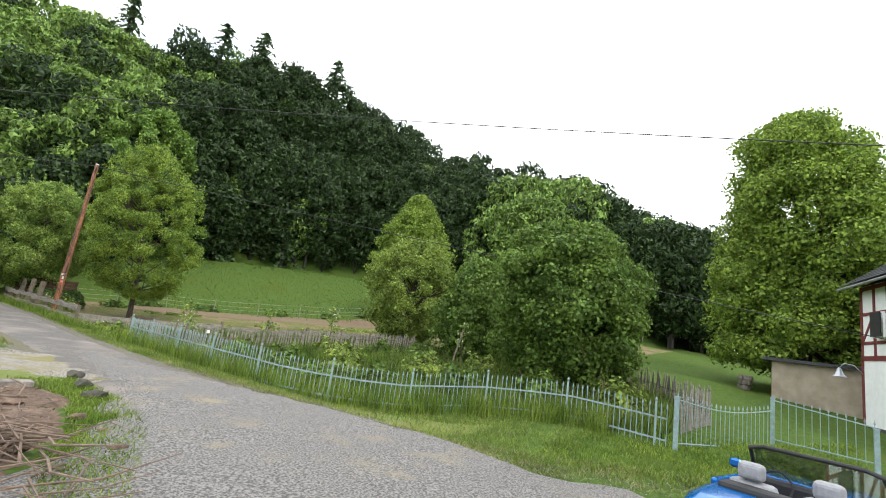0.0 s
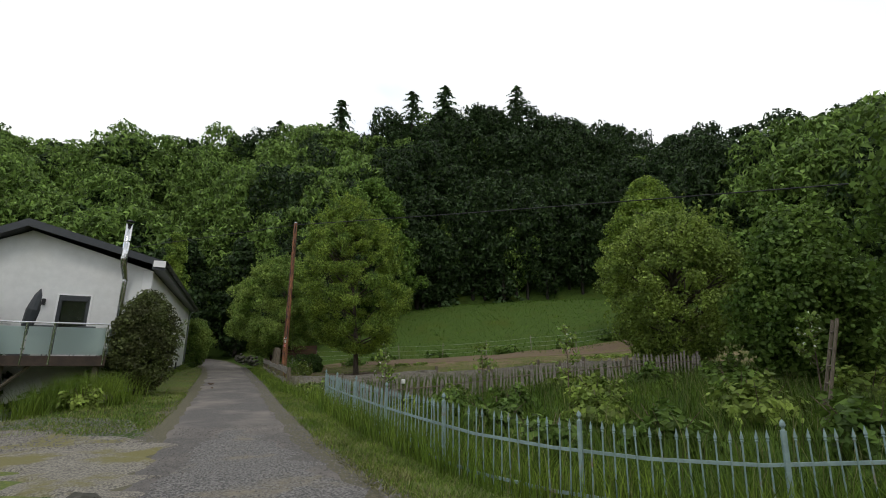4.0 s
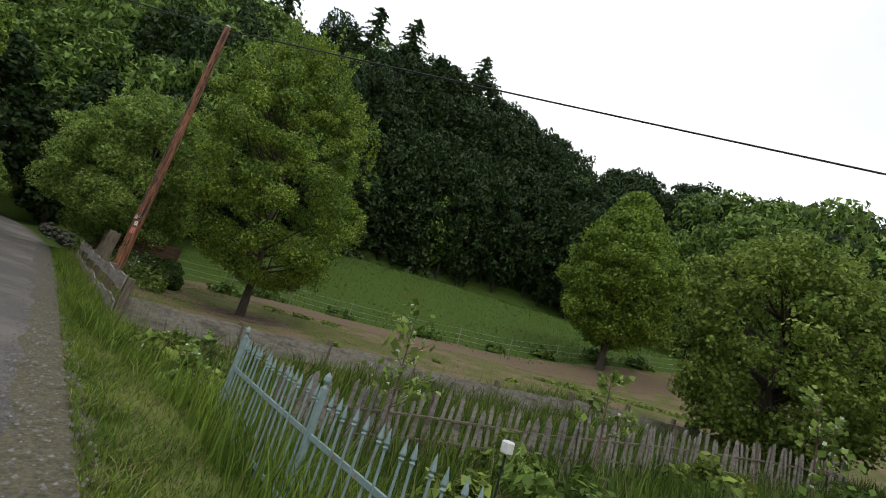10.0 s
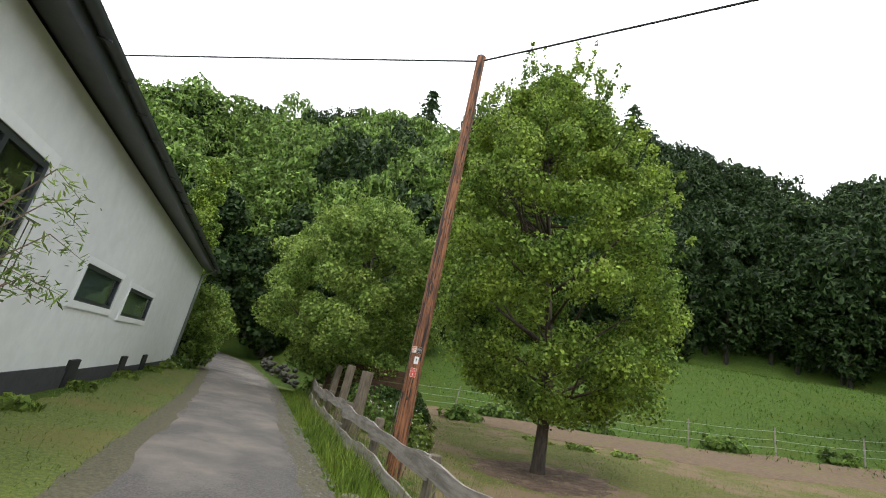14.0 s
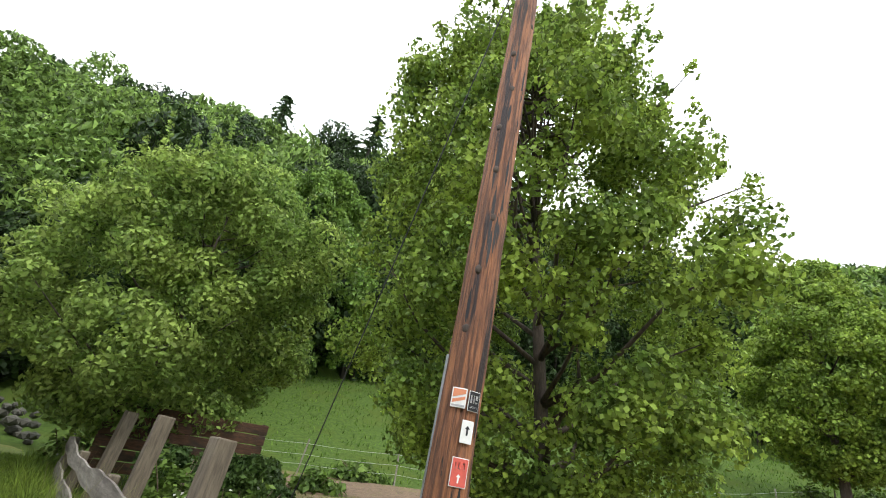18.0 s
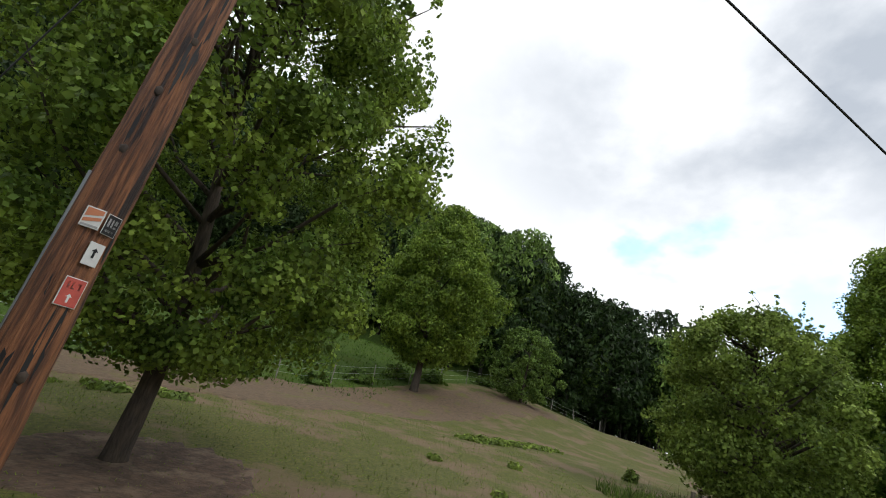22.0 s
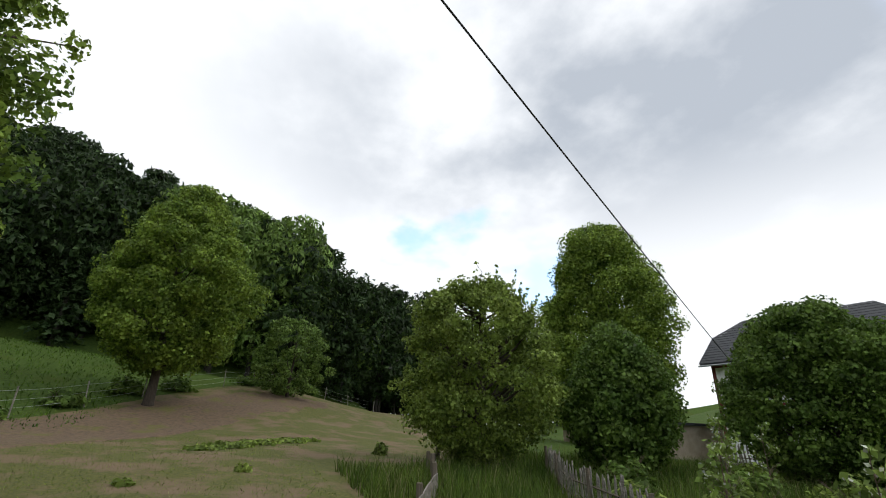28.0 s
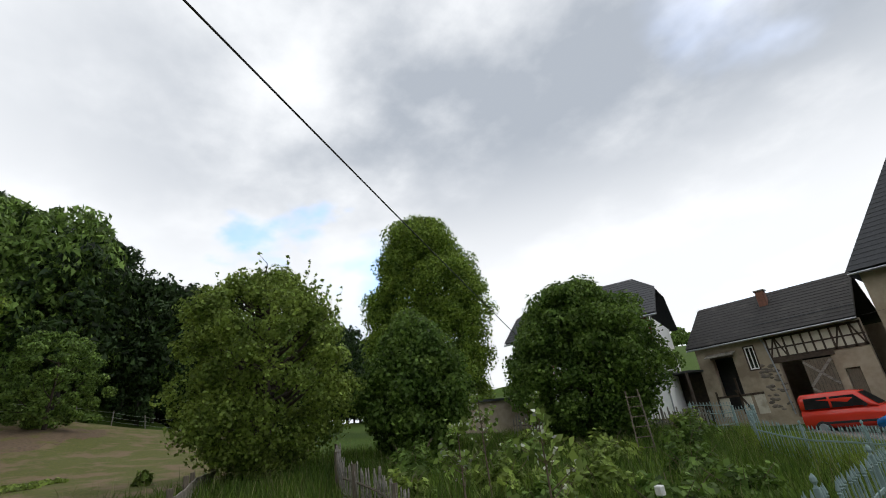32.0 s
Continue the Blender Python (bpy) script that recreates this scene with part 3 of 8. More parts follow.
# ---- trees ----
BEECH = (12.2, 31.2)
def leaf_cards(rng, pos, nrm, size, jitter=0.7, long=1.25, upright=False):
    """Folded leaves (two triangles sharing a midrib) at pos, facing about nrm."""
    n = len(pos)
    d = nrm + rng.normal(0, jitter, (n, 3))
    d /= np.linalg.norm(d, axis=1)[:, None] + 1e-9
    ref = rng.normal(0, 1, (n, 3))
    a = np.cross(d, ref)
    a /= np.linalg.norm(a, axis=1)[:, None] + 1e-9
    if upright:
        a = np.array([0, 0, 1.0]) + rng.normal(0, 0.3, (n, 3))
        a /= np.linalg.norm(a, axis=1)[:, None]
    b = np.cross(d, a)
    s = (size * rng.uniform(0.6, 1.3, n))[:, None]
    v = np.empty((n, 4, 3))
    v[:, 0] = pos - a * s * long * 0.5
    v[:, 1] = pos + b * s * 0.5 + d * s * 0.12
    v[:, 2] = pos + a * s * long * 0.5
    v[:, 3] = pos - b * s * 0.5 + d * s * 0.12
    base = np.arange(n)[:, None] * 4
    f = np.concatenate([base + np.array([[0, 1, 2]]), base + np.array([[0, 2, 3]])])
    return v.reshape(-1, 3), f


def crown_points(rng, blobs, count, shell=0.35, up=0.25):
    """Leaf places and outward directions on a set of blobs (x, y, z, r, squash)."""
    blobs = np.asarray(blobs, float)
    w = blobs[:, 3] ** 2
    which = rng.choice(len(blobs), count, p=w / w.sum())
    d = rng.normal(0, 1, (count, 3))
    d[:, 2] += up
    d /= np.linalg.norm(d, axis=1)[:, None]
    rad = blobs[which, 3] * (1 - shell * rng.uniform(0, 1, count) ** 1.5)
    p = blobs[which, :3] + d * rad[:, None] * np.stack([np.ones(count), np.ones(count), blobs[which, 4]], 1)
    return p, d


def crown_blobs(rng, n, r, h, z0, blob, profile="round", lean=(0, 0)):
    """Blobs spread over a crown of radius r and height h that starts at z0."""
    out = []
    for i in range(n):
        f = (i + 0.5) / n
        f = min(0.98, max(0.02, f + rng.uniform(-0.05, 0.05)))
        if profile == "round":
            w = math.sqrt(max(0, 1 - (2 * f - 1) ** 2))
        elif profile == "egg":
            w = math.sin(math.pi * f ** 0.7) ** 0.75
        elif profile == "cone":
            w = (1 - f) ** 0.8
        elif profile == "column":
            w = min(1, 3.5 * (1 - f)) ** 0.6 * (0.75 + 0.25 * math.sin(3 * f))
        else:
            w = (0.94 + 0.06 * math.sin(3 * f)) * (1 - f ** 7) ** 0.5 * (1 - 0.14 * f)
        a = i * 2.39996 + rng.uniform(-0.4, 0.4)
        q = w * (r - blob * 0.7) * rng.uniform(0.72, 1.05) * (1 + 0.13 * math.sin(2 * a + 7 * f + n) + 0.09 * math.sin(5 * a - 9 * f))
        out.append((math.cos(a) * q + lean[0] * f, math.sin(a) * q + lean[1] * f, z0 + h * f, blob * rng.uniform(0.7, 1.25), rng.uniform(0.62, 0.95)))
    return out


def limbs(rng, bm, base, r0, fork, targets, sides=7):
    """A tapered trunk running up as a leader, with limbs leaving it at many heights."""
    b = Vector(base)
    k = Vector(fork)
    top = max(t[2] for t in targets)
    mx = sum(t[0] for t in targets) / len(targets)
    my = sum(t[1] for t in targets) / len(targets)
    tip = Vector((mx + rng.uniform(-0.2, 0.2), my + rng.uniform(-0.2, 0.2), k.z + (top - k.z) * 0.85))
    mid = (b + k) / 2 + Vector((rng.uniform(-0.05, 0.05), rng.uniform(-0.05, 0.05), 0))
    m2 = k.lerp(tip, 0.5) + Vector((rng.uniform(-0.12, 0.12), rng.uniform(-0.12, 0.12), 0))
    tube(bm, [b + Vector((0, 0, -0.15)), b + Vector((0, 0, 0.12)), mid, k, m2, tip], [r0 * 1.45, r0 * 1.1, r0 * 0.9, r0 * 0.78, r0 * 0.42, r0 * 0.08], sides + 3)
    for t in targets:
        t = Vector(t)
        flat = math.hypot(t.x - k.x, t.y - k.y)
        f = (t.z - flat * rng.uniform(0.45, 0.8) - k.z) / max(0.1, tip.z - k.z)
        f = min(0.9, max(-0.05, f))
        s = k.lerp(m2, f * 2) if f < 0.5 else m2.lerp(tip, f * 2 - 1)
        m1 = s.lerp(t, 0.4) + Vector((0, 0, -0.05 * (t - s).length)) + Vector(rng.uniform(-0.12, 0.12, 3))
        m3 = s.lerp(t, 0.75) + Vector(rng.uniform(-0.15, 0.15, 3))
        rr = r0 * (0.5 - 0.3 * max(0, f)) * rng.uniform(0.6, 1.0)
        tube(bm, [s, m1, m3, t], [rr, rr * 0.6, rr * 0.35, rr * 0.12], sides - 2)


def tree(name, x, y, label, category="tree", r=3, h=6, z0=1.5, blob=0.9, blobs=40, leaves=12000, size=0.14, mat="leaf_oak", profile="round",
         trunk=0.15, fork=1.8, seed=1, lean=(0, 0), bend=None, stray=0, bark="bark", jitter=0.7, group="", shell=0.5, sink=0.0, limb_count=14, long=1.25, upright=False, shoots=0):
    rng = np.random.RandomState(seed)
    z = landz(x, y) - sink
    t = thing(name, (x, y, z), label, category, group)
    bl = crown_blobs(rng, blobs, r, h, z0, blob, profile, lean)
    if upright:
        bl = [(q[0], q[1], q[2], q[3], q[4] * 2.4) for q in bl]
    for _ in range(stray):
        a, f = rng.uniform(0, 6.28), rng.uniform(0.25, 1.03)
        w = r * (math.sqrt(max(0.03, 1 - (2 * min(f, 1) - 1) ** 2)) * rng.uniform(0.86, 1.0))
        bl.append((math.cos(a) * w + lean[0] * f, math.sin(a) * w + lean[1] * f, z0 + h * f, blob * rng.uniform(0.2, 0.4), 1.3))
    for _ in range(shoots):
        a, f = rng.uniform(0, 6.28), rng.uniform(0.55, 0.97)
        w = r * math.sqrt(max(0.02, 1 - (2 * f - 1) ** 2)) * rng.uniform(0.5, 0.92)
        l = blob * rng.uniform(1.2, 2.6)
        out = rng.uniform(0.0, 0.5)
        for k in range(6):
            s = k / 5 * l
            bl.append((math.cos(a) * (w + out * s) + lean[0] * f, math.sin(a) * (w + out * s) + lean[1] * f, z0 + h * f + s, blob * (0.3 - 0.03 * k), 1.2))
    bm = bmesh.new()
    pick = [bl[i] for i in rng.choice(len(bl), min(limb_count, len(bl)), replace=False)]
    limbs(rng, bm, (x, y, z), trunk, (x + (bend or lean)[0] * 0.25, y + (bend or lean)[1] * 0.25, z + fork), [(x + b[0], y + b[1], z + b[2]) for b in pick])
    part("trunk", bm, bark, t, smooth=True)
    p, d = crown_points(rng, bl, leaves, shell)
    v, f = leaf_cards(rng, p, d, np.full(leaves, size), jitter, long, upright)
    ob = raw("crown", v, f, mat)
    ob.parent = t
    ORIGIN[ob.name] = ORIGIN[t.name]
    return t


def forest():
    """The beech wood on the slope: many crowns joined, uncountable."""
    rng = np.random.RandomState(11)
    kinds = []
    for k in range(7):
        bl = crown_blobs(rng, 80, 4.1, 8.6, 4.0, 0.95, "round")
        p, d = crown_points(rng, bl, 3300, 0.4, 0.6)
        v, f = leaf_cards(rng, p, d, np.full(3300, 0.46), 0.55)
        v = v.reshape(-1, 4, 3)[:, :3].reshape(-1, 3)
        kinds.append((v, np.arange(len(v)).reshape(-1, 3)))
    out = {"leaf_forest": ([], []), "leaf_forest_light": ([], [])}
    counts = {k: 0 for k in out}
    trunks_v, trunks_f, tn = [], [], 0
    spots = []
    for azd in np.arange(-96, 128, 0.5):
        re = np.interp(azd, AZ, EDGE)
        d = rng.uniform(0, 4)
        while d < 62:
            r = re + d
            if rng.uniform() < min(1.0, 0.5 * r * math.radians(1) / 0.40 / 4.0 * (1.25 if d < 10 else 0.85)):
                spots.append((r, azd + rng.uniform(-0.4, 0.4), d))
            d += rng.uniform(4.2, 5.6)
    for r, azd, d in spots:
        a = math.radians(azd)
        x, y = r * math.sin(a), r * math.cos(a) - 5
        xr = np.interp(y, [10, 16, 30, 45, 60], [-2.3, -2.7, -4.2, -8.0, -14.0])
        if abs(x - xr) < 4.2 and y < 52:
            continue
        v, f = kinds[rng.randint(7)]
        s = rng.uniform(0.75, 1.25) * (1.15 if d > 30 else 1.0)
        rng.uniform(0, 6.28)
        ang = rng.uniform(0, 6.28)
        c, q = math.cos(ang), math.sin(ang)
        w = v * np.array([s, s, s * rng.uniform(0.95, 1.3)])
        w = np.stack([w[:, 0] * c - w[:, 1] * q + x, w[:, 0] * q + w[:, 1] * c + y, w[:, 2] + landz(x, y) - 1.5 * s - (1.5 if d < 6 else 0)], 1)
        u = rng.uniform()
        # Share by bearing also paints which slopes look sunlit and which shaded.
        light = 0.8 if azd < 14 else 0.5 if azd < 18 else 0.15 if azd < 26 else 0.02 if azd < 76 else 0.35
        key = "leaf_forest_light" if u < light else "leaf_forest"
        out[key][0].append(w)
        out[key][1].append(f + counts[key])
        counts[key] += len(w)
        if d < 14:
            z = landz(x, y)
            for i in range(5):
                for zz, rr in ((z - 1, 0.24), (z + 7, 0.16)):
                    trunks_v.append((x + rr * math.cos(i * 1.2566), y + rr * math.sin(i * 1.2566), zz))
            for i in range(5):
                j = (i + 1) % 5
                trunks_f.append((tn + 2 * i, tn + 2 * j, tn + 2 * j + 1, tn + 2 * i + 1))
            tn += 10
    names = {"leaf_forest": ("beech_wood", "dense beech wood covering the steep hillside, shade put into its dark green"),
             "leaf_forest_light": ("young_beech_wood", "lighter spring-green crowns, also standing in for the sunlit part of the hillside wood")}
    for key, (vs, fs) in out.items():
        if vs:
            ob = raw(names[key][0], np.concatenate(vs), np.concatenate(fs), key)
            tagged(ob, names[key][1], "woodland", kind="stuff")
    ob = raw("wood_edge_trunks", trunks_v, trunks_f, "bark_dark", True)
    tagged(ob, "slim dark trunks standing at the shaded wood edge", "woodland", kind="stuff")


def fir(x, y, z, h, r, seed, label):
    rng = np.random.RandomState(seed)
    t = thing("fir_tree", (x, y, z), label, "fir tree", "firs above the wood" if "above" in label else "spruces at the wood edge")
    part("trunk", tube(bmesh.new(), [(x, y, z), (x, y, z + h * 0.5), (x, y, z + h)], [0.3, 0.2, 0.03], 7), "bark_dark", t)
    pts, nr = [], []
    rows = int(h * 2.2)
    for k in range(rows):
        f = (k + 0.5) / rows
        if f < 0.06:
            continue
        for b in range(6):
            a = rng.uniform(0, 6.28)
            w = r * (1 - f) ** 0.5 * rng.uniform(0.3, 1.2) + 0.12
            for s in np.linspace(0.1, 1, 12):
                pts.append((w * s * math.cos(a), w * s * math.sin(a), h * f + 0.12 * w * s - 0.4 * w * s * s + rng.uniform(-0.06, 0.06)))
                nr.append((0.3 * math.cos(a), 0.3 * math.sin(a), 1))
    v, f = leaf_cards(rng, np.array(pts), np.array(nr), np.full(len(pts), 0.40), 0.7, 1.6)
    ob = raw("crown", v, f, "needles")
    ob.parent = t
    ORIGIN[ob.name] = ORIGIN[t.name]


forest()
tree("bright_beech", *BEECH, "large bright yellow-green beech at the wood edge", r=6.8, h=16.6, z0=0.6, blob=0.8, blobs=260, leaves=34000, size=0.24, mat="leaf_edge", profile="egg", trunk=0.3, fork=3.0, seed=88, bark="bark_dark", shell=0.6)
for x, y, ztop, h, r, s in ((3.7, 85.5, 53.3, 11, 2.2, 1), (14.6, 66.9, 51.6, 13, 2.8, 2), (26.3, 55.6, 50.6, 11, 2.6, 3), (32.4, 53.3, 52.2, 12, 2.4, 4), (50.1, 54.0, 57.5, 14, 3.2, 5), (-58, 95, 45, 13, 3.4, 6), (40, 54, 50, 10, 2.4, 7)):
    fir(x, y, ztop + 2.4 - h, h, r * 1.75, s, "tall dark fir standing above the beech wood")

tree("oak_tree", 3.9, 2.2, "young oak with bright spring-green leaves in the paddock", r=3.12, h=8.7, z0=1.2, blob=0.44, blobs=330, leaves=165000, size=0.062, mat="leaf_oak", profile="egg", trunk=0.14, fork=1.85, seed=3, stray=110, limb_count=90, shell=0.75, lean=(-0.7, 0.45), bend=(-0.4, -0.5), shoots=50)
tree("linden_tree", 26.4, 1.9, "dense round-crowned linden standing on the paddock edge", r=3.95, h=9.9, z0=1.9, blob=0.78, blobs=260, leaves=80000, size=0.135, mat="leaf_linden", profile="egg", trunk=0.24, fork=2.2, seed=5, shoots=6, limb_count=24, shell=0.6)
tree("willow_bush", 0.6, 9.9, "broad pale-green willow bush beside the lane", "bush", r=3.2, h=6.2, z0=0.95, blob=0.5, blobs=250, leaves=100000, size=0.066, mat="leaf_bush", profile="round", trunk=0.12, fork=1.0, seed=7, shoots=60, limb_count=30, long=1.8, shell=0.42)
tree("round_hazel_bush", 9.4, -20.9, "large round dark-green hazel bush in the garden", "bush", r=2.95, h=5.6, z0=0.2, blob=0.62, blobs=280, leaves=80000, size=0.105, mat="leaf_dark", profile="round", trunk=0.12, fork=0.7, seed=8, shoots=4, limb_count=30, shell=0.6)
tree("lilac_bush", 12.5, -15.1, "dense upright dark-green lilac bush in the garden", "bush", r=2.0, h=4.7, z0=0.2, blob=0.58, blobs=160, leaves=40000, size=0.11, mat="leaf_dark", profile="egg", trunk=0.1, fork=0.7, seed=9, limb_count=18, shell=0.6)
tree("apple_tree", 13.3, -10.1, "old spreading apple tree with ragged top shoots", r=2.75, h=5.6, z0=0.35, blob=0.50, blobs=230, leaves=56000, size=0.09, mat="leaf_fruit", profile="round", trunk=0.22, fork=1.6, seed=10, shoots=60, stray=90, limb_count=70, shell=0.8)
tree("tall_hornbeam", 28.2, -28.1, "very tall broad hornbeam behind the half-timbered house", r=5.0, h=15.4, z0=1.6, blob=1.15, blobs=380, leaves=150000, size=0.155, mat="leaf_linden", profile="taper", trunk=0.5, fork=3.5, seed=12, shoots=6, limb_count=50, shell=0.6)
tree("paddock_bush", 33.2, -4.9, "rounded green bush beyond the paddock fence", "bush", r=2.6, h=5.2, z0=0.1, blob=0.4, blobs=110, leaves=17000, size=0.12, mat="leaf_forest_light", profile="round", trunk=0.12, fork=0.8, seed=14)
tree("garden_elder", 15.5, -17.5, "low green elder bush in the garden", "bush", r=1.7, h=2.4, z0=0.2, blob=0.55, blobs=30, leaves=7000, size=0.13, mat="leaf_fruit", profile="round", trunk=0.07, fork=0.5, seed=15)
for a_, r_, h_, sd in ((156.6, 205, 7, 91), (155.9, 206, 5, 92), (155.4, 207, 4.2, 93), (157.4, 204, 4.5, 94), (154.6, 208, 3.6, 95)):
    tree("hilltop_tree", r_ * math.sin(radians(a_)), r_ * math.cos(radians(a_)) - 5, "small rounded tree on the distant green hilltop", r=h_ * 0.5, h=h_ * 0.8, z0=h_ * 0.15, blob=1.0, blobs=30, leaves=1500, size=0.7, mat="leaf_forest_light", profile="round", trunk=0.25, fork=1.5, seed=sd, limb_count=5, group="trees on the far hilltop")
tree("light_green_larch", -7.05, 20.35, "pale green young tree behind the white house", r=1.25, h=9.2, z0=1.3, blob=0.5, blobs=110, leaves=26000, size=0.11, mat="leaf_oak", profile="egg", trunk=0.18, fork=2, seed=16)
tree("lane_elder", -4.75, 14.9, "yellowish shrub drooping over the end of the house wall", "bush", r=1.3, h=3.0, z0=0.2, blob=0.4, blobs=80, leaves=22000, size=0.075, mat="leaf_bush", profile="round", trunk=0.08, fork=0.5, seed=17, stray=10)
tree("balcony_shrub", -4.9, -5.6, "dense bronze-green shrub beside the balcony", "bush", r=1.05, h=2.7, z0=0.25, blob=0.36, blobs=90, leaves=30000, size=0.06, mat="shrub_olive", profile="egg", trunk=0.06, fork=0.4, seed=18, stray=8)


def loose_conifer(name, x, y, label, r, h, mat, seed, rows, per, rise=0.35, droop=0.5, spray=0.13, low=0.04):
    """A feathery conifer: whorls of boughs, each hung with flat needle sprays."""
    rng = np.random.RandomState(seed)
    z = landz(x, y)
    t = thing(name, (x, y, z), label, "conifer")
    bm = tube(bmesh.new(), [(x, y, z - 0.2), (x, y, z + h * 0.5), (x, y, z + h)], [0.03 + h * 0.012, h * 0.009, 0.01], 7)
    pts, nr = [], []
    for k in range(rows):
        f = low + (0.98 - low) * (k + rng.uniform(0, 1)) / rows
        for b in range(per):
            a = rng.uniform(0, 6.28)
            w = (r * (1 - f) ** 0.75 + 0.10) * rng.uniform(0.45, 1.15)
            c = np.array([math.cos(a), math.sin(a)])
            bough = lambda q: (x + w * q * c[0], y + w * q * c[1], z + h * f + w * (rise * q - droop * q * q))
            tube(bm, [bough(0), bough(0.5), bough(1)], [0.012, 0.008, 0.003], 3)
            for q in np.linspace(0.15, 1.05, max(5, int(w / 0.035))):
                for side in (-1, 0, 1):
                    g = side * w * 0.30 * (1.1 - q) * rng.uniform(0.4, 1.1)
                    o = bough(q)
                    pts.append((o[0] - c[1] * g - x + rng.normal(0, 0.02), o[1] + c[0] * g - y + rng.normal(0, 0.02), o[2] - z - abs(g) * 0.25 + rng.normal(0, 0.02)))
                    nr.append((0.5 * c[0], 0.5 * c[1], 0.8))
    part("trunk", bm, "bark_dark", t, smooth=True)
    v, fc = leaf_cards(rng, np.array(pts), np.array(nr), np.full(len(pts), spray), 0.55, 1.7)
    ob = raw("crown", v, fc, mat)
    ob.parent = t
    ORIGIN[ob.name] = ORIGIN[t.name]
    return t


loose_conifer("house_spruce", -9.2, -5.4, "loose-branched young conifer below the balcony", 1.35, 4.5, "needles", 19, 34, 5, 0.75, 0.35, 0.13)
loose_conifer("cypress", -11.7, -9.7, "tall loose dark spruce with drooping boughs behind the grey pole", 2.3, 7.0, "conifer_dark", 31, 46, 8, 0.25, 0.65, 0.15)
for i, (ddx, ddy, rr, hh, mat, prof, lab, nm) in enumerate((
        (-12.2, -11.5, 1.45, 5.1, "thuja", "column", "broad dark clipped thuja column at the lawn edge", "thuja"),
        (-13.9, -13.7, 1.15, 4.5, "thuja_brown", "cone", "ragged conical cypress with brown twigs", "cypress"),
        (-14.3, -15.8, 0.42, 5.5, "thuja", "column", "slim dark columnar thuja", "thuja"),
        (-13.6, -16.6, 0.40, 4.8, "thuja", "column", "slim dark columnar thuja", "thuja"),
        (-14.1, -15.0, 0.95, 3.1, "thuja_brown", "round", "ragged evergreen shrub with bare brown twigs in the hedge", "evergreen_shrub"),
        (-13.3, -12.6, 0.8, 3.4, "thuja_brown", "round", "ragged evergreen shrub with bare brown twigs in the hedge", "evergreen_shrub"),
        (-15.4, -17.6, 1.3, 3.3, "thuja_brown", "round", "ragged evergreen shrub with bare brown twigs in the hedge", "evergreen_shrub"))):
    t = tree(nm, ddx, ddy, lab, "conifer", r=rr, h=hh - 0.2, z0=0.1, blob=0.3 if rr > 0.5 else 0.2, blobs=220, leaves=34000 if rr > 0.5 else 14000, size=0.05, mat=mat, profile=prof, upright=True, trunk=0.1, fork=0.8, seed=30 + i, jitter=0.6, long=3.6, limb_count=8, bark="bark_dark")
    if mat == "thuja_brown":
        rng = np.random.RandomState(130 + i)
        bm = bmesh.new()
        for _ in range(110):
            a, zz = rng.uniform(0, 6.28), rng.uniform(0.3, 0.98) * hh
            w = rr * (1.02 if prof == "round" else 1.15 * (1 - zz / hh) + 0.1)
            p0 = Vector((w * math.cos(a), w * math.sin(a), zz)) + Vector((ddx, ddy, landz(ddx, ddy)))
            dr = Vector(rng.normal(0, 0.22, 3))
            tube(bm, [p0, p0 + dr + Vector((0, 0, 0.06)), p0 + dr * 1.8], [0.011, 0.008, 0.004], 4)
        tagged(part("bare_twig_tangle", bm, "twig", t), kind="stuff")
# Beeches added to darken the lane end; their leaf colour carries the shade.
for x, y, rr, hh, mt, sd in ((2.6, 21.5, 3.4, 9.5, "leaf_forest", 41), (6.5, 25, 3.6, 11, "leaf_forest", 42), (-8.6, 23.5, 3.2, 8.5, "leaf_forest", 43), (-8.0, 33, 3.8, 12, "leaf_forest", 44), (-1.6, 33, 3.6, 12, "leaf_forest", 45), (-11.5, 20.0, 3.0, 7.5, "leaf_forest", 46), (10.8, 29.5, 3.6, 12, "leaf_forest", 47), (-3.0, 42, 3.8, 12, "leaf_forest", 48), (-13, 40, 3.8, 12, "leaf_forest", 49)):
    tree("lane_beech", x, y, "beech added over the lane end, its dark leaves standing in for shade", r=rr, h=hh, z0=0.4, blob=1.0, blobs=60, leaves=9000, size=0.30, mat=mt, profile="egg", trunk=0.2, fork=2.5, seed=sd, bark="bark_dark", group="beeches at the lane end")
for i, (azd, dd, hh, rr) in enumerate(((27, 0.5, 13, 3.0), (31, -0.5, 11, 2.8), (36, 1.0, 12, 3.0), (41, 0.0, 10, 2.6), (68, 0.5, 9, 2.4))):
    re_ = float(np.interp(azd, AZ, EDGE)) + dd
    ax, ay = re_ * math.sin(radians(azd)), re_ * math.cos(radians(azd)) - 5
    fir(ax, ay, landz(ax, ay) - 0.3, hh, rr, 60 + i, "dark drooping spruce at the meadow edge of the wood")


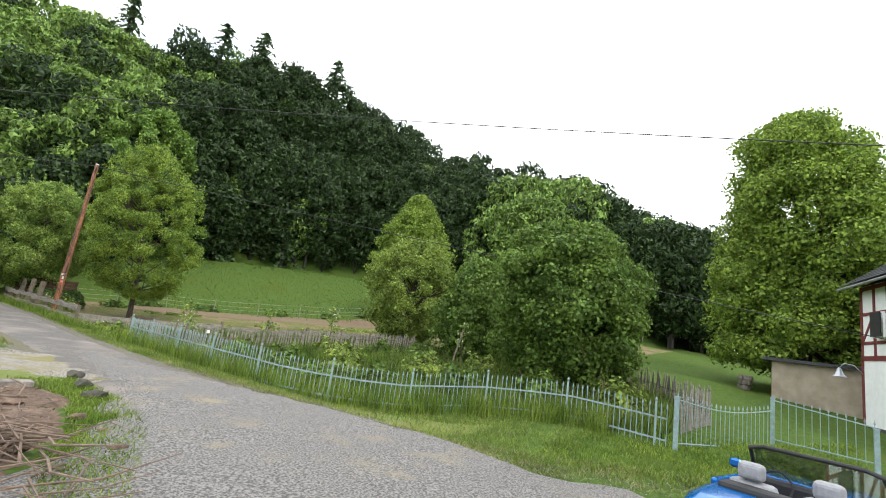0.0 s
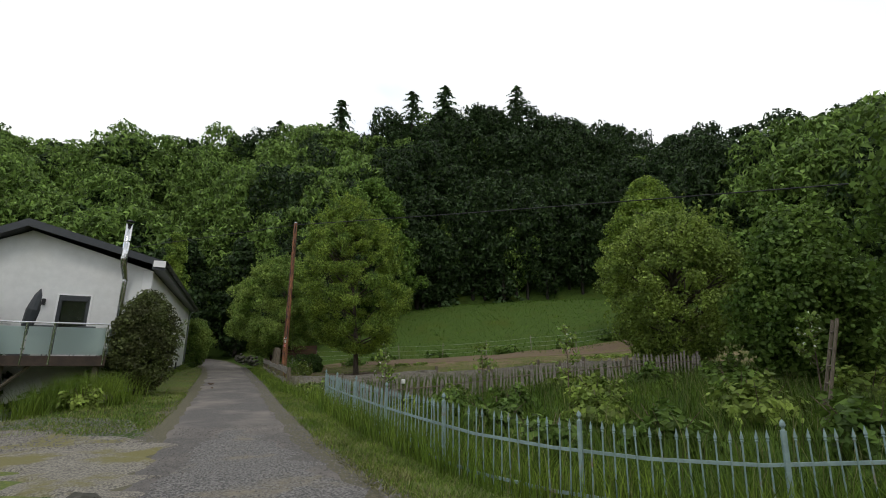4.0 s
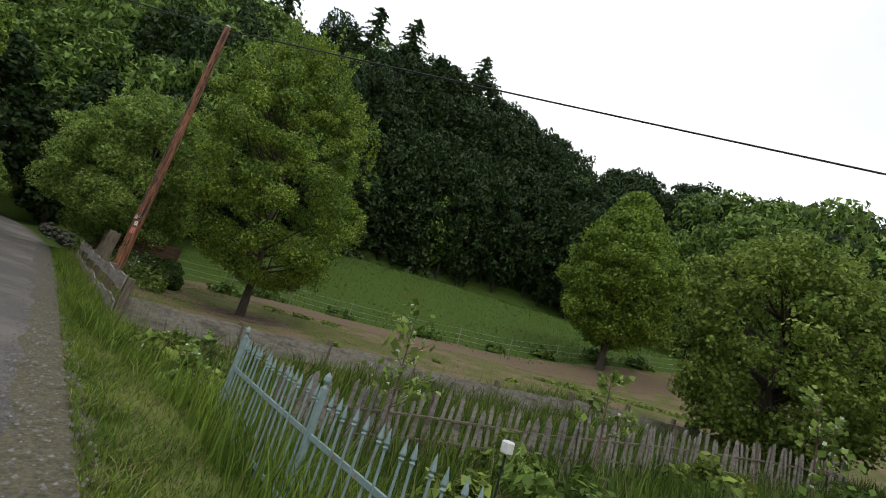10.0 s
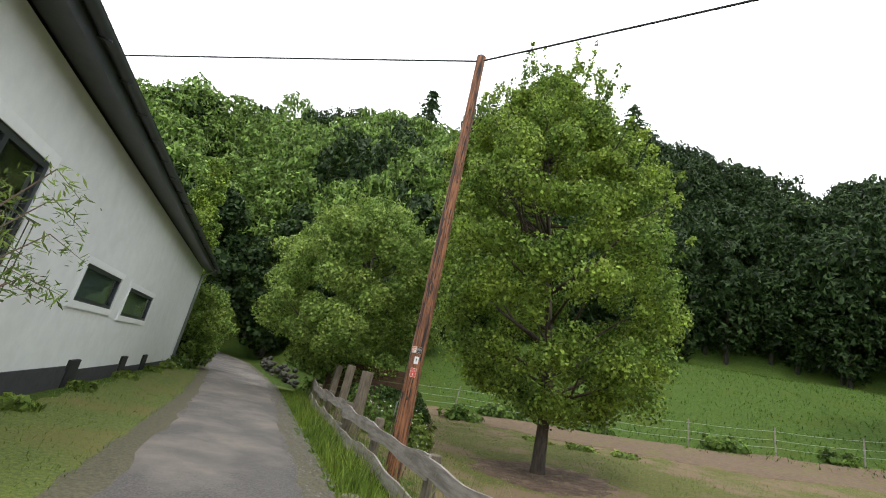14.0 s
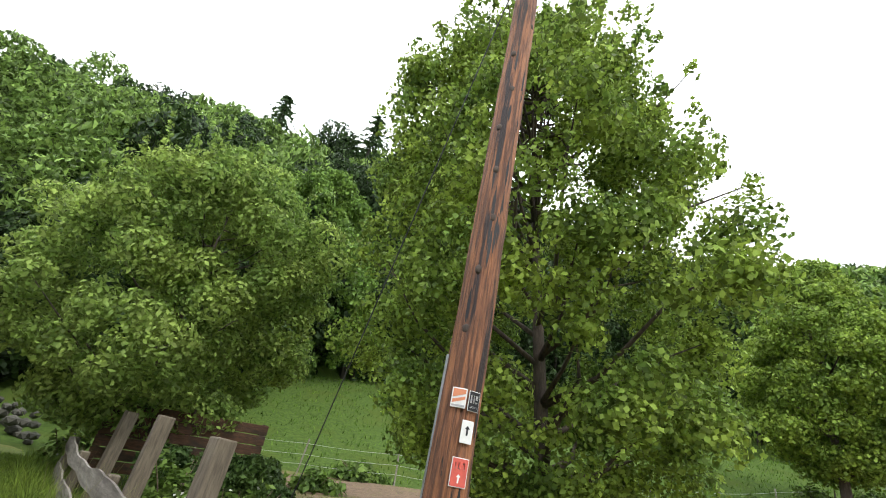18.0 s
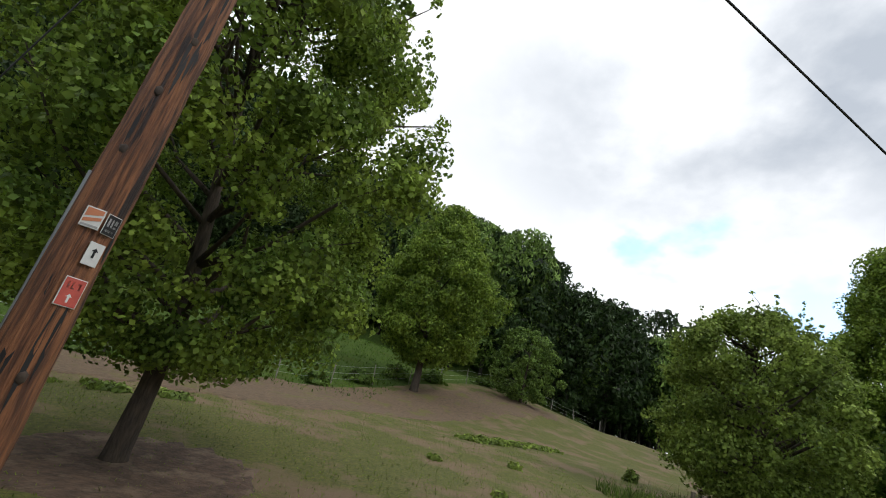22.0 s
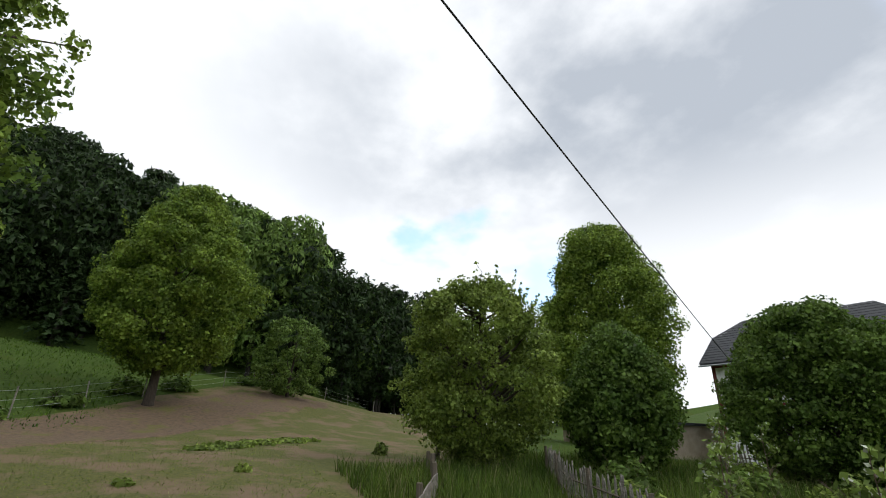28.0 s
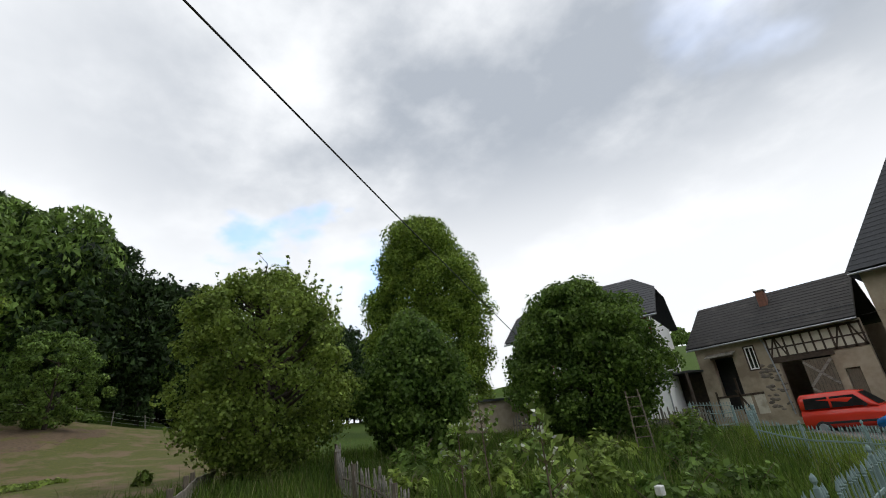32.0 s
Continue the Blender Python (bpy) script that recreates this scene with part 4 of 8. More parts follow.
# ---- openings and the white house beside the lane ----
def window_unit(parent, name, o, u, v, w, h, frame_w=0.07, surround=0.0, depth=0.06, sash=1, frame_mat="frame_dark", surround_mat="trim_white", sill=False):
    """A window or door leaf in the plane at o spanned by unit vectors u (across) and v (up); n points outwards."""
    o, u, v = Vector(o), Vector(u), Vector(v)
    n = u.cross(v)
    m = Matrix.Translation(o) @ Matrix((u, v, n)).transposed().to_4x4()

    def ring(x0, y0, x1, y1, t, d0, d1):
        bm = bmesh.new()
        for a in ((x0, x1, y1 - t, y1), (x0, x1, y0, y0 + t), (x0, x0 + t, y0 + t, y1 - t), (x1 - t, x1, y0 + t, y1 - t)):
            box(bm, a[0], a[1], a[2], a[3], d0, d1, m)
        return bm
    fr = part(name, ring(0, 0, w, h, frame_w, -depth, 0.012), frame_mat, parent)
    if surround:
        part("surround", ring(-surround, -surround, w + surround, h + surround, surround, -0.02, 0.03), surround_mat, fr)
    for k in range(sash):
        x0 = frame_w + k * (w - frame_w) / sash
        x1 = (k + 1) * (w - frame_w) / sash
        part("pane", box(bmesh.new(), x0, x1, frame_w, h - frame_w, -depth * 0.6 - 0.006, -depth * 0.6 + 0.006, m), "glass", fr)
        if k:
            part("mullion", box(bmesh.new(), x0 - frame_w, x0, frame_w, h - frame_w, -depth, 0.01, m), frame_mat, fr)
    # Black panel behind the pane; the room's darkness is put into its colour.
    part("dark_room", box(bmesh.new(), frame_w * 0.5, w - frame_w * 0.5, frame_w * 0.5, h - frame_w * 0.5, -depth - 0.1, -depth - 0.06, m), "black", fr, "black panel standing in for the unlit interior")
    if sill:
        part("sill", box(bmesh.new(), -surround - 0.03, w + surround + 0.03, -surround - 0.05, -surround - 0.005, -0.02, 0.09, m), "zinc", fr)
    return fr


def wall_with_holes(plane, a0, a1, z_at, holes, c0, c1):
    """A wall panel cut into boxes round its openings. plane 'x' or 'y'; a0..a1 along it; z_at = (bottom, top); holes (a, b, z, z)."""
    bm = bmesh.new()
    cuts = sorted({a0, a1, *[h[0] for h in holes], *[h[1] for h in holes]})
    for p, q in zip(cuts, cuts[1:]):
        mid = (p + q) / 2
        zs = [z_at[0]]
        for h in sorted((h for h in holes if h[0] < mid < h[1]), key=lambda h: h[2]):
            zs += [h[2], h[3]]
        zs.append(z_at[1])
        for k in range(0, len(zs), 2):
            if plane == "x":
                box(bm, c0, c1, p, q, zs[k], zs[k + 1])
            else:
                box(bm, p, q, c0, c1, zs[k], zs[k + 1])
    bmesh.ops.remove_doubles(bm, verts=bm.verts, dist=1e-5)
    return bm


def roof_courses(parent, e0, e1, r0, r1, rows, cols, mat="roof_dark", thick=0.025, name="roof_tile"):
    """Overlapping courses from the eave line e0-e1 to the ridge line r0-r1, one piece per course."""
    e0, e1, r0, r1 = map(Vector, (e0, e1, r0, r1))
    up = (r0 - e0).cross(e1 - e0).normalized()
    if up.z < 0:
        up = -up
    bm = bmesh.new()
    for i in range(rows):
        f0, f1 = i / rows, min(1, (i + 1.18) / rows)
        for j in range(cols):
            g0, g1 = (j + 0.01) / cols, (j + 0.99) / cols
            q = []
            for f, lift in ((f0, thick), (f1, 0.004)):
                a, b = e0.lerp(r0, f), e1.lerp(r1, f)
                q.append((a.lerp(b, g0) + up * lift, a.lerp(b, g1) + up * lift))
            vs = [bm.verts.new(p) for p in (q[0][0], q[0][1], q[1][1], q[1][0])]
            lo = [bm.verts.new(p - up * thick * 0.9) for p in (q[0][0], q[0][1])]
            bm.faces.new(vs)
            bm.faces.new((lo[0], lo[1], vs[1], vs[0]))
    ob = part("slate_cover", bm, mat, parent)
    return tagged(ob, kind="stuff")


def white_house():
    X, Y0, Y1 = -5.1, -4.3, 13.6
    XL, XA, ZA, ZE = -10.5, -8.55, 5.42, 4.42
    t = thing("white_house", (-7.8, 4.5, 0.3), "white rendered house with a shallow dark roof beside the lane", "house")
    # front gable wall with the balcony door
    bm = wall_with_holes("y", XL, X, (-1.5, 4.2), [(-7.55, -6.72, 1.48, 3.34)], Y0, Y0 + 0.3)
    prism(bm, [(XL, 4.2), (X, 4.2), (X, ZE - 0.1), (XA, ZA - 0.06), (XL, ZE - 0.05)], Y0, Y0 + 0.3)
    part("front_wall", bm, "render_white", t, "white rendered gable wall")
    holes = [(1.72, 3.72, 1.92, 2.52), (4.52, 6.9, 1.86, 2.46), (-2.5, -0.62, 1.62, 3.3)]
    part("lane_wall", wall_with_holes("x", Y0 + 0.3, Y1, (0.62, 4.30), holes, X - 0.3, X), "render_white", t, "long white rendered wall facing the lane")
    part("rear_wall", box(bmesh.new(), XL, X - 0.3, Y1 - 0.3, Y1, -1.5, 4.3), "render_white", t)
    part("side_wall", box(bmesh.new(), XL, XL + 0.3, Y0 + 0.3, Y1 - 0.3, -1.5, 4.3), "render_white", t)
    part("corner_pilaster", softbox(X - 0.28, X + 0.012, Y0 - 0.012, Y0 + 0.3, 0.6, 4.3, 0.01), "trim_white", t)
    bm = bmesh.new()
    box(bm, X - 0.3, X + 0.02, Y0 + 0.02, 2.7, -0.6, 0.88)
    box(bm, X - 0.3, X + 0.02, 2.7, 6.4, -0.6, 0.80)
    box(bm, X - 0.3, X + 0.02, 6.4, Y1, -0.6, 0.72)
    part("plinth", bm, "plinth", t, "dark grey painted plinth")
    for y in (2.75, 6.1, 8.4):
        part("cellar_recess", softbox(X - 0.05, X + 0.045, y, y + 0.5, 0.40, 0.98, 0.01), "black", t)
    # roof: two slopes with thickness, verge boards and gutter
    yb0, yb1 = Y0 - 0.45, Y1 + 1.3
    bm = bmesh.new()
    prism(bm, [(XA, ZA + 0.17), (XA, ZA), (-4.72, 4.44), (-4.72, 4.58)], yb0, yb1)
    part("roof", bm, "roof_dark", t, "dark shallow roof slope")
    bm = bmesh.new()
    prism(bm, [(XA, ZA + 0.17), (XA, ZA), (-12.5, 3.36), (-12.5, 3.50)], yb0, yb1)
    part("roof", bm, "roof_dark", t)
    roof_courses(t, (-4.66, yb0 - 0.03, 4.60), (-4.66, yb1, 4.60), (XA, yb0 - 0.03, ZA + 0.2), (XA, yb1, ZA + 0.2), 12, 48)
    roof_courses(t, (-12.56, yb0 - 0.03, 3.50), (-12.56, yb1, 3.50), (XA, yb0 - 0.03, ZA + 0.2), (XA, yb1, ZA + 0.2), 12, 48)
    for x0, z0 in ((-4.72, 4.42), (-12.5, 3.34)):
        bm = bmesh.new()
        prism(bm, [(XA, ZA + 0.22), (XA, ZA - 0.02), (x0, z0 - 0.02), (x0, z0 + 0.2)], yb0 - 0.05, yb0 - 0.015)
        part("verge_board", bm, "frame_dark", t)
    bm = bmesh.new()
    prism(bm, [(-4.72, 4.30), (-4.72, 4.44), (-5.1, 4.50), (-5.1, 4.34)], yb0 + 0.02, yb1 - 0.02)
    part("soffit", bm, "gutter", t, "grey boarded soffit")
    bm = bmesh.new()
    n = 10
    for k in range(2):
        rr = 0.075 - 0.012 * k
        pts = [(-4.66 + rr * math.cos(a), 4.52 + rr * math.sin(a)) for a in [math.pi + math.pi * i / n for i in range(n + 1)]]
        rows = [[bm.verts.new((p[0], y, p[1])) for p in pts] for y in (yb0 - 0.05, yb1)]
        for i in range(n):
            bm.faces.new((rows[0][i], rows[0][i + 1], rows[1][i + 1], rows[1][i]))
    gut = part("gutter", bm, "gutter", t, "half-round dark grey gutter", True)
    for i in range(22):
        y = yb0 + 0.4 + i * 0.85
        part("bracket", box(bmesh.new(), -4.745, -4.58, y, y + 0.03, 4.43, 4.447), "gutter", gut)
    part("end_plate", box(bmesh.new(), -5.06, -4.70, yb0 - 0.06, yb0 - 0.052, 4.40, 4.62), "trim_white", t, "white plate closing the eave box")
    part("downpipe", tube(bmesh.new(), [(-4.68, Y1 + 0.1, 4.44), (-5.0, Y1 - 0.1, 4.1), (-5.03, Y1 - 0.12, 3.9), (-5.03, Y1 - 0.12, 0.5)], 0.045, 10), "zinc", t, smooth=True)
    # windows facing the lane
    up = (0, 0, 1)
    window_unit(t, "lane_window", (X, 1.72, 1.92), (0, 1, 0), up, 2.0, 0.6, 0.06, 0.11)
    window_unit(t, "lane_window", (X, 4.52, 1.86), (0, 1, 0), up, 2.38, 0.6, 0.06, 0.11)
    # Panels added behind the panes; their grey-green paints blind and reflection together.
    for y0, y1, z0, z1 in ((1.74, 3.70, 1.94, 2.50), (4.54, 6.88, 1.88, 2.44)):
        part("roller_blind", box(bmesh.new(), X - 0.11, X - 0.10, y0, y1, z0, z1), "blind", t, "grey-green panel behind the glass, for blind and painted reflection")
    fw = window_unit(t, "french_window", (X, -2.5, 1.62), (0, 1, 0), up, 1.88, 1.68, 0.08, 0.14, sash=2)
    for z in (2.62, 1.72):
        part("guard_rail", tube(bmesh.new(), [(X + 0.09, -2.7, z), (X + 0.09, -0.42, z)], 0.016, 8), "steel", fw)
    for i in range(17):
        y = -2.62 + i * 0.13
        part("guard_bar", tube(bmesh.new(), [(X + 0.09, y, 1.70), (X + 0.09, y, 2.62)], 0.007, 6), "steel", fw)
    window_unit(t, "balcony_door", (-7.55, Y0, 1.48), (1, 0, 0), up, 0.83, 1.86, 0.09, 0.05)
    part("shutter_box", softbox(-7.5, -6.77, Y0 - 0.03, Y0 + 0.02, 3.16, 3.30, 0.01), "frame_dark", t)
    # stove pipe of polished steel with a kink
    bm = bmesh.new()
    tube(bm, [(-5.85, Y0 - 0.14, 1.0), (-5.85, Y0 - 0.14, 3.92), (-5.87, Y0 - 0.16, 4.05), (-5.90, Y0 - 0.52, 4.42), (-5.90, Y0 - 0.54, 4.55), (-5.90, Y0 - 0.54, 5.78)], [0.085, 0.085, 0.085, 0.10, 0.10, 0.10], 16)
    pipe = part("stove_pipe", bm, "steel", t, "polished steel stove pipe", True)
    for z in (2.0, 3.0, 3.9):
        part("clamp", tube(bmesh.new(), [(-5.85, Y0 - 0.14, z), (-5.85, Y0 - 0.14, z + 0.04)], 0.093, 16), "steel", pipe)
    for z in (4.6, 5.15):
        part("clamp", tube(bmesh.new(), [(-5.90, Y0 - 0.54, z), (-5.90, Y0 - 0.54, z + 0.04)], 0.108, 16), "steel", pipe)
    part("rain_cap", tube(bmesh.new(), [(-5.90, Y0 - 0.54, 5.86), (-5.90, Y0 - 0.54, 5.93)], [0.15, 0.02], 16), "black", pipe)
    # left overhang with zinc cladding, brace and pipe
    bm = bmesh.new()
    prism(bm, [(-12.35, 3.38), (XL - 0.02, 3.30), (XL - 0.02, 4.22), (-11.4, 3.86)], Y0 - 0.08, Y0 + 0.05)
    part("cladding", bm, "zinc", t, "sheet-zinc cladding under the overhang")
    for i in range(5):
        x = -12.0 + i * 0.36
        part("seam", box(bmesh.new(), x, x + 0.02, Y0 - 0.1, Y0 - 0.08, 3.38, 3.6 + 0.14 * i), "zinc", t)
    part("beam", softbox(-12.4, XL, Y0 - 0.12, Y0 + 0.12, 3.10, 3.30, 0.01), "frame_dark", t)
    part("drain_pipe", tube(bmesh.new(), [(-12.45, Y0 - 0.2, 3.36), (-12.2, Y0 - 0.2, 3.2), (-10.95, Y0 - 0.16, 2.72), (-10.72, Y0 - 0.15, 2.5), (-10.68, Y0 - 0.15, -1.0)], 0.05, 10), "zinc", t, smooth=True)
    part("prop", softbox(-11.12, -11.0, Y0 + 0.2, Y0 + 0.34, -1.4, 3.1, 0.01), "wood_dark", t)
    # dish
    bm = bmesh.new()
    bmesh.ops.create_uvsphere(bm, u_segments=18, v_segments=8, radius=0.36)
    for v in list(bm.verts):
        v.co.z = max(v.co.z, 0) * 0.25
    bmesh.ops.remove_doubles(bm, verts=bm.verts, dist=1e-4)
    bmesh.ops.transform(bm, matrix=pose(-10.2, Y0 - 0.35, 3.55, 80, 0, 10), verts=bm.verts)
    part("satellite_dish", bm, "plastic_grey", t, "pale grey satellite dish", True)
    part("dish_arm", tube(bmesh.new(), [(-10.2, Y0 - 0.3, 3.5), (-10.2, Y0, 3.45)], 0.02, 8), "zinc", t)
    part("wall_lamp", softbox(-7.95, -7.87, Y0 - 0.1, Y0, 3.0, 3.2, 0.015), "black", t)
    return t


def balcony():
    y0, y1, x0, x1, z = -6.2, -4.32, -8.62, -5.70, 1.44
    t = thing("balcony", (-7.1, -5.3, z - 0.3), "timber balcony with frosted glass panels and steel rails", "balcony")
    for i in range(14):
        yy = y0 + i * (y1 - y0) / 14
        part("deck_board", softbox(x0, x1, yy, yy + 0.125, z - 0.035, z, 0.004), "wood_dark", t)
    for yy in (y0 + 0.05, (y0 + y1) / 2, y1 - 0.15):
        part("joist", softbox(x0, x1, yy, yy + 0.1, z - 0.22, z - 0.037, 0.006), "wood_dark", t)
    part("fascia", softbox(x0 - 0.02, x1 + 0.02, y0 - 0.03, y0, z - 0.26, z + 0.02, 0.005), "wood_dark", t)
    for x in (x0 + 0.45, x1 - 0.3):
        part("post", softbox(x, x + 0.14, y0 + 0.15, y0 + 0.29, landz(x, y0) - 0.2, z - 0.225, 0.01), "wood_post", t)
    part("brace", tube(bmesh.new(), [(x0 + 0.52, y0 + 0.22, z - 0.95), (x0 + 1.15, y0 + 0.22, z - 0.25)], 0.05, 4), "wood_post", t)
    xs = [x0 + 0.02, x0 + 1.0, x0 + 1.62, x1 - 0.05]
    for i, (a, b) in enumerate(zip(xs, xs[1:])):
        part("glass_panel", softbox(a + 0.04, b - 0.04, y0 - 0.004, y0 + 0.006, z + 0.06, z + 0.82, 0.002), "glass_frost", t, "frosted greenish glass panel")
    for yy in (y0 + 0.05, y0 + 0.95):
        part("glass_panel", softbox(x0 - 0.004, x0 + 0.006, yy, yy + 0.85, z + 0.06, z + 0.82, 0.002), "glass_frost", t)
        part("glass_panel", softbox(x1 - 0.006, x1 + 0.004, yy, yy + 0.85, z + 0.06, z + 0.82, 0.002), "glass_frost", t)
    for x in xs:
        b = part("baluster", tube(bmesh.new(), [(x, y0 - 0.03, z - 0.22), (x, y0 - 0.03, z + 0.92)], 0.021, 10), "steel", t)
        for zz in (z + 0.18, z + 0.68):
            part("glass_clamp", softbox(x - 0.045, x + 0.045, y0 - 0.03, y0 + 0.02, zz, zz + 0.05, 0.006), "steel", b)
    part("handrail", tube(bmesh.new(), [(x0, y1, z + 0.93), (x0, y0 - 0.03, z + 0.93), (x1, y0 - 0.03, z + 0.93), (x1, y1, z + 0.93)], 0.024, 10), "steel", t)
    # folded parasol, table and chair on it
    p = thing("parasol", (-8.0, -5.1, z), "folded dark grey parasol leaning on the balcony", "parasol")
    part("pole", tube(bmesh.new(), [(-8.05, -5.1, z), (-7.82, -5.1, z + 1.95)], 0.02, 8), "steel", p)
    part("canopy", tube(bmesh.new(), [(-8.0, -5.1, z + 0.6), (-7.96, -5.1, z + 0.9), (-7.9, -5.1, z + 1.35), (-7.84, -5.1, z + 1.8), (-7.81, -5.1, z + 1.98)], [0.07, 0.15, 0.17, 0.09, 0.012], 9), "frame_dark", p)
    part("base", tube(bmesh.new(), [(-8.05, -5.1, z), (-8.05, -5.1, z + 0.07)], [0.25, 0.22], 16), "plinth", p)
    for cx in (-6.5, -7.55):
        c = thing("garden_chair", (cx, -5.4, z), "dark garden chair on the balcony", "chair", "balcony chairs")
        part("seat", softbox(cx - 0.23, cx + 0.23, -5.62, -5.2, z + 0.42, z + 0.46, 0.01), "frame_dark", c)
        part("backrest", softbox(cx - 0.23, cx + 0.23, -5.2, -5.16, z + 0.5, z + 0.9, 0.01), "frame_dark", c)
        for ax in (-0.2, 0.2):
            for ay in (-5.6, -5.2):
                part("leg", tube(bmesh.new(), [(cx + ax, ay, z), (cx + ax, ay, z + 0.42)], 0.014, 6), "frame_dark", c)


def far_white_house():
    t = thing("village_house", (-16, 5, -1.5), "white gabled house with small dark windows down the drive", "house")
    bm = bmesh.new()
    prism(bm, [(-20.5, -2.4), (-12.6, -2.4), (-12.6, 2.6), (-15.6, 5.6), (-20.5, 2.2)], 2.0, 2.3)
    part("gable_wall", bm, "render_white", t)
    part("side_wall", box(bmesh.new(), -12.9, -12.6, 2.3, 11, -2.4, 2.6), "render_white", t)
    part("plinth", box(bmesh.new(), -20.5, -12.58, 1.96, 2.0, -2.4, -1.05), "plinth", t)
    for e in ((-20.9, 1.9), (-12.2, 2.25)):
        bm = bmesh.new()
        prism(bm, [(-15.6, 5.85), (-15.6, 5.65), (e[0], e[1]), (e[0], e[1] + 0.2)], 1.6, 11)
        part("roof", bm, "roof_dark", t)
    up = (0, 0, 1)
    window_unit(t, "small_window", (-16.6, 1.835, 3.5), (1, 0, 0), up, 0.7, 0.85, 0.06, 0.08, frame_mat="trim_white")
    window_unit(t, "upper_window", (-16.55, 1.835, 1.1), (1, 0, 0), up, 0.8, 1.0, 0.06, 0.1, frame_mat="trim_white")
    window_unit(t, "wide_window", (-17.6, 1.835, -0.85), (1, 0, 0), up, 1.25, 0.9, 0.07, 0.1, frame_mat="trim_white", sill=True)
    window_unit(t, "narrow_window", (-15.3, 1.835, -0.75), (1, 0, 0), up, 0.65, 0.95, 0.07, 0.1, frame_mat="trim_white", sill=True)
    b = thing("wooden_balcony", (-13.2, 0.6, 0.6), "small dark slatted wooden balcony", "balcony")
    part("floor", softbox(-13.65, -12.4, -0.2, 2.0, 0.6, 0.72, 0.01), "wood_dark", b)
    for i in range(5):
        part("slat", softbox(-13.65, -12.4, -0.22, -0.19, 0.8 + i * 0.17, 0.93 + i * 0.17, 0.005), "wood_dark", b)
    for x in (-13.6, -12.45):
        part("post", softbox(x, x + 0.1, -0.18, -0.08, -1.6, 3.4, 0.008), "wood_dark", b)


white_house()
balcony()
far_white_house()


# ---- poles and cables ----
def utility_pole(name, base, top, r0, r1, mat, label):
    b, p = Vector(base), Vector(top)
    t = thing(name, base, label, "utility pole")
    n = 40
    rng = np.random.RandomState(4)
    pts = [b.lerp(p, i / n) + Vector((rng.uniform(-0.004, 0.004), rng.uniform(-0.004, 0.004), 0)) for i in range(n + 1)]
    pts[0] = b - Vector((0, 0, 0.3))
    bm = tube(bmesh.new(), pts, [(r0 + (r1 - r0) * i / n) * rng.uniform(0.98, 1.02) for i in range(n + 1)], 18)
    part("shaft", bm, mat, t, smooth=True)
    part("cap", tube(bmesh.new(), [p, p + Vector((0, 0, 0.05))], [r1 * 1.15, r1 * 0.6], 14), "zinc", t)
    return t


def cable(name, a, b, sag, r, label, mat="cable"):
    a, b = Vector(a), Vector(b)
    pts = [a.lerp(b, i / 24) - Vector((0, 0, sag * 4 * (i / 24) * (1 - i / 24))) for i in range(25)]
    bm = tube(bmesh.new(), pts, r, 6)
    return single(name, bm, mat, tuple(a), label, "cable", "overhead cables")


PT = Vector((-0.05, 0.03, 7.82))
pole = utility_pole("utility_pole", (-0.035, -0.01, landz(0, 0)), PT, 0.122, 0.078, "pole", "tall reddish creosoted wooden pole with small trail signs")
rngp = np.random.RandomState(9)
for i in range(18):
    z = 1.2 + i * 0.36
    f = (z - 0.4) / 7.4
    a = -2.1 + rngp.uniform(-0.9, 0.9)
    rr = 0.122 - 0.044 * f
    c = Vector((-0.035 - 0.015 * f, -0.01 + 0.04 * f, z))
    bm = bmesh.new()
    bmesh.ops.create_icosphere(bm, subdivisions=1, radius=1)
    bmesh.ops.transform(bm, matrix=Matrix.Translation(c + Vector((math.cos(a) * rr * 0.97, math.sin(a) * rr * 0.97, 0))) @ Matrix.Rotation(a, 4, "Z") @ Matrix.Diagonal((0.012, 0.022, 0.035, 1)), verts=bm.verts)
    part("knot", bm, "wood_dark", pole, "dark resinous knot", True)
for i in range(22):
    z = 0.7 + rngp.uniform(0, 5.5)
    f = (z - 0.4) / 7.4
    a = -2.2 + rngp.uniform(-1.0, 1.0)
    rr = 0.122 - 0.044 * f + 0.0015
    c = Vector((-0.035 - 0.015 * f, -0.01 + 0.04 * f, z))
    l = rngp.uniform(0.15, 0.5)
    bm = bmesh.new()
    prof = [(-0.5, 0.0), (-0.2, 0.008), (0.15, 0.010), (0.5, 0.0)]
    vs = [[bm.verts.new(c + Vector((math.cos(a + s * w / 0.11) * rr, math.sin(a + s * w / 0.11) * rr, q * l))) for s in (-1, 1)] for q, w in prof]
    for u, v in zip(vs, vs[1:]):
        bm.faces.new((u[0], u[1], v[1], v[0]))
    part("crack", bm, "black", pole, "dark drying crack")


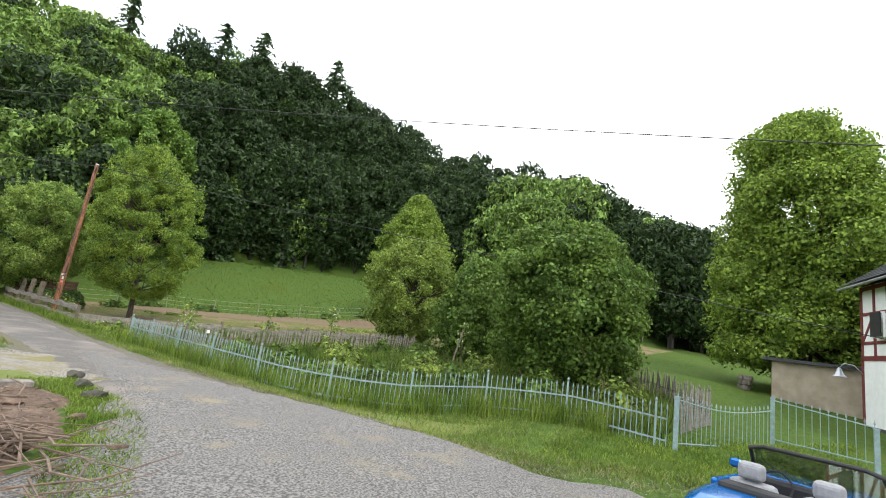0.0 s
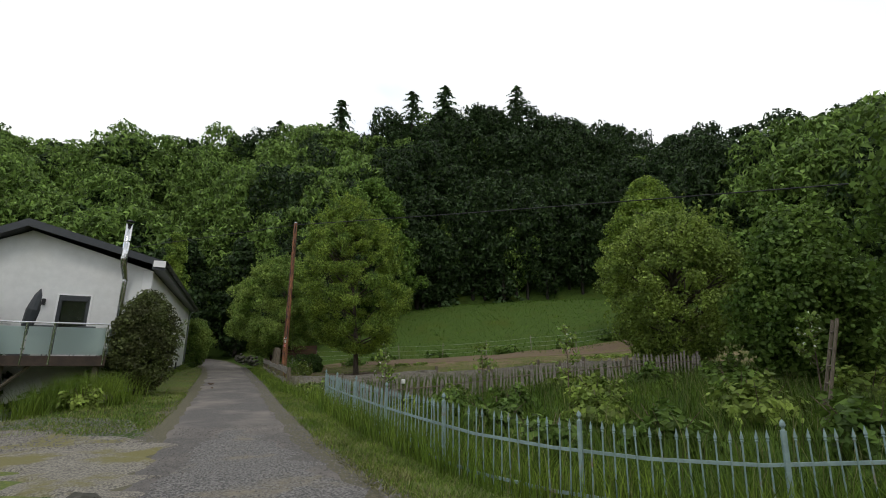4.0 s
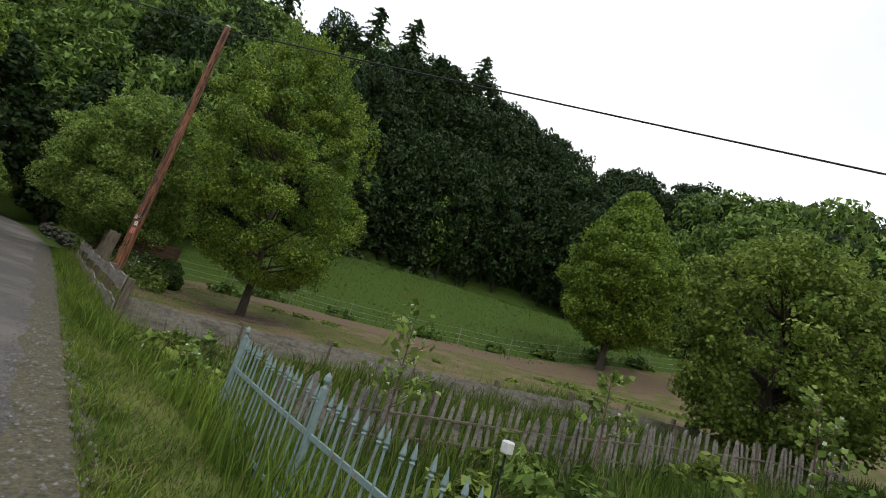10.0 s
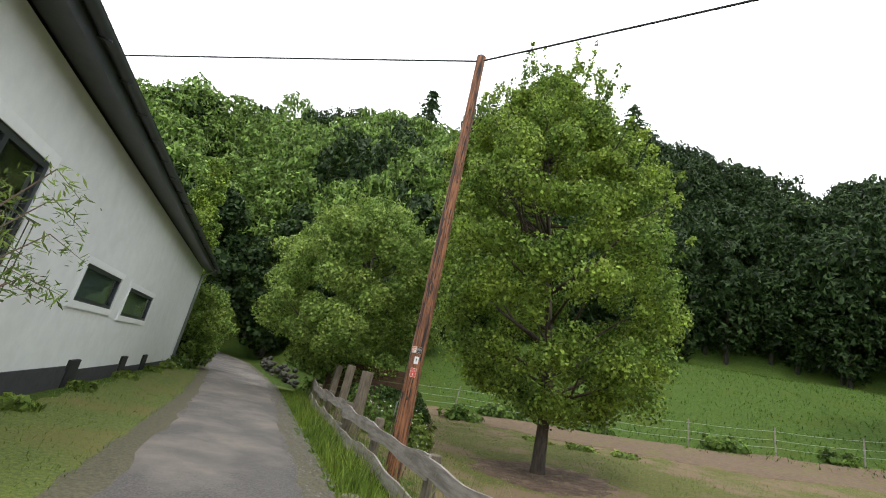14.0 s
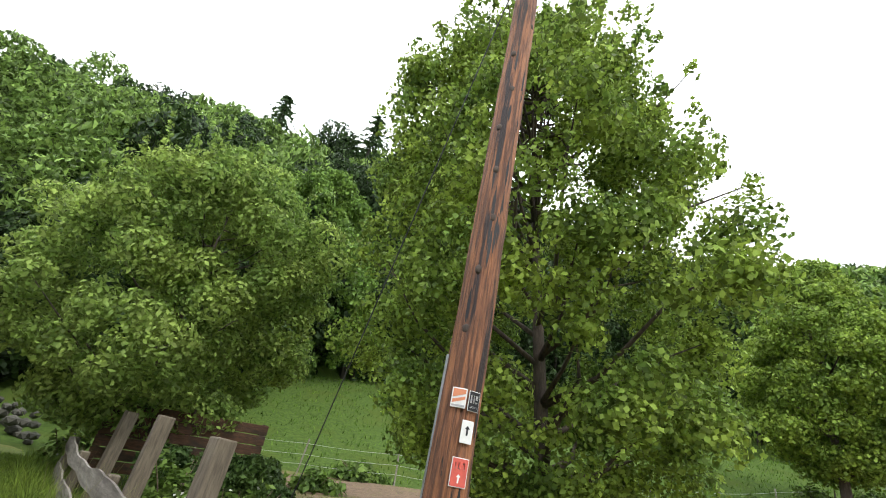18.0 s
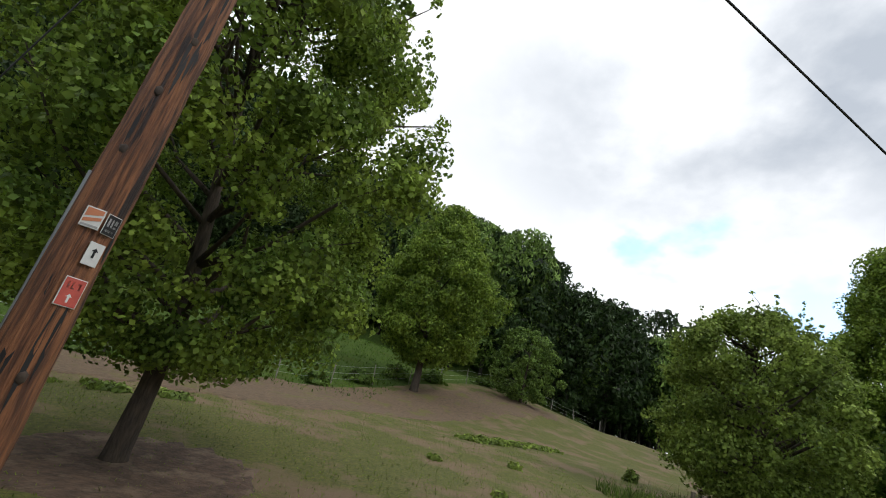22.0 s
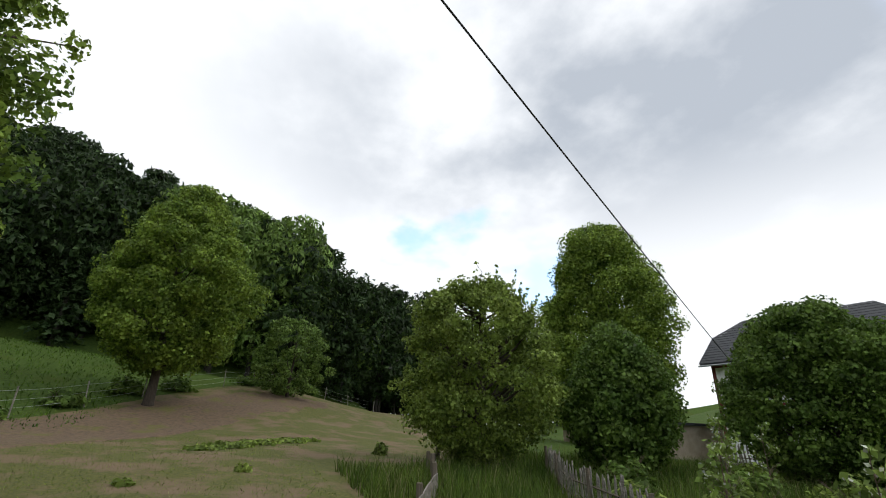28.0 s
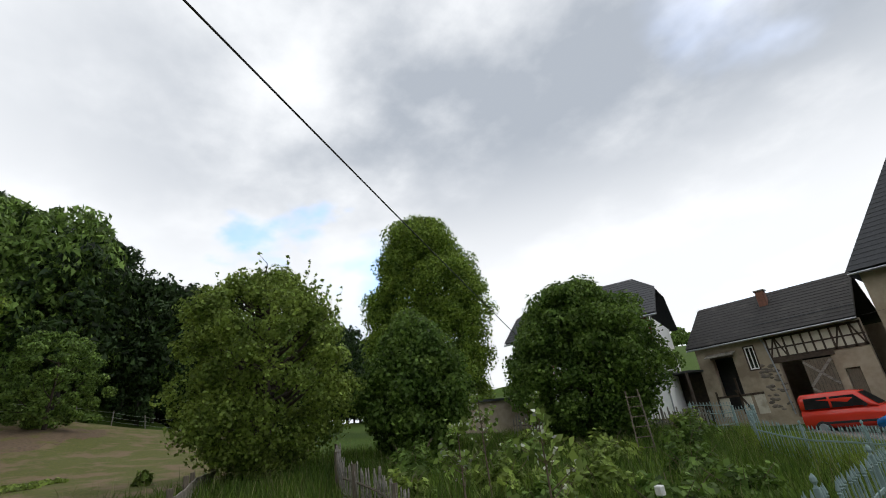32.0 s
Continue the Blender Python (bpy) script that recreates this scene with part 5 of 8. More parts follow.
def pole_sign(name, z, a, w, h, mats, label, marks=()):
    """A small plate bent on the pole's face, towards the lane."""
    f = (z - 0.4) / 7.4
    rr = 0.122 - 0.044 * f + 0.006
    c = Vector((-0.035 - 0.015 * f, -0.01 + 0.04 * f, z))
    n = Vector((math.cos(a), math.sin(a), 0))
    u = Vector((-math.sin(a), math.cos(a), 0))
    m = Matrix.Translation(c + n * rr) @ Matrix((u, Vector((0, 0, 1)), n)).transposed().to_4x4()
    t = single(name, softbox(-w / 2, w / 2, -h / 2, h / 2, 0, 0.004, 0.0015, m), mats, tuple(c + n * rr), label, "trail sign", "trail signs on the pole")
    for mk in marks:
        mat, kind, args = mk
        bm = bmesh.new()
        if kind == "box":
            x0, x1, y0, y1 = args
            box(bm, x0, x1, y0, y1, 0.0042, 0.0052, m)
        elif kind == "poly":
            vs = [bm.verts.new(m @ Vector((p[0], p[1], 0.0054))) for p in args]
            bm.faces.new(vs)
        part("print", bm, mat, t)
    return t


def arrow(s, y=0.0):
    return [(0, y + 1.0 * s), (0.55 * s, y + 0.35 * s), (0.2 * s, y + 0.35 * s), (0.2 * s, y - 0.8 * s), (-0.2 * s, y - 0.8 * s), (-0.2 * s, y + 0.35 * s), (-0.55 * s, y + 0.35 * s)]


A0 = math.atan2(-1.7, -1.95)
pole_sign("orange_trail_sign", 2.272, A0 - 0.06, 0.078, 0.098, "paper_white", "white plate with a faded orange landscape emblem", [("sign_orange", "poly", [(-0.033, 0.0), (0.033, 0.022), (0.033, 0.043), (-0.033, 0.043)]), ("sign_orange", "poly", [(-0.033, -0.028), (0.033, -0.006), (0.033, 0.010), (-0.033, -0.010)]), ("plastic_grey", "box", (-0.033, 0.033, -0.043, -0.034))])
pole_sign("black_trail_sign", 2.268, A0 + 0.62, 0.066, 0.100, "paper_white", "black and white trail marker plate", [("black", "box", (-0.030, 0.030, -0.047, 0.047)), ("paper_white", "box", (-0.022, -0.012, -0.01, 0.03)), ("paper_white", "box", (-0.006, 0.003, -0.01, 0.03)), ("paper_white", "box", (0.008, 0.022, -0.01, -0.002)), ("paper_white", "box", (0.008, 0.022, 0.008, 0.03)), ("paper_white", "box", (-0.022, 0.022, -0.034, -0.024))])
pole_sign("white_arrow_sign", 2.118, A0 + 0.50, 0.066, 0.108, "paper_white", "white plate with a black upward arrow", [("black", "poly", arrow(0.026, 0.004))])
pole_sign("red_trail_sign", 1.933, A0 + 0.42, 0.088, 0.130, "paper_white", "faded red trail plate with a white arrow", [("sign_red", "box", (-0.040, 0.040, -0.061, 0.061)), ("paper_white", "poly", arrow(0.022, -0.028)), ("paper_white", "box", (-0.026, -0.018, 0.014, 0.044)), ("paper_white", "box", (-0.010, 0.004, 0.014, 0.020)), ("paper_white", "box", (-0.010, -0.004, 0.014, 0.044)), ("paper_white", "box", (0.012, 0.026, 0.036, 0.044)), ("paper_white", "box", (0.018, 0.026, 0.014, 0.044))])
part("conduit", tube(bmesh.new(), [(-0.13, 0.06, landz(0, 0)), (-0.125, 0.07, 2.5)], 0.012, 6), "zinc", pole)
g = thing("guy_wire", (0.75, 3.1, landz(0.75, 3.1)), "thin stay wire with a turnbuckle anchored beside the pole", "stay wire")
part("wire", tube(bmesh.new(), [(0.0, 0.15, 6.3), (0.75, 3.1, landz(0.75, 3.1))], 0.006, 5), "cable", g)
part("turnbuckle", tube(bmesh.new(), [(0.62, 2.6, 1.36), (0.66, 2.75, 1.06)], [0.016, 0.016], 6), "zinc", g)

LP, LB = Vector((-8.9, -13.0, 4.6)), Vector((-8.0, -14.17, landz(-8.0, -14.17)))
lp = utility_pole("grey_utility_pole", LB, LP, 0.105, 0.085, "pole_grey", "greyed wooden pole with a pale conduit on the lawn")
side = Vector((-0.10, -0.05, 0))
part("conduit", tube(bmesh.new(), [LB + side, LB.lerp(LP, 0.84) + side * 0.9], 0.03, 8), "plastic_grey", lp, "pale plastic cable conduit")
for i in range(8):
    q = LB.lerp(LP, 0.1 + 0.09 * i) + side * 0.95
    part("clip", tube(bmesh.new(), [q, q + Vector((-0.006, 0.008, 0.03))], 0.036, 8), "black", lp)
part("insulator_head", softbox(LP.x - 0.10, LP.x + 0.10, LP.y - 0.10, LP.y + 0.10, 4.28, 4.46, 0.02), "frame_dark", lp)
part("insulator", tube(bmesh.new(), [LP + Vector((0.08, 0, -0.2)), LP + Vector((0.24, 0.05, -0.22)), LP + Vector((0.25, 0.05, -0.10))], [0.02, 0.02, 0.035], 8), "black", lp)
part("stay", tube(bmesh.new(), [LP - Vector((0, 0, 0.3)), (-7.3, -13.2, landz(-7.3, -13.2))], 0.007, 5), "cable", lp)
cable("overhead_cable", PT + Vector((0, 0, -0.08)), (19.3, -32.2, 4.2), 0.12, 0.017, "black overhead cable running to the half-timbered house")
cable("overhead_cable", PT + Vector((0, 0, -0.08)), (-15.82, 7.06, 5.0), 0.03, 0.015, "black overhead cable running to the white house")
cable("overhead_cable", LP, (4.93, -39.71, 4.97), 0.55, 0.0055, "thin overhead cable running over the yard")
cable("overhead_cable", LP, (-30, -22, 3.6), 0.3, 0.016, "black overhead cable running along the hedge")


# ---- fences ----
def along(points, step):
    """Places every step metres along a line, with the direction at each."""
    out = []
    carry = 0.0
    for (x0, y0), (x1, y1) in zip(points, points[1:]):
        d = math.hypot(x1 - x0, y1 - y0)
        s = carry
        while s < d:
            out.append((x0 + (x1 - x0) * s / d, y0 + (y1 - y0) * s / d, math.atan2(y1 - y0, x1 - x0)))
            s += step
        carry = s - d
    return out


def share(name, me, parent, m, mat=None):
    """Another part on a mesh that exists already."""
    ob = new(name, me)
    ob.parent = parent
    ob.matrix_basis = m
    ORIGIN[ob.name] = ORIGIN[parent.name]
    return ob


def proto(name, bm, mat, smooth=False):
    me = bpy.data.meshes.new(name)
    bm.to_mesh(me)
    bm.free()
    if smooth:
        me.shade_smooth()
    me.materials.append(M[mat])
    return me


def iron_fence():
    line = [(0.30, -8.3), (0.15, -11.0), (0.15, -14.0), (0.45, -16.8), (1.5, -18.6), (4.2, -20.8), (5.1, -23.0), (5.62, -25.25)]
    t = thing("iron_fence", (1.3, -12.7, landz(1.3, -12.7)), "pale green flaking iron fence with spear-tipped pickets", "fence")
    o = Vector(t.location)
    bm = bmesh.new()
    tube(bm, [(0, 0, 0.02), (0, 0, 0.86)], 0.0095, 6)
    tube(bm, [(0, 0, 0.86), (0, 0, 0.875), (0, 0, 0.885), (0, 0, 0.90), (0, 0, 0.985)], [0.010, 0.019, 0.010, 0.020, 0.002], 6)
    picket = proto("picket", bm, "fence_paint")
    bm = softbox(-0.024, 0.024, -0.024, 0.024, -0.05, 0.98, 0.004)
    tube(bm, [(0, 0, 0.98), (0, 0, 1.0), (0, 0, 1.03), (0, 0, 1.06), (0, 0, 1.09)], [0.02, 0.012, 0.03, 0.026, 0.004], 8)
    post = proto("post", bm, "fence_paint")
    rng = np.random.RandomState(2)
    for i, (x, y, a) in enumerate(along(line, 0.128)):
        z = landz(x, y)
        share("picket", picket, t, Matrix.Translation(Vector((x, y, z + rng.uniform(-0.012, 0.012))) - o) @ pose(0, 0, 0, rng.uniform(-1.5, 1.5), rng.uniform(-1.5, 1.5), math.degrees(a)))
    for x, y, a in along(line, 2.05):
        share("post", post, t, Matrix.Translation(Vector((x, y, landz(x, y))) - o) @ pose(0, 0, 0, rng.uniform(-1, 1), rng.uniform(-1, 1), math.degrees(a)))
    for zz in (0.64, 0.16):
        pts = [(x, y, landz(x, y) + zz) for x, y, a in along(line, 1.1)]
        for p, q in zip(pts, pts[1:]):
            bm = bmesh.new()
            d = Vector(q) - Vector(p)
            m = Matrix.Translation(p) @ Matrix.Rotation(math.atan2(d.y, d.x), 4, "Z") @ Matrix.Rotation(-math.asin(d.z / d.length), 4, "Y")
            box(bm, 0, d.length, -0.008, 0.012, -0.018, 0.018, m)
            part("rail", bm, "fence_paint", t)


def iron_gate():
    a, b, c = Vector((5.7, -25.35, 0)), Vector((8.75, -27.1, 0)), Vector((7.8, -29.0, 0))
    for k, (p, q) in enumerate(((a, b), (b, c))):
        z = landz(p.x, p.y)
        t = thing("iron_gate", (p.x, p.y, z), "arched iron garden gate leaf with spear tips", "gate", "yard gates")
        d = q - p
        ang = math.atan2(d.y, d.x)
        m = Matrix.Translation((p.x, p.y, z)) @ Matrix.Rotation(ang, 4, "Z")
        L = d.length - 0.06
        n = int(L / 0.16)
        top = lambda s: 1.12 - (0.16 * math.sin(math.pi * s) if k == 0 else 0.22 * s)
        for i in range(n + 1):
            s = i / n
            bm = bmesh.new()
            tube(bm, [m @ Vector((0.03 + L * s, 0, 0.08)), m @ Vector((0.03 + L * s, 0, top(s) + 0.05))], 0.009, 6)
            tube(bm, [m @ Vector((0.03 + L * s, 0, top(s) + 0.05)), m @ Vector((0.03 + L * s, 0, top(s) + 0.07)), m @ Vector((0.03 + L * s, 0, top(s) + 0.16))], [0.01, 0.024, 0.002], 6)
            part("bar", bm, "fence_paint", t)
        for f in (lambda s: top(s), lambda s: 0.14):
            part("rail", tube(bmesh.new(), [m @ Vector((0.03 + L * j / 10, 0, f(j / 10))) for j in range(11)], 0.016, 6), "fence_paint", t)
    for p in (a, b, c):
        z = landz(p.x, p.y)
        g = thing("gate_post", (p.x, p.y, z), "square pale-painted steel gate post", "gate post", "gate posts")
        part("shaft", softbox(p.x - 0.05, p.x + 0.05, p.y - 0.05, p.y + 0.05, z - 0.1, z + 1.16, 0.008), "fence_paint", g)
        part("cap", softbox(p.x - 0.06, p.x + 0.06, p.y - 0.06, p.y + 0.06, z + 1.16, z + 1.19, 0.006), "fence_paint", g)
        part("lock_box", softbox(p.x + 0.05, p.x + 0.14, p.y - 0.04, p.y + 0.02, z + 0.55, z + 0.72, 0.01), "zinc", g)


def slab_board(p, q, z0, z1, rng, wave=0.024, thick=0.028):
    """A rough-sawn board with wavy edges from p to q."""
    p, q = Vector(p), Vector(q)
    n = 12
    d = (q - p)
    side = Vector((-d.y, d.x, 0)).normalized() * thick / 2
    ph = rng.uniform(0, 6, 4)
    bm = bmesh.new()
    rows = []
    for i in range(n + 1):
        s = i / n
        c = p.lerp(q, s)
        t = z1 + wave * (math.sin(5 * s + ph[0]) + 0.6 * math.sin(13 * s + ph[1]))
        b = z0 + wave * (math.sin(4 * s + ph[2]) + 0.5 * math.sin(11 * s + ph[3]))
        rows.append([bm.verts.new(c + side + Vector((0, 0, b))), bm.verts.new(c + side + Vector((0, 0, t))), bm.verts.new(c - side + Vector((0, 0, t))), bm.verts.new(c - side + Vector((0, 0, b)))])
    for r, s in zip(rows, rows[1:]):
        for k in range(4):
            bm.faces.new((r[k], r[(k + 1) % 4], s[(k + 1) % 4], s[k]))
    bm.faces.new(rows[0][::-1])
    bm.faces.new(rows[-1])
    return bm


def board_fence():
    rng = np.random.RandomState(21)
    t = thing("board_fence", (-0.36, 2.0, landz(-0.36, 2.0)), "weathered grey slab-board fence with wavy edges", "fence")
    line = [(0.15, 11.4), (-0.22, 9.2), (-0.38, 7.0), (-0.42, 4.7), (-0.42, 2.3), (-0.40, 0.1), (-0.40, -2.2), (-0.36, -4.4)]
    for (x0, y0), (x1, y1) in zip(line, line[1:]):
        za, zb = landz(x0, y0), landz(x1, y1)
        lift = 0.03 * rng.uniform(-1, 1)
        for z0, z1 in ((0.56, 0.76), (0.18, 0.36)):
            j = rng.uniform(-0.025, 0.025)
            part("board", slab_board((x0 - 0.05, y0 + 0.06, za + lift + j), (x1 - 0.05 + 0.02 * rng.uniform(-1, 1), y1 - 0.06, zb + lift - j), z0, z1, rng), "wood_grey", t)
        part("post", softbox(x1 - 0.02, x1 + 0.10, y1 - 0.06, y1 + 0.06, zb - 0.3, zb + 0.80 + rng.uniform(-0.05, 0.05), 0.012), "wood_post", t)
    t2 = thing("paddock_board_fence", (3, -5.3, landz(3, -5.3)), "low weathered board fence between paddock and garden", "fence")
    line = [(-0.34, -4.2), (1.7, -4.35), (3.5, -4.6), (5.3, -5.3), (7.2, -6.2), (9.0, -7.1), (10.8, -7.7), (12.6, -8.2), (14.0, -9.0)]
    for i, ((x0, y0), (x1, y1)) in enumerate(zip(line, line[1:])):
        za, zb = landz(x0, y0 + 0.5), landz(x1, y1 + 0.5)
        j = rng.uniform(-0.04, 0.04)
        part("board", slab_board((x0 + 0.03, y0, za + j), (x1 - 0.03, y1, zb + j), 0.02, 0.44, rng, 0.014), "wood_grey", t2)
        part("post", softbox(x1 - 0.05, x1 + 0.05, y1 + 0.02, y1 + 0.12, zb - 0.3, zb + 0.56 + rng.uniform(-0.05, 0.1), 0.012), "wood_post", t2)
    for x, y, h, rot in ((0.19, 8.06, 1.82, 6), (0.05, 5.47, 1.88, -4), (-0.08, 2.9, 1.81, 9)):
        z = landz(x, y)
        bm = softbox(-0.10, 0.10, -0.09, 0.09, -0.3, h - z, 0.018, Matrix.Translation((x, y, z)) @ pose(0, 0, 0, rng.uniform(-2, 2), 2, rot), 2)
        single("wooden_gate_post", bm, "wood_post", (x, y, z), "thick weathered square wooden post behind the board fence", "post", "old gate posts")


def stick_fence():
    """Old wooden pale fence through the garden."""
    rng = np.random.RandomState(5)
    line = [(0.9, -8.3), (3.3, -8.3), (5.0, -9.4), (6.7, -9.9), (8.6, -10.2), (10.2, -10.9), (12.2, -11.9)]
    t = thing("pale_fence", (8.5, -9.8, landz(8.5, -9.8)), "old grey split-pale garden fence sunk in long grass", "fence")
    o = Vector(t.location)
    metas = []
    for k in range(4):
        bm = bmesh.new()
        box(bm, -0.028, 0.028, -0.009, 0.009, 0, 0.68 + 0.05 * k, taper=1.0)
        prism(bm, [(-0.028, 0.68 + 0.05 * k), (0.028, 0.68 + 0.05 * k), (0.006 * (k - 1.5), 0.75 + 0.05 * k)], -0.009, 0.009)
        metas.append(proto("pale", bm, "wood_grey"))
    for x, y, a in along(line, 0.115):
        share("pale", metas[rng.randint(4)], t, Matrix.Translation(Vector((x, y, landz(x, y))) - o) @ pose(0, 0, 0, rng.uniform(-5, 5), rng.uniform(-6, 6), math.degrees(a) + rng.uniform(-8, 8)))
    for zz in (0.52, 0.2):
        bm = bmesh.new()
        pts = [(x, y + 0.02, landz(x, y) + zz) for x, y, a in along(line, 1.0)]
        tube(bm, pts, 0.022, 5)
        part("rail", bm, "wood_post", t)
    for x, y, a in along(line, 2.4):
        part("post", tube(bmesh.new(), [(x, y + 0.06, landz(x, y) - 0.2), (x + 0.02, y + 0.06, landz(x, y) + 0.86)], 0.045, 7), "wood_post", t)
    line2 = [(14.2, -21.5), (9.5, -25.6), (7.2, -25.2)]
    t3 = thing("yard_pale_fence", (11, -24.4, landz(11, -24.4)), "weathered picket fence at the back of the garden", "fence")
    o3 = Vector(t3.location)
    for x, y, a in along(line2, 0.125):
        share("pale", metas[rng.randint(4)], t3, Matrix.Translation(Vector((x, y, landz(x, y))) - o3) @ pose(0, 0, 0, rng.uniform(-3, 3), rng.uniform(-4, 4), math.degrees(a)) @ Matrix.Diagonal((1.15, 1, 1.25, 1)))
    part("rail", tube(bmesh.new(), [(x, y, landz(x, y) + 0.6) for x, y, a in along(line2, 1.0)], 0.022, 5), "wood_post", t3)


def wire_fence():
    rng = np.random.RandomState(6)
    line = [(4.0, 15.6), (9.5, 12.4), (14.5, 9.4), (20.0, 6.2), (26.6, 3.2), (34, -1.0), (40, -4.6), (46, -10), (50, -17)]
    t = thing("wire_fence", (14.5, 9.4, landz(14.5, 9.4)), "low paddock fence of thin posts and pale tape", "fence")
    posts = along(line, 3.4)
    tops = []
    for x, y, a in posts:
        z = landz(x, y)
        dx, dy = rng.uniform(-0.12, 0.12, 2)
        part("post", tube(bmesh.new(), [(x, y, z - 0.2), (x + dx, y + dy, z + 1.15)], 0.03, 6), "wood_grey", t)
        tops.append((x + dx * 0.8, y + dy * 0.8, z))
    for h in (1.0, 0.65, 0.35):
        bm = bmesh.new()
        pts = []
        for p, q in zip(tops, tops[1:]):
            for k in range(5):
                s = k / 5
                pts.append((p[0] + (q[0] - p[0]) * s, p[1] + (q[1] - p[1]) * s, p[2] + (q[2] - p[2]) * s + h - 0.16 * s * (1 - s)))
        tube(bm, pts, 0.006, 4)
        part("tape", bm, "wire_white", t)


iron_fence()
iron_gate()
board_fence()
stick_fence()
wire_fence()


# ---- the barn, the half-timbered house and the yard ----
def barn():
    Y, D = -37.5, 8.0
    x0, x1 = -0.6, 9.3
    g = 0.1
    t = thing("barn", (4.4, Y - 4, g), "old stone and half-timbered barn with a dark sagging roof", "barn")
    holes = [(1.45, 4.25, g, 3.55), (0.30, 1.02, 0.4, 2.6), (6.9, 8.3, 0.9, 4.5), (5.45, 6.0, 3.35, 4.85)]
    part("front_wall", wall_with_holes("y", x0, x1, (-0.6, 5.35), holes, Y - 0.4, Y), "barn_plaster", t, "stained beige plaster over rubble stone")
    part("end_wall", box(bmesh.new(), x1 - 0.4, x1, Y - D, Y - 0.4, -0.6, 5.4), "barn_plaster", t)
    part("back_wall", box(bmesh.new(), x0, x1 - 0.4, Y - D, Y - D + 0.4, -0.6, 5.4), "barn_plaster", t)
    bm = bmesh.new()
    prism(bm, [(Y + 0.5, 5.25), (Y - 4.0, 8.5), (Y - D - 0.5, 5.25), (Y - D - 0.5, 5.45), (Y - 4.0, 8.72), (Y + 0.5, 5.42)], x0, x1 + 0.35, "x")
    part("roof", bm, "roof_barn", t, "dark bituminous roof")
    roof_courses(t, (x0, Y + 0.55, 5.44), (x1 + 0.4, Y + 0.55, 5.44), (x0, Y - 4.0, 8.74), (x1 + 0.4, Y - 4.0, 8.74), 14, 30, "roof_barn")
    ch = part("chimney", softbox(4.3, 4.85, Y - 3.0, Y - 2.45, 7.2, 8.75, 0.02), "brick", t, "small red brick chimney")
    part("cap", softbox(4.24, 4.91, Y - 3.06, Y - 2.39, 8.75, 8.85, 0.01), "stone", ch)
    part("snow_guard", tube(bmesh.new(), [(x0, Y - 0.2, 6.2), (4.9, Y - 0.2, 6.2)], 0.03, 6), "frame_dark", t)
    part("gutter", tube(bmesh.new(), [(x0, Y + 0.58, 5.32), (x1 + 0.35, Y + 0.58, 5.28)], 0.06, 8), "zinc", t)
    part("downpipe", tube(bmesh.new(), [(4.75, Y + 0.55, 5.3), (4.7, Y + 0.08, 4.9), (4.45, Y + 0.08, 2.4), (4.35, Y + 0.08, 0.3)], 0.045, 8), "zinc", t)
    # timber band over the cart door
    a, b, z0, z1 = x0, 4.65, 3.75, 5.2
    part("band_infill", box(bmesh.new(), a, b, Y, Y + 0.02, z0, z1), "barn_white", t, "pale limewashed panels")
    bars = [((a, z0 + 0.06), (b, z0 + 0.06), 0.16), ((a, 4.45), (b, 4.45), 0.1), ((a, z1 - 0.06), (b, z1 - 0.06), 0.14)]
    for i in range(11):
        x = a + 0.08 + i * (b - a - 0.16) / 10
        bars.append(((x, z0), (x, z1), 0.11))
    for i, s in ((0, 1), (2, -1), (8, 1), (9, -1)):
        x = a + 0.08 + i * (b - a - 0.16) / 10
        w = (b - a - 0.16) / 10
        bars.append(((x, z0) if s > 0 else (x + w, z0), (x + w, z1) if s > 0 else (x, z1), 0.10))
    for p, q, w in bars:
        d = Vector((q[0] - p[0], 0, q[1] - p[1]))
        m = Matrix.Translation((p[0], Y + 0.03, p[1])) @ Matrix.Rotation(-math.atan2(d.z, d.x), 4, "Y")
        part("timber", box(bmesh.new(), 0, d.length, -0.012, 0.018, -w / 2, w / 2, m), "wood_dark", t)
    part("lintel", softbox(1.2, 4.6, Y - 0.02, Y + 0.06, 3.5, 3.76, 0.01), "wood_dark", t)
    # open plank gate leaf with cross braces
    m = Matrix.Translation((1.45, Y + 0.02, g)) @ Matrix.Rotation(radians(18), 4, "Z")
    leafp = part("gate_leaf", box(bmesh.new(), 0.02, 1.5, 0.02, 0.06, 0.2, 3.3, m), "wood_dark", t, "weathered plank gate leaf standing open")
    for i in range(8):
        part("plank", softbox(0.02 + i * 0.185, 0.19 + i * 0.185, 0.062, 0.078, 0.2, 3.3, 0.004, m), "wood_post", leafp)
    for p, q in (((0.05, 1.7), (1.48, 3.2)), ((0.05, 3.2), (1.48, 1.7)), ((0.05, 0.3), (1.48, 1.6))):
        d = Vector((q[0] - p[0], 0, q[1] - p[1]))
        mm = m @ Matrix.Translation((p[0], 0.08, p[1])) @ Matrix.Rotation(-math.atan2(d.z, d.x), 4, "Y")
        part("brace", box(bmesh.new(), 0, d.length, 0, 0.04, -0.07, 0.07, mm), "wood_grey", leafp)
    part("side_door", softbox(0.32, 1.0, Y - 0.2, Y - 0.12, 0.4, 2.58, 0.01), "wood_post", t, "grey plank door")
    part("hay_door_frame", softbox(6.82, 8.38, Y - 0.05, Y + 0.05, 4.4, 4.6, 0.01), "wood_dark", t)
    part("canopy", box(bmesh.new(), 6.6, 8.5, Y, Y + 0.8, 4.72, 4.78, Matrix.Translation((0, Y, 4.75)) @ Matrix.Rotation(radians(-16), 4, "X") @ Matrix.Translation((0, -Y, -4.75))), "wood_grey", t, "small grey board canopy")
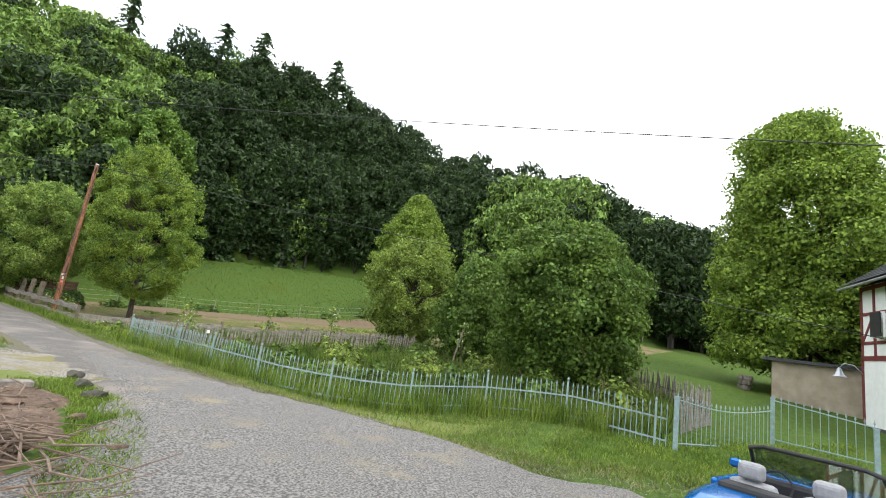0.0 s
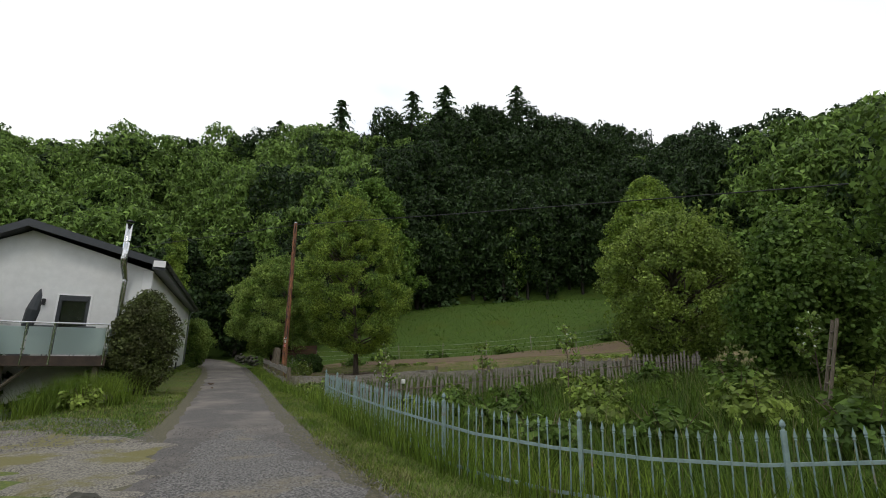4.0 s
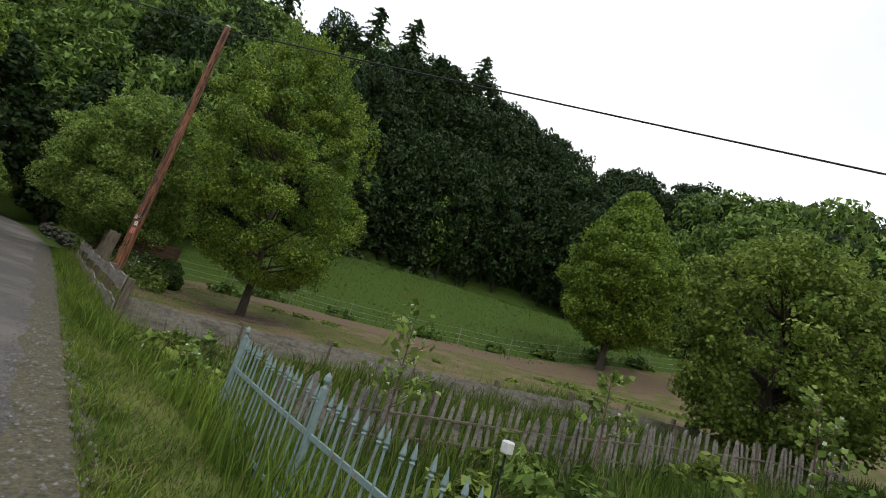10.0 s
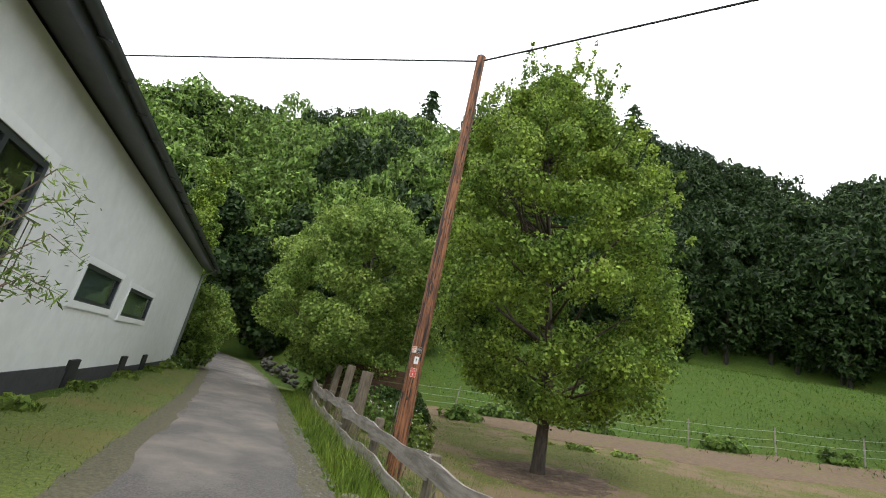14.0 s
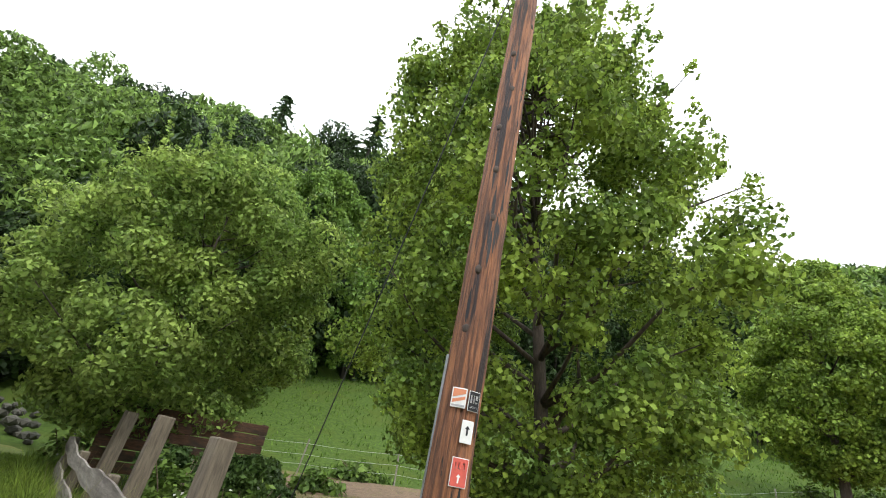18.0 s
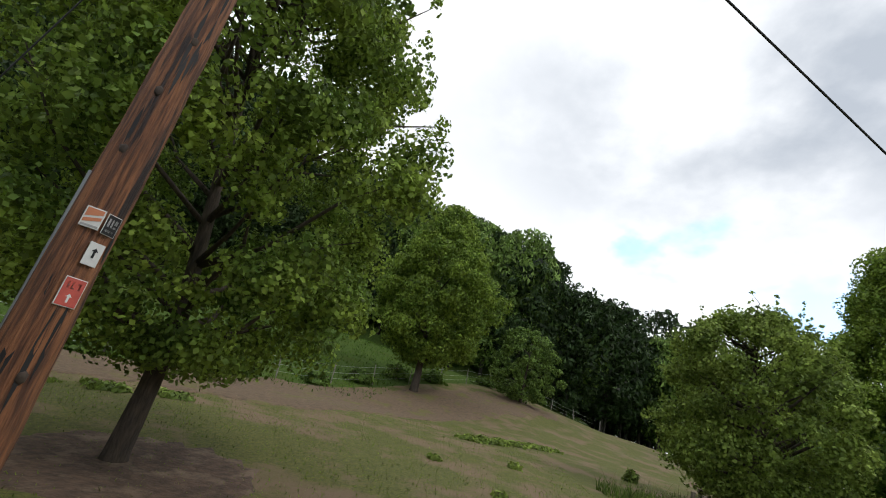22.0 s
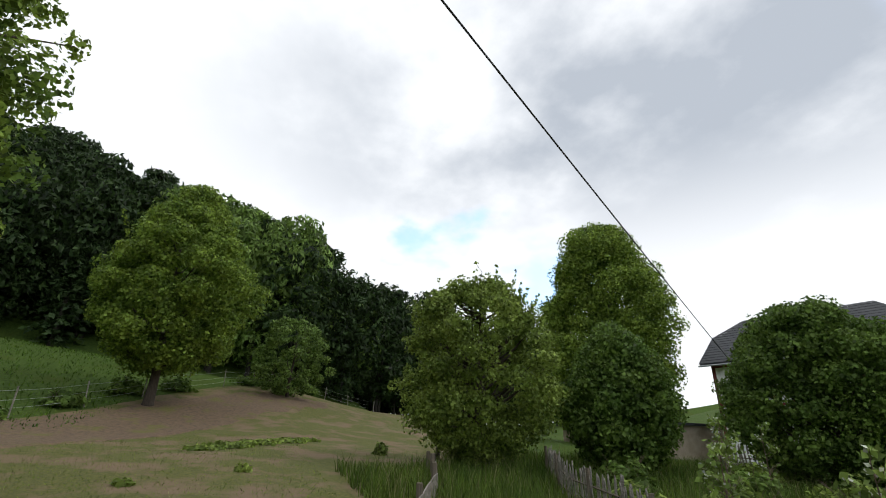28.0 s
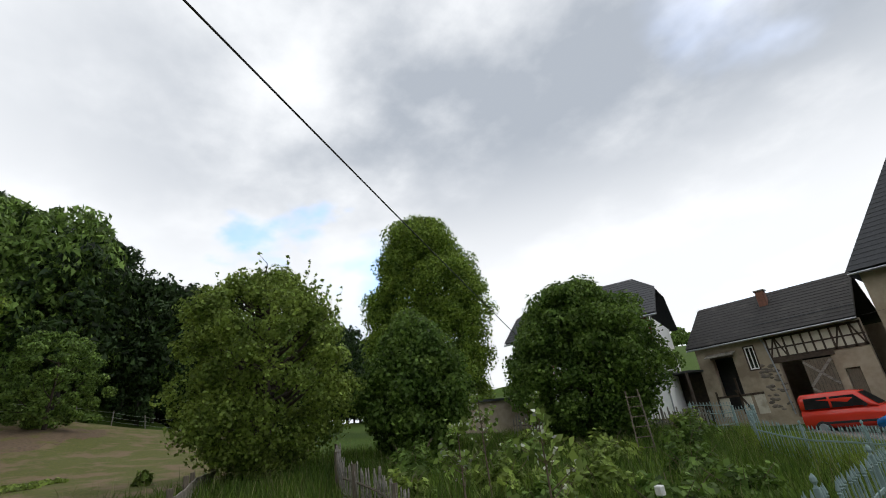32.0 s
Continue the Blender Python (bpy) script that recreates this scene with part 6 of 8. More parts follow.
    # Black panels added behind the openings, standing in for the barn's inner shade.
    part("inner_dark", box(bmesh.new(), 6.7, 8.6, Y - 1.4, Y - 1.3, 0.5, 4.7), "black", t)
    part("inner_dark", box(bmesh.new(), 0.2, 4.4, Y - 6.0, Y - 5.9, 0.0, 4.6), "black", t)
    window_unit(t, "barn_window", (6.0, Y, 3.35), (-1, 0, 0), (0, 0, 1), 0.55, 1.5, 0.06, 0.09, sash=2, frame_mat="trim_white", surround_mat="wood_dark")
    for x in (5.75, 8.0, 6.6):
        part("white_panel", softbox(x - 0.02, x + 0.62, Y, Y + 0.03, 0.5, 1.75, 0.005), "barn_white", t)
    for p, q in (((6.6, 0.5), (7.4, 2.2)), ((7.2, 0.6), (7.2, 3.0)), ((8.7, 0.5), (8.7, 2.2)), ((5.7, 1.8), (8.7, 1.8))):
        d = Vector((q[0] - p[0], 0, q[1] - p[1]))
        mm = Matrix.Translation((p[0], Y + 0.035, p[1])) @ Matrix.Rotation(-math.atan2(d.z, d.x), 4, "Y")
        part("timber", box(bmesh.new(), 0, d.length, 0, 0.03, -0.07, 0.07, mm), "wood_dark", t)
    rng = np.random.RandomState(3)
    for i in range(46):
        x, z = rng.uniform(4.3, 5.5), rng.uniform(0.4, 3.6)
        s = rng.uniform(0.12, 0.26)
        bm = bmesh.new()
        bmesh.ops.create_icosphere(bm, subdivisions=1, radius=1)
        bmesh.ops.transform(bm, matrix=Matrix.Translation((x, Y - 0.01, z)) @ pose(0, 0, 0, 0, rng.uniform(-20, 20), 0) @ Matrix.Diagonal((s, 0.06, s * 0.55, 1)), verts=bm.verts)
        part("stone", bm, "stone", t)
    t.location, t.scale = (7.91, Y - 3.4, 0.13), (0.87, 0.87, 0.87)
    # tall building at the corner
    c = thing("tall_barn", (-6, Y - 4, g), "tall plastered farm building with a steep slate roof", "barn")
    part("front_wall", box(bmesh.new(), -12.0, -0.6, Y + 0.1, Y + 0.5, -0.5, 6.9), "barn_plaster", c)
    part("side_wall", box(bmesh.new(), -1.0, -0.6, Y - 8, Y + 0.1, -0.5, 6.9), "barn_plaster", c)
    bm = bmesh.new()
    c8 = [(-0.2, Y + 0.95, 6.75), (-12.2, Y + 0.95, 6.75), (-12.2, Y - 8.2, 6.75), (-0.2, Y - 8.2, 6.75), (-3.6, Y - 3.6, 13.4), (-12.2, Y - 3.6, 13.4)]
    vs = [bm.verts.new(p) for p in c8]
    for f in ((0, 1, 5, 4), (2, 3, 4, 5), (3, 0, 4)):
        bm.faces.new([vs[i] for i in f])
    bmesh.ops.solidify(bm, geom=bm.faces[:], thickness=0.15)
    bmesh.ops.recalc_face_normals(bm, faces=bm.faces)
    part("roof", bm, "roof_dark", c, "steep hipped slate roof")
    roof_courses(c, (-0.15, Y + 1.0, 6.93), (-12.2, Y + 1.0, 6.93), (-3.6, Y - 3.55, 13.6), (-12.2, Y - 3.55, 13.6), 24, 40)
    part("gutter", tube(bmesh.new(), [(-0.2, Y + 1.0, 6.78), (-12, Y + 1.0, 6.78)], 0.06, 8), "zinc", c)
    c.location = (-2.7, Y - 4, g)
    # open shed with firewood
    s = thing("wood_shed", (10.6, -36.5, 0.4), "low open shed beside the barn", "shed")
    part("roof", box(bmesh.new(), 9.4, 12.2, -38.5, -35.2, 3.3, 3.42), "roof_dark", s)
    for x in (9.5, 12.0):
        part("post", softbox(x, x + 0.14, -35.4, -35.26, -0.2, 3.3, 0.01), "wood_dark", s)
    part("back", box(bmesh.new(), 9.4, 12.2, -38.5, -38.4, -0.2, 3.3), "wood_dark", s)
    s.location = (13.2, -36.5, 0.4)
    f = thing("firewood_stack", (13.2, -36.0, 0.3), "stacked split firewood under the shed roof", "firewood")
    bm = bmesh.new()
    tube(bm, [(0, 0, 0), (0, 0.45, 0)], 0.075, 7)
    log = proto("log", bm, "wood_post")
    for i in range(9):
        for j in range(7):
            share("log", log, f, Matrix.Translation((-1.0 + i * 0.155 + 0.07 * (j % 2), rng.uniform(-0.05, 0.05), 0.08 + j * 0.135)) @ pose(0, 0, 0, 0, rng.uniform(0, 360), 0))


def timber_house():
    # facade from a (near the tall tree) to b (towards the barn)
    a, b = Vector((20.9, -30.0, 0)), Vector((12.3, -32.9, 0))
    u = (b - a).normalized()
    n = Vector((-u.y, u.x, 0))
    if n.y < 0:
        n = -n
    L, D, E, R = (b - a).length, 8.6, 6.85, 10.2
    z = 0.6
    m = Matrix.Translation((a.x, a.y, 0)) @ Matrix((u, -n, Vector((0, 0, 1)))).transposed().to_4x4()
    t = thing("half_timbered_house", (a.x, a.y, z), "white half-timbered house with oxide-red beams and a grey slate roof", "house")

    def put(name, bm, mat, label="", parent=None, smooth=False):
        bmesh.ops.transform(bm, matrix=m, verts=bm.verts)
        bmesh.ops.recalc_face_normals(bm, faces=bm.faces)
        return part(name, bm, mat, parent or t, label, smooth)
    put("lower_wall", box(bmesh.new(), 0, L, 0, D, -0.8, 3.6), "render_white", "white rendered ground floor")
    put("upper_wall", box(bmesh.new(), 0.0, L, 0.0, D, 3.62, E), "render_white")
    bm = bmesh.new()
    prism(bm, [(0.0, E), (D, E), (D * 0.66, 8.9), (D * 0.34, 8.9)], 0.02, 0.28, "x")
    put("gable", bm, "wood_dark", "dark boarded gable")
    for i in range(22):
        put("cladding_board", box(bmesh.new(), -0.045, -0.015, 0.02 + i * D / 22, (i + 0.94) * D / 22, 2.9, E), "wood_dark", "dark stained gable cladding")
    # roof with clipped hips
    e0, ov, hh = -0.55, 0.55, 0.62
    bm = bmesh.new()
    P = {}
    half = D / 2
    zr, ze = R, E - 0.1
    zh = ze + (zr - ze) * hh
    yh = e0 + (half - e0) * hh
    for k, v in {"a": (-ov, e0, ze), "b": (L + ov, e0, ze), "c": (L + ov, yh, zh), "d": (L - 1.0, half, zr), "e": (1.0, half, zr), "f": (-ov, yh, zh),
                 "A": (-ov, D - e0, ze), "B": (L + ov, D - e0, ze), "C": (L + ov, D - yh, zh), "F": (-ov, D - yh, zh)}.items():
        P[k] = bm.verts.new(v)
    for f in ("abcdef", "BAFedC", "cCd", "Ffe"):
        bm.faces.new([P[k] for k in f])
    top = bmesh.ops.solidify(bm, geom=bm.faces[:], thickness=0.12)
    put("roof", bm, "roof_dark", "grey slate roof with clipped hips")
    q = [m @ Vector(v) for v in ((-ov, e0 - 0.03, ze + 0.14), (L + ov, e0 - 0.03, ze + 0.14), (-ov, yh, zh + 0.14), (L + ov, yh, zh + 0.14))]
    roof_courses(t, q[0], q[1], q[2], q[3], 10, 36)
    q = [m @ Vector(v) for v in ((-ov, yh, zh + 0.14), (L + ov, yh, zh + 0.14), (1.0, half, zr + 0.14), (L - 1.0, half, zr + 0.14))]
    roof_courses(t, q[0], q[1], q[2], q[3], 6, 32)
    c = put("chimney", softbox(L * 0.31, L * 0.31 + 0.6, half - 0.3, half + 0.3, R - 0.4, R + 0.75, 0.02), "plinth", "grey chimney")
    put("gutter", tube(bmesh.new(), [(-ov, e0 - 0.06, ze), (L + ov, e0 - 0.06, ze)], 0.06, 8), "zinc")
    put("downpipe", tube(bmesh.new(), [(L + 0.2, e0, ze - 0.05), (L + 0.02, -0.06, ze - 0.6), (L - 0.05, -0.06, 0.4)], 0.045, 8), "zinc")
    # timber frame of the upper floor
    bars = [((0, 3.7), (L, 3.7), 0.2), ((0, 4.35), (L, 4.35), 0.13), ((0, 5.6), (L, 5.6), 0.13), ((0, E - 0.12), (L, E - 0.12), 0.18)]
    k = 9
    for i in range(k + 1):
        x = 0.09 + i * (L - 0.18) / k
        bars.append(((x, 3.6), (x, E), 0.17))
    w = (L - 0.18) / k
    for i in (0, 2, 5, 8):
        x = 0.09 + i * w
        bars.append(((x, 4.35), (x + w, 5.6), 0.13))
    for p, q2, wd in bars:
        d = Vector((q2[0] - p[0], 0, q2[1] - p[1]))
        mm = Matrix.Translation((p[0], -0.012, p[1])) @ Matrix.Rotation(-math.atan2(d.z, d.x), 4, "Y")
        put("timber", box(bmesh.new(), 0, d.length, -0.014, 0.02, -wd / 2, wd / 2, mm), "red_timber", "oxide-red painted beam")
    put("corner_post", softbox(-0.02, 0.16, -0.03, 0.1, -0.2, 3.62, 0.01), "red_timber")
    put("plinth", box(bmesh.new(), -0.03, L + 0.03, -0.04, 0.0, -0.8, 0.9), "plinth")
    un, nn = u, n
    for i in (1, 4, 7):
        o = m @ Vector((0.2 + (i + 1) * w, -0.17, 4.5))
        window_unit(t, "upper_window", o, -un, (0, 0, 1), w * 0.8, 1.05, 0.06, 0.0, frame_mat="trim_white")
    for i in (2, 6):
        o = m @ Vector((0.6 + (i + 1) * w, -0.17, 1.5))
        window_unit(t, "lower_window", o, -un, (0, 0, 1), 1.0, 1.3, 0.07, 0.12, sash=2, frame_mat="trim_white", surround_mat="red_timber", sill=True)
    # bell-shaped lamp on a swan neck at the corner
    lt = thing("yard_lamp", tuple(m @ Vector((0.1, -0.05, 2.6))), "grey bell-shaped yard lamp on a swan-neck arm", "lamp")

    def putl(name, bm, mat, smooth=True):
        bmesh.ops.transform(bm, matrix=m, verts=bm.verts)
        return part(name, bm, mat, lt, smooth=smooth)
    putl("arm", tube(bmesh.new(), [(0.1, 0.0, 3.0), (0.02, -0.3, 3.35), (-0.1, -0.6, 3.4), (-0.2, -0.75, 3.2)], 0.022, 8), "zinc")
    putl("shade", tube(bmesh.new(), [(-0.2, -0.75, 3.2), (-0.2, -0.75, 3.1), (-0.2, -0.75, 2.92), (-0.2, -0.75, 2.8)], [0.05, 0.09, 0.15, 0.27], 18, False), "zinc")
    # low annexe and open store behind the tall tree
    x = thing("garden_annexe", (26, -24, landz(26, -24)), "low stained plaster outbuilding with a dark door behind trees", "outbuilding")
    zz = landz(26, -24)
    part("wall", box(bmesh.new(), 23.5, 33, -27.0, -26.7, zz - 1, zz + 1.5), "barn_plaster", x)
    part("wall", box(bmesh.new(), 23.5, 23.8, -33, -27.0, zz - 1, zz + 1.5), "barn_plaster", x)
    part("roof", box(bmesh.new(), 23.2, 33.3, -33, -26.3, zz + 1.5, zz + 1.65), "roof_dark", x)
    part("door", softbox(25.5, 26.5, -26.69, -26.64, zz - 0.2, zz + 1.45, 0.01), "red_timber", x)
    part("window", softbox(28, 28.9, -26.69, -26.65, zz + 0.7, zz + 1.3, 0.01), "frame_dark", x)
    st = thing("tarred_stack", (24.5, -25.5, landz(24.5, -25.5)), "stack of grey stones and boards by the outbuilding", "stone stack")
    rng = np.random.RandomState(8)
    for i in range(16):
        px, py = 24 + rng.uniform(0, 2.2), -25.8 + rng.uniform(0, 0.5)
        s = rng.uniform(0.18, 0.32)
        pz = landz(24.5, -25.5) + (i // 6) * 0.28
        part("stone", softbox(px, px + s * 1.5, py, py + s, pz, pz + 0.26, 0.03), "stone", st)


def rounded_body(sections, m=None):
    """A skin through cross-sections: (x, half width, z low, z high, tuck) each with 10 points."""
    bm = bmesh.new()
    rings = []
    for x, w, lo, hi, tuck in sections:
        h = hi - lo
        prof = [(-w * 0.86, lo), (-w, lo + h * 0.22), (-w, lo + h * 0.60), (-w * tuck, hi - h * 0.10), (-w * tuck * 0.82, hi), (w * tuck * 0.82, hi), (w * tuck, hi - h * 0.10), (w, lo + h * 0.60), (w, lo + h * 0.22), (w * 0.86, lo)]
        rings.append([bm.verts.new((x, y, z)) for y, z in prof])
    for r, s in zip(rings, rings[1:]):
        for k in range(10):
            bm.faces.new((r[k], r[(k + 1) % 10], s[(k + 1) % 10], s[k]))
    bm.faces.new(rings[0][::-1])
    bm.faces.new(rings[-1])
    bmesh.ops.recalc_face_normals(bm, faces=bm.faces)
    return bm


def wheel(parent, x, y, z, r=0.3, w=0.19):
    bm = tube(bmesh.new(), [(x, y - w / 2, z), (x, y - w / 2 + 0.02, z), (x, y + w / 2 - 0.02, z), (x, y + w / 2, z)], [r * 0.9, r, r, r * 0.9], 24)
    ty = part("tyre", bm, "rubber", parent, smooth=True)
    s = 1 if y > 0 else -1
    part("rim", tube(bmesh.new(), [(x, y + s * (w / 2 - 0.01), z), (x, y + s * (w / 2 + 0.012), z)], [r * 0.62, r * 0.56], 20), "zinc", ty)


def red_van():
    t = thing("red_van", (0, 0, 0), "bright red high-roofed compact van parked before the barn", "car")
    # x forward
    part("body", rounded_body([(-2.0, 0.78, 0.35, 0.95, 0.98), (-1.96, 0.84, 0.28, 1.12, 0.98), (0.6, 0.86, 0.26, 1.12, 0.98), (1.2, 0.84, 0.26, 1.08, 0.95), (1.75, 0.80, 0.28, 0.92, 0.92), (1.98, 0.70, 0.34, 0.72, 0.9)]), "red_paint", t, smooth=True)
    part("cabin", rounded_body([(-1.97, 0.78, 1.10, 1.72, 0.92), (-1.85, 0.82, 1.10, 1.84, 0.90), (0.0, 0.83, 1.10, 1.86, 0.88), (0.42, 0.82, 1.10, 1.80, 0.86), (1.05, 0.80, 1.08, 1.16, 0.9)]), "red_paint", t, smooth=True)
    for s in (-1, 1):
        y = s * 0.815
        for x0, x1, x2, x3 in ((-1.75, -0.72, -0.72, -1.70), (-0.62, 0.75, 0.32, -0.62)):
            bm = bmesh.new()
            vs = [bm.verts.new((x, y + s * 0.022 * (1 if z < 1.3 else 0.2), z)) for x, z in ((x0, 1.16), (x1, 1.16), (x2, 1.66), (x3, 1.66))]
            bm.faces.new(vs if s < 0 else vs[::-1])
            bmesh.ops.solidify(bm, geom=bm.faces[:], thickness=0.012)
            part("side_window", bm, "black", t, "dark tinted window")
        part("mirror", softbox(0.55, 0.68, y + s * 0.03 - 0.06, y + s * 0.03 + 0.1 * s + 0.06, 1.12, 1.30, 0.02), "black", t)
        part("headlight", softbox(1.68, 1.93, s * 0.62 - 0.12, s * 0.62 + 0.12, 0.72, 0.90, 0.04), "glass", t)
        part("sill_trim", softbox(-1.1, 1.1, y + s * 0.03 - 0.02, y + s * 0.03 + 0.02, 0.45, 0.56, 0.01), "black", t)
        for x in (-1.25, 1.28):
            wheel(t, x, s * 0.76, 0.31, 0.31)
    bm = bmesh.new()
    vs = [bm.verts.new(p) for p in ((1.06, -0.68, 1.17), (1.06, 0.68, 1.17), (0.48, 0.62, 1.74), (0.48, -0.62, 1.74))]
    bm.faces.new(vs)
    bmesh.ops.solidify(bm, geom=bm.faces[:], thickness=-0.02)
    part("windscreen", bm, "black", t, "dark windscreen")
    part("front_bumper", softbox(1.78, 2.02, -0.74, 0.74, 0.30, 0.52, 0.05), "black", t)
    part("rear_window", softbox(-2.0, -1.955, -0.62, 0.62, 1.2, 1.62, 0.01), "black", t)
    t.matrix_world = Matrix.Translation((4.7, -34.8, landz(4.7, -34.8) + 0.03)) @ Matrix.Rotation(radians(178), 4, "Z")


def blue_convertible():
    t = thing("blue_convertible", (0, 0, 0), "metallic blue open two-seat convertible on the gravel", "car")
    part("rear_body", rounded_body([(-1.95, 0.55, 0.40, 0.62, 0.9), (-1.88, 0.70, 0.30, 0.74, 0.92), (-1.4, 0.80, 0.24, 0.82, 0.93), (-0.85, 0.83, 0.22, 0.86, 0.95), (-0.62, 0.83, 0.22, 0.86, 0.95)]), "blue_paint", t, smooth=True)
    part("front_body", rounded_body([(0.48, 0.83, 0.22, 0.88, 0.95), (0.8, 0.83, 0.22, 0.88, 0.92), (1.4, 0.80, 0.24, 0.78, 0.9), (1.85, 0.68, 0.30, 0.62, 0.9), (1.97, 0.50, 0.38, 0.52, 0.9)]), "blue_paint", t, smooth=True)
    for s in (-1, 1):
        part("door", softbox(-0.62, 0.5, s * 0.79 - 0.04, s * 0.79 + 0.04, 0.22, 0.86, 0.03, None, 2), "blue_paint", t)
        seat = part("seat", softbox(-0.55, -0.05, s * 0.36 - 0.24, s * 0.36 + 0.24, 0.30, 0.46, 0.05, None, 2), "seat_grey", t)
        part("backrest", softbox(-0.72, -0.50, s * 0.36 - 0.24, s * 0.36 + 0.24, 0.42, 0.95, 0.06, None, 2), "seat_grey", seat)
        part("headrest", softbox(-0.74, -0.58, s * 0.36 - 0.14, s * 0.36 + 0.14, 0.96, 1.16, 0.06, None, 3), "seat_grey", seat)
        for yy in (-0.06, 0.06):
            part("headrest_stem", tube(bmesh.new(), [(-0.66, s * 0.36 + yy, 0.9), (-0.66, s * 0.36 + yy, 1.0)], 0.008, 6), "steel", seat)
        for k, x in enumerate((-1.2, 1.2)):
            wheel(t, x, s * 0.74, 0.29, 0.29)
        for yy, zz in ((0.60, 0.66), (0.46, 0.65)):
            lamp = part("tail_lamp", softbox(-1.935, -1.86, s * yy - 0.055, s * yy + 0.055, zz - 0.05, zz + 0.05, 0.03, None, 2), "sign_red", t)
        part("mirror", softbox(0.36, 0.46, s * 0.90 - 0.08, s * 0.90 + 0.08, 0.90, 1.02, 0.03), "blue_paint", t)
    part("floor_pan", softbox(-0.62, 0.5, -0.76, 0.76, 0.2, 0.3, 0.01), "black", t)
    part("dashboard", softbox(0.32, 0.55, -0.74, 0.74, 0.62, 0.88, 0.04), "black", t)
    st = part("steering_wheel", tube(bmesh.new(), [(0.18 + 0.06 * math.cos(a), 0.36 + 0.18 * math.sin(a), 0.84 + 0.17 * math.cos(a)) for a in [i * math.pi / 8 for i in range(17)]], 0.014, 6), "black", t)
    part("windscreen_frame", tube(bmesh.new(), [(0.62, -0.72, 0.86), (0.20, -0.66, 1.24), (0.18, -0.5, 1.28), (0.18, 0.5, 1.28), (0.20, 0.66, 1.24), (0.62, 0.72, 0.86)], 0.028, 8), "black", t, "black windscreen frame")
    bm = bmesh.new()
    vs = [bm.verts.new(p) for p in ((0.60, -0.69, 0.88), (0.60, 0.69, 0.88), (0.20, 0.62, 1.25), (0.20, -0.62, 1.25))]
    bm.faces.new(vs)
    bmesh.ops.solidify(bm, geom=bm.faces[:], thickness=0.006)
    part("windscreen", bm, "glass", t)
    part("folded_roof", softbox(-0.98, -0.72, -0.62, 0.62, 0.80, 0.92, 0.05, None, 2), "black", t)
    part("rear_bumper", softbox(-1.97, -1.88, -0.55, 0.55, 0.34, 0.48, 0.04), "blue_paint", t)
    az = radians(105)
    d = Vector((math.sin(az), math.cos(az), 0))
    c = Vector((0.80, -27.62, 0))
    t.matrix_world = Matrix.Translation((c.x, c.y, landz(c.x, c.y) + 0.05)) @ Matrix.Rotation(math.atan2(d.y, d.x), 4, "Z")


barn()
timber_house()
red_van()
blue_convertible()


# ---- grass, garden and small things ----
def blades(name, label, spots, height, mat, rng, width=0.010, lean=0.35, category="grass"):
    """Bent blades at spots (x, y): each a narrow quad and a tip."""
    spots = np.asarray(spots, float)
    n = len(spots)
    z = land(spots[:, 0], spots[:, 1])
    a = rng.uniform(0, 6.283, n)
    h = height * rng.uniform(0.45, 1.25, n)
    w = width * rng.uniform(0.6, 1.3, n)
    b = rng.uniform(0, 6.283, n)
    l = h * lean * rng.uniform(0.2, 1.3, n)
    base = np.stack([spots[:, 0], spots[:, 1], z], 1)
    side = np.stack([np.cos(a), np.sin(a), np.zeros(n)], 1) * w[:, None]
    bend = np.stack([np.cos(b), np.sin(b), np.zeros(n)], 1)
    mid = base + bend * (l * 0.35)[:, None] + np.stack([np.zeros(n), np.zeros(n), h * 0.6], 1)
    tip = base + bend * l[:, None] + np.stack([np.zeros(n), np.zeros(n), h], 1)
    v = np.stack([base - side, base + side, mid + side * 0.7, tip, mid - side * 0.7], 1)
    k = np.arange(n)[:, None] * 5
    f = np.concatenate([k + np.array([[0, 1, 2]]), k + np.array([[0, 2, 4]]), k + np.array([[4, 2, 3]])])
    ob = raw(name, v.reshape(-1, 3), f, mat)
    return tagged(ob, label, category, kind="stuff")


def scatter(rng, n, y0, y1, left, right, clump=0.0):
    """n random places between edge lines left(y) and right(y), gathered into clumps."""
    y = rng.uniform(y0, y1, n)
    lx = np.interp(y, [p[1] for p in left], [p[0] for p in left])
    rx = np.interp(y, [p[1] for p in right], [p[0] for p in right])
    x = lx + (rx - lx) * rng.uniform(0, 1, n)
    if clump:
        q = np.sin(x * 3.1 + 1.7 * np.sin(y * 2.3)) * np.sin(y * 2.7 + 1.1 * np.sin(x * 1.9)) + 0.35 * np.sin(x * 9 + y * 7)
        keep = rng.uniform(-1, 1, n) * clump < q
        x, y = x[keep], y[keep]
    return np.stack([x, y], 1)


rg = np.random.RandomState(77)
FENCE = [(5.6, -25.2), (5.0, -23.0), (3.9, -20.9), (1.5, -18.6), (0.45, -16.8), (0.15, -14.0), (0.15, -11.0), (0.30, -8.3), (-0.36, -4.6), (-0.42, 4.7), (-0.22, 9.2), (0.1, 12)]
ROADR = [(1.2, -25.2), (-0.2, -22.2), (-0.8, -18.8), (-1.0, -14), (-1.0, -8.7), (-1.02, -3), (-1.02, 3), (-1.0, 10), (-1.2, 14)]
shift = lambda line, d: [(p[0] + d, p[1]) for p in line]
blades("verge_grass", "short green grass of the lane verge", scatter(rg, 120000, -24, 12, ROADR, FENCE, 1.6), 0.10, "blades", rg, 0.005, 0.9)
blades("verge_hay", "pale mown clippings along the verge", scatter(rg, 16000, -24, -6, ROADR, FENCE, 0.9), 0.09, "blades_dry", rg, 0.006, 2.2)
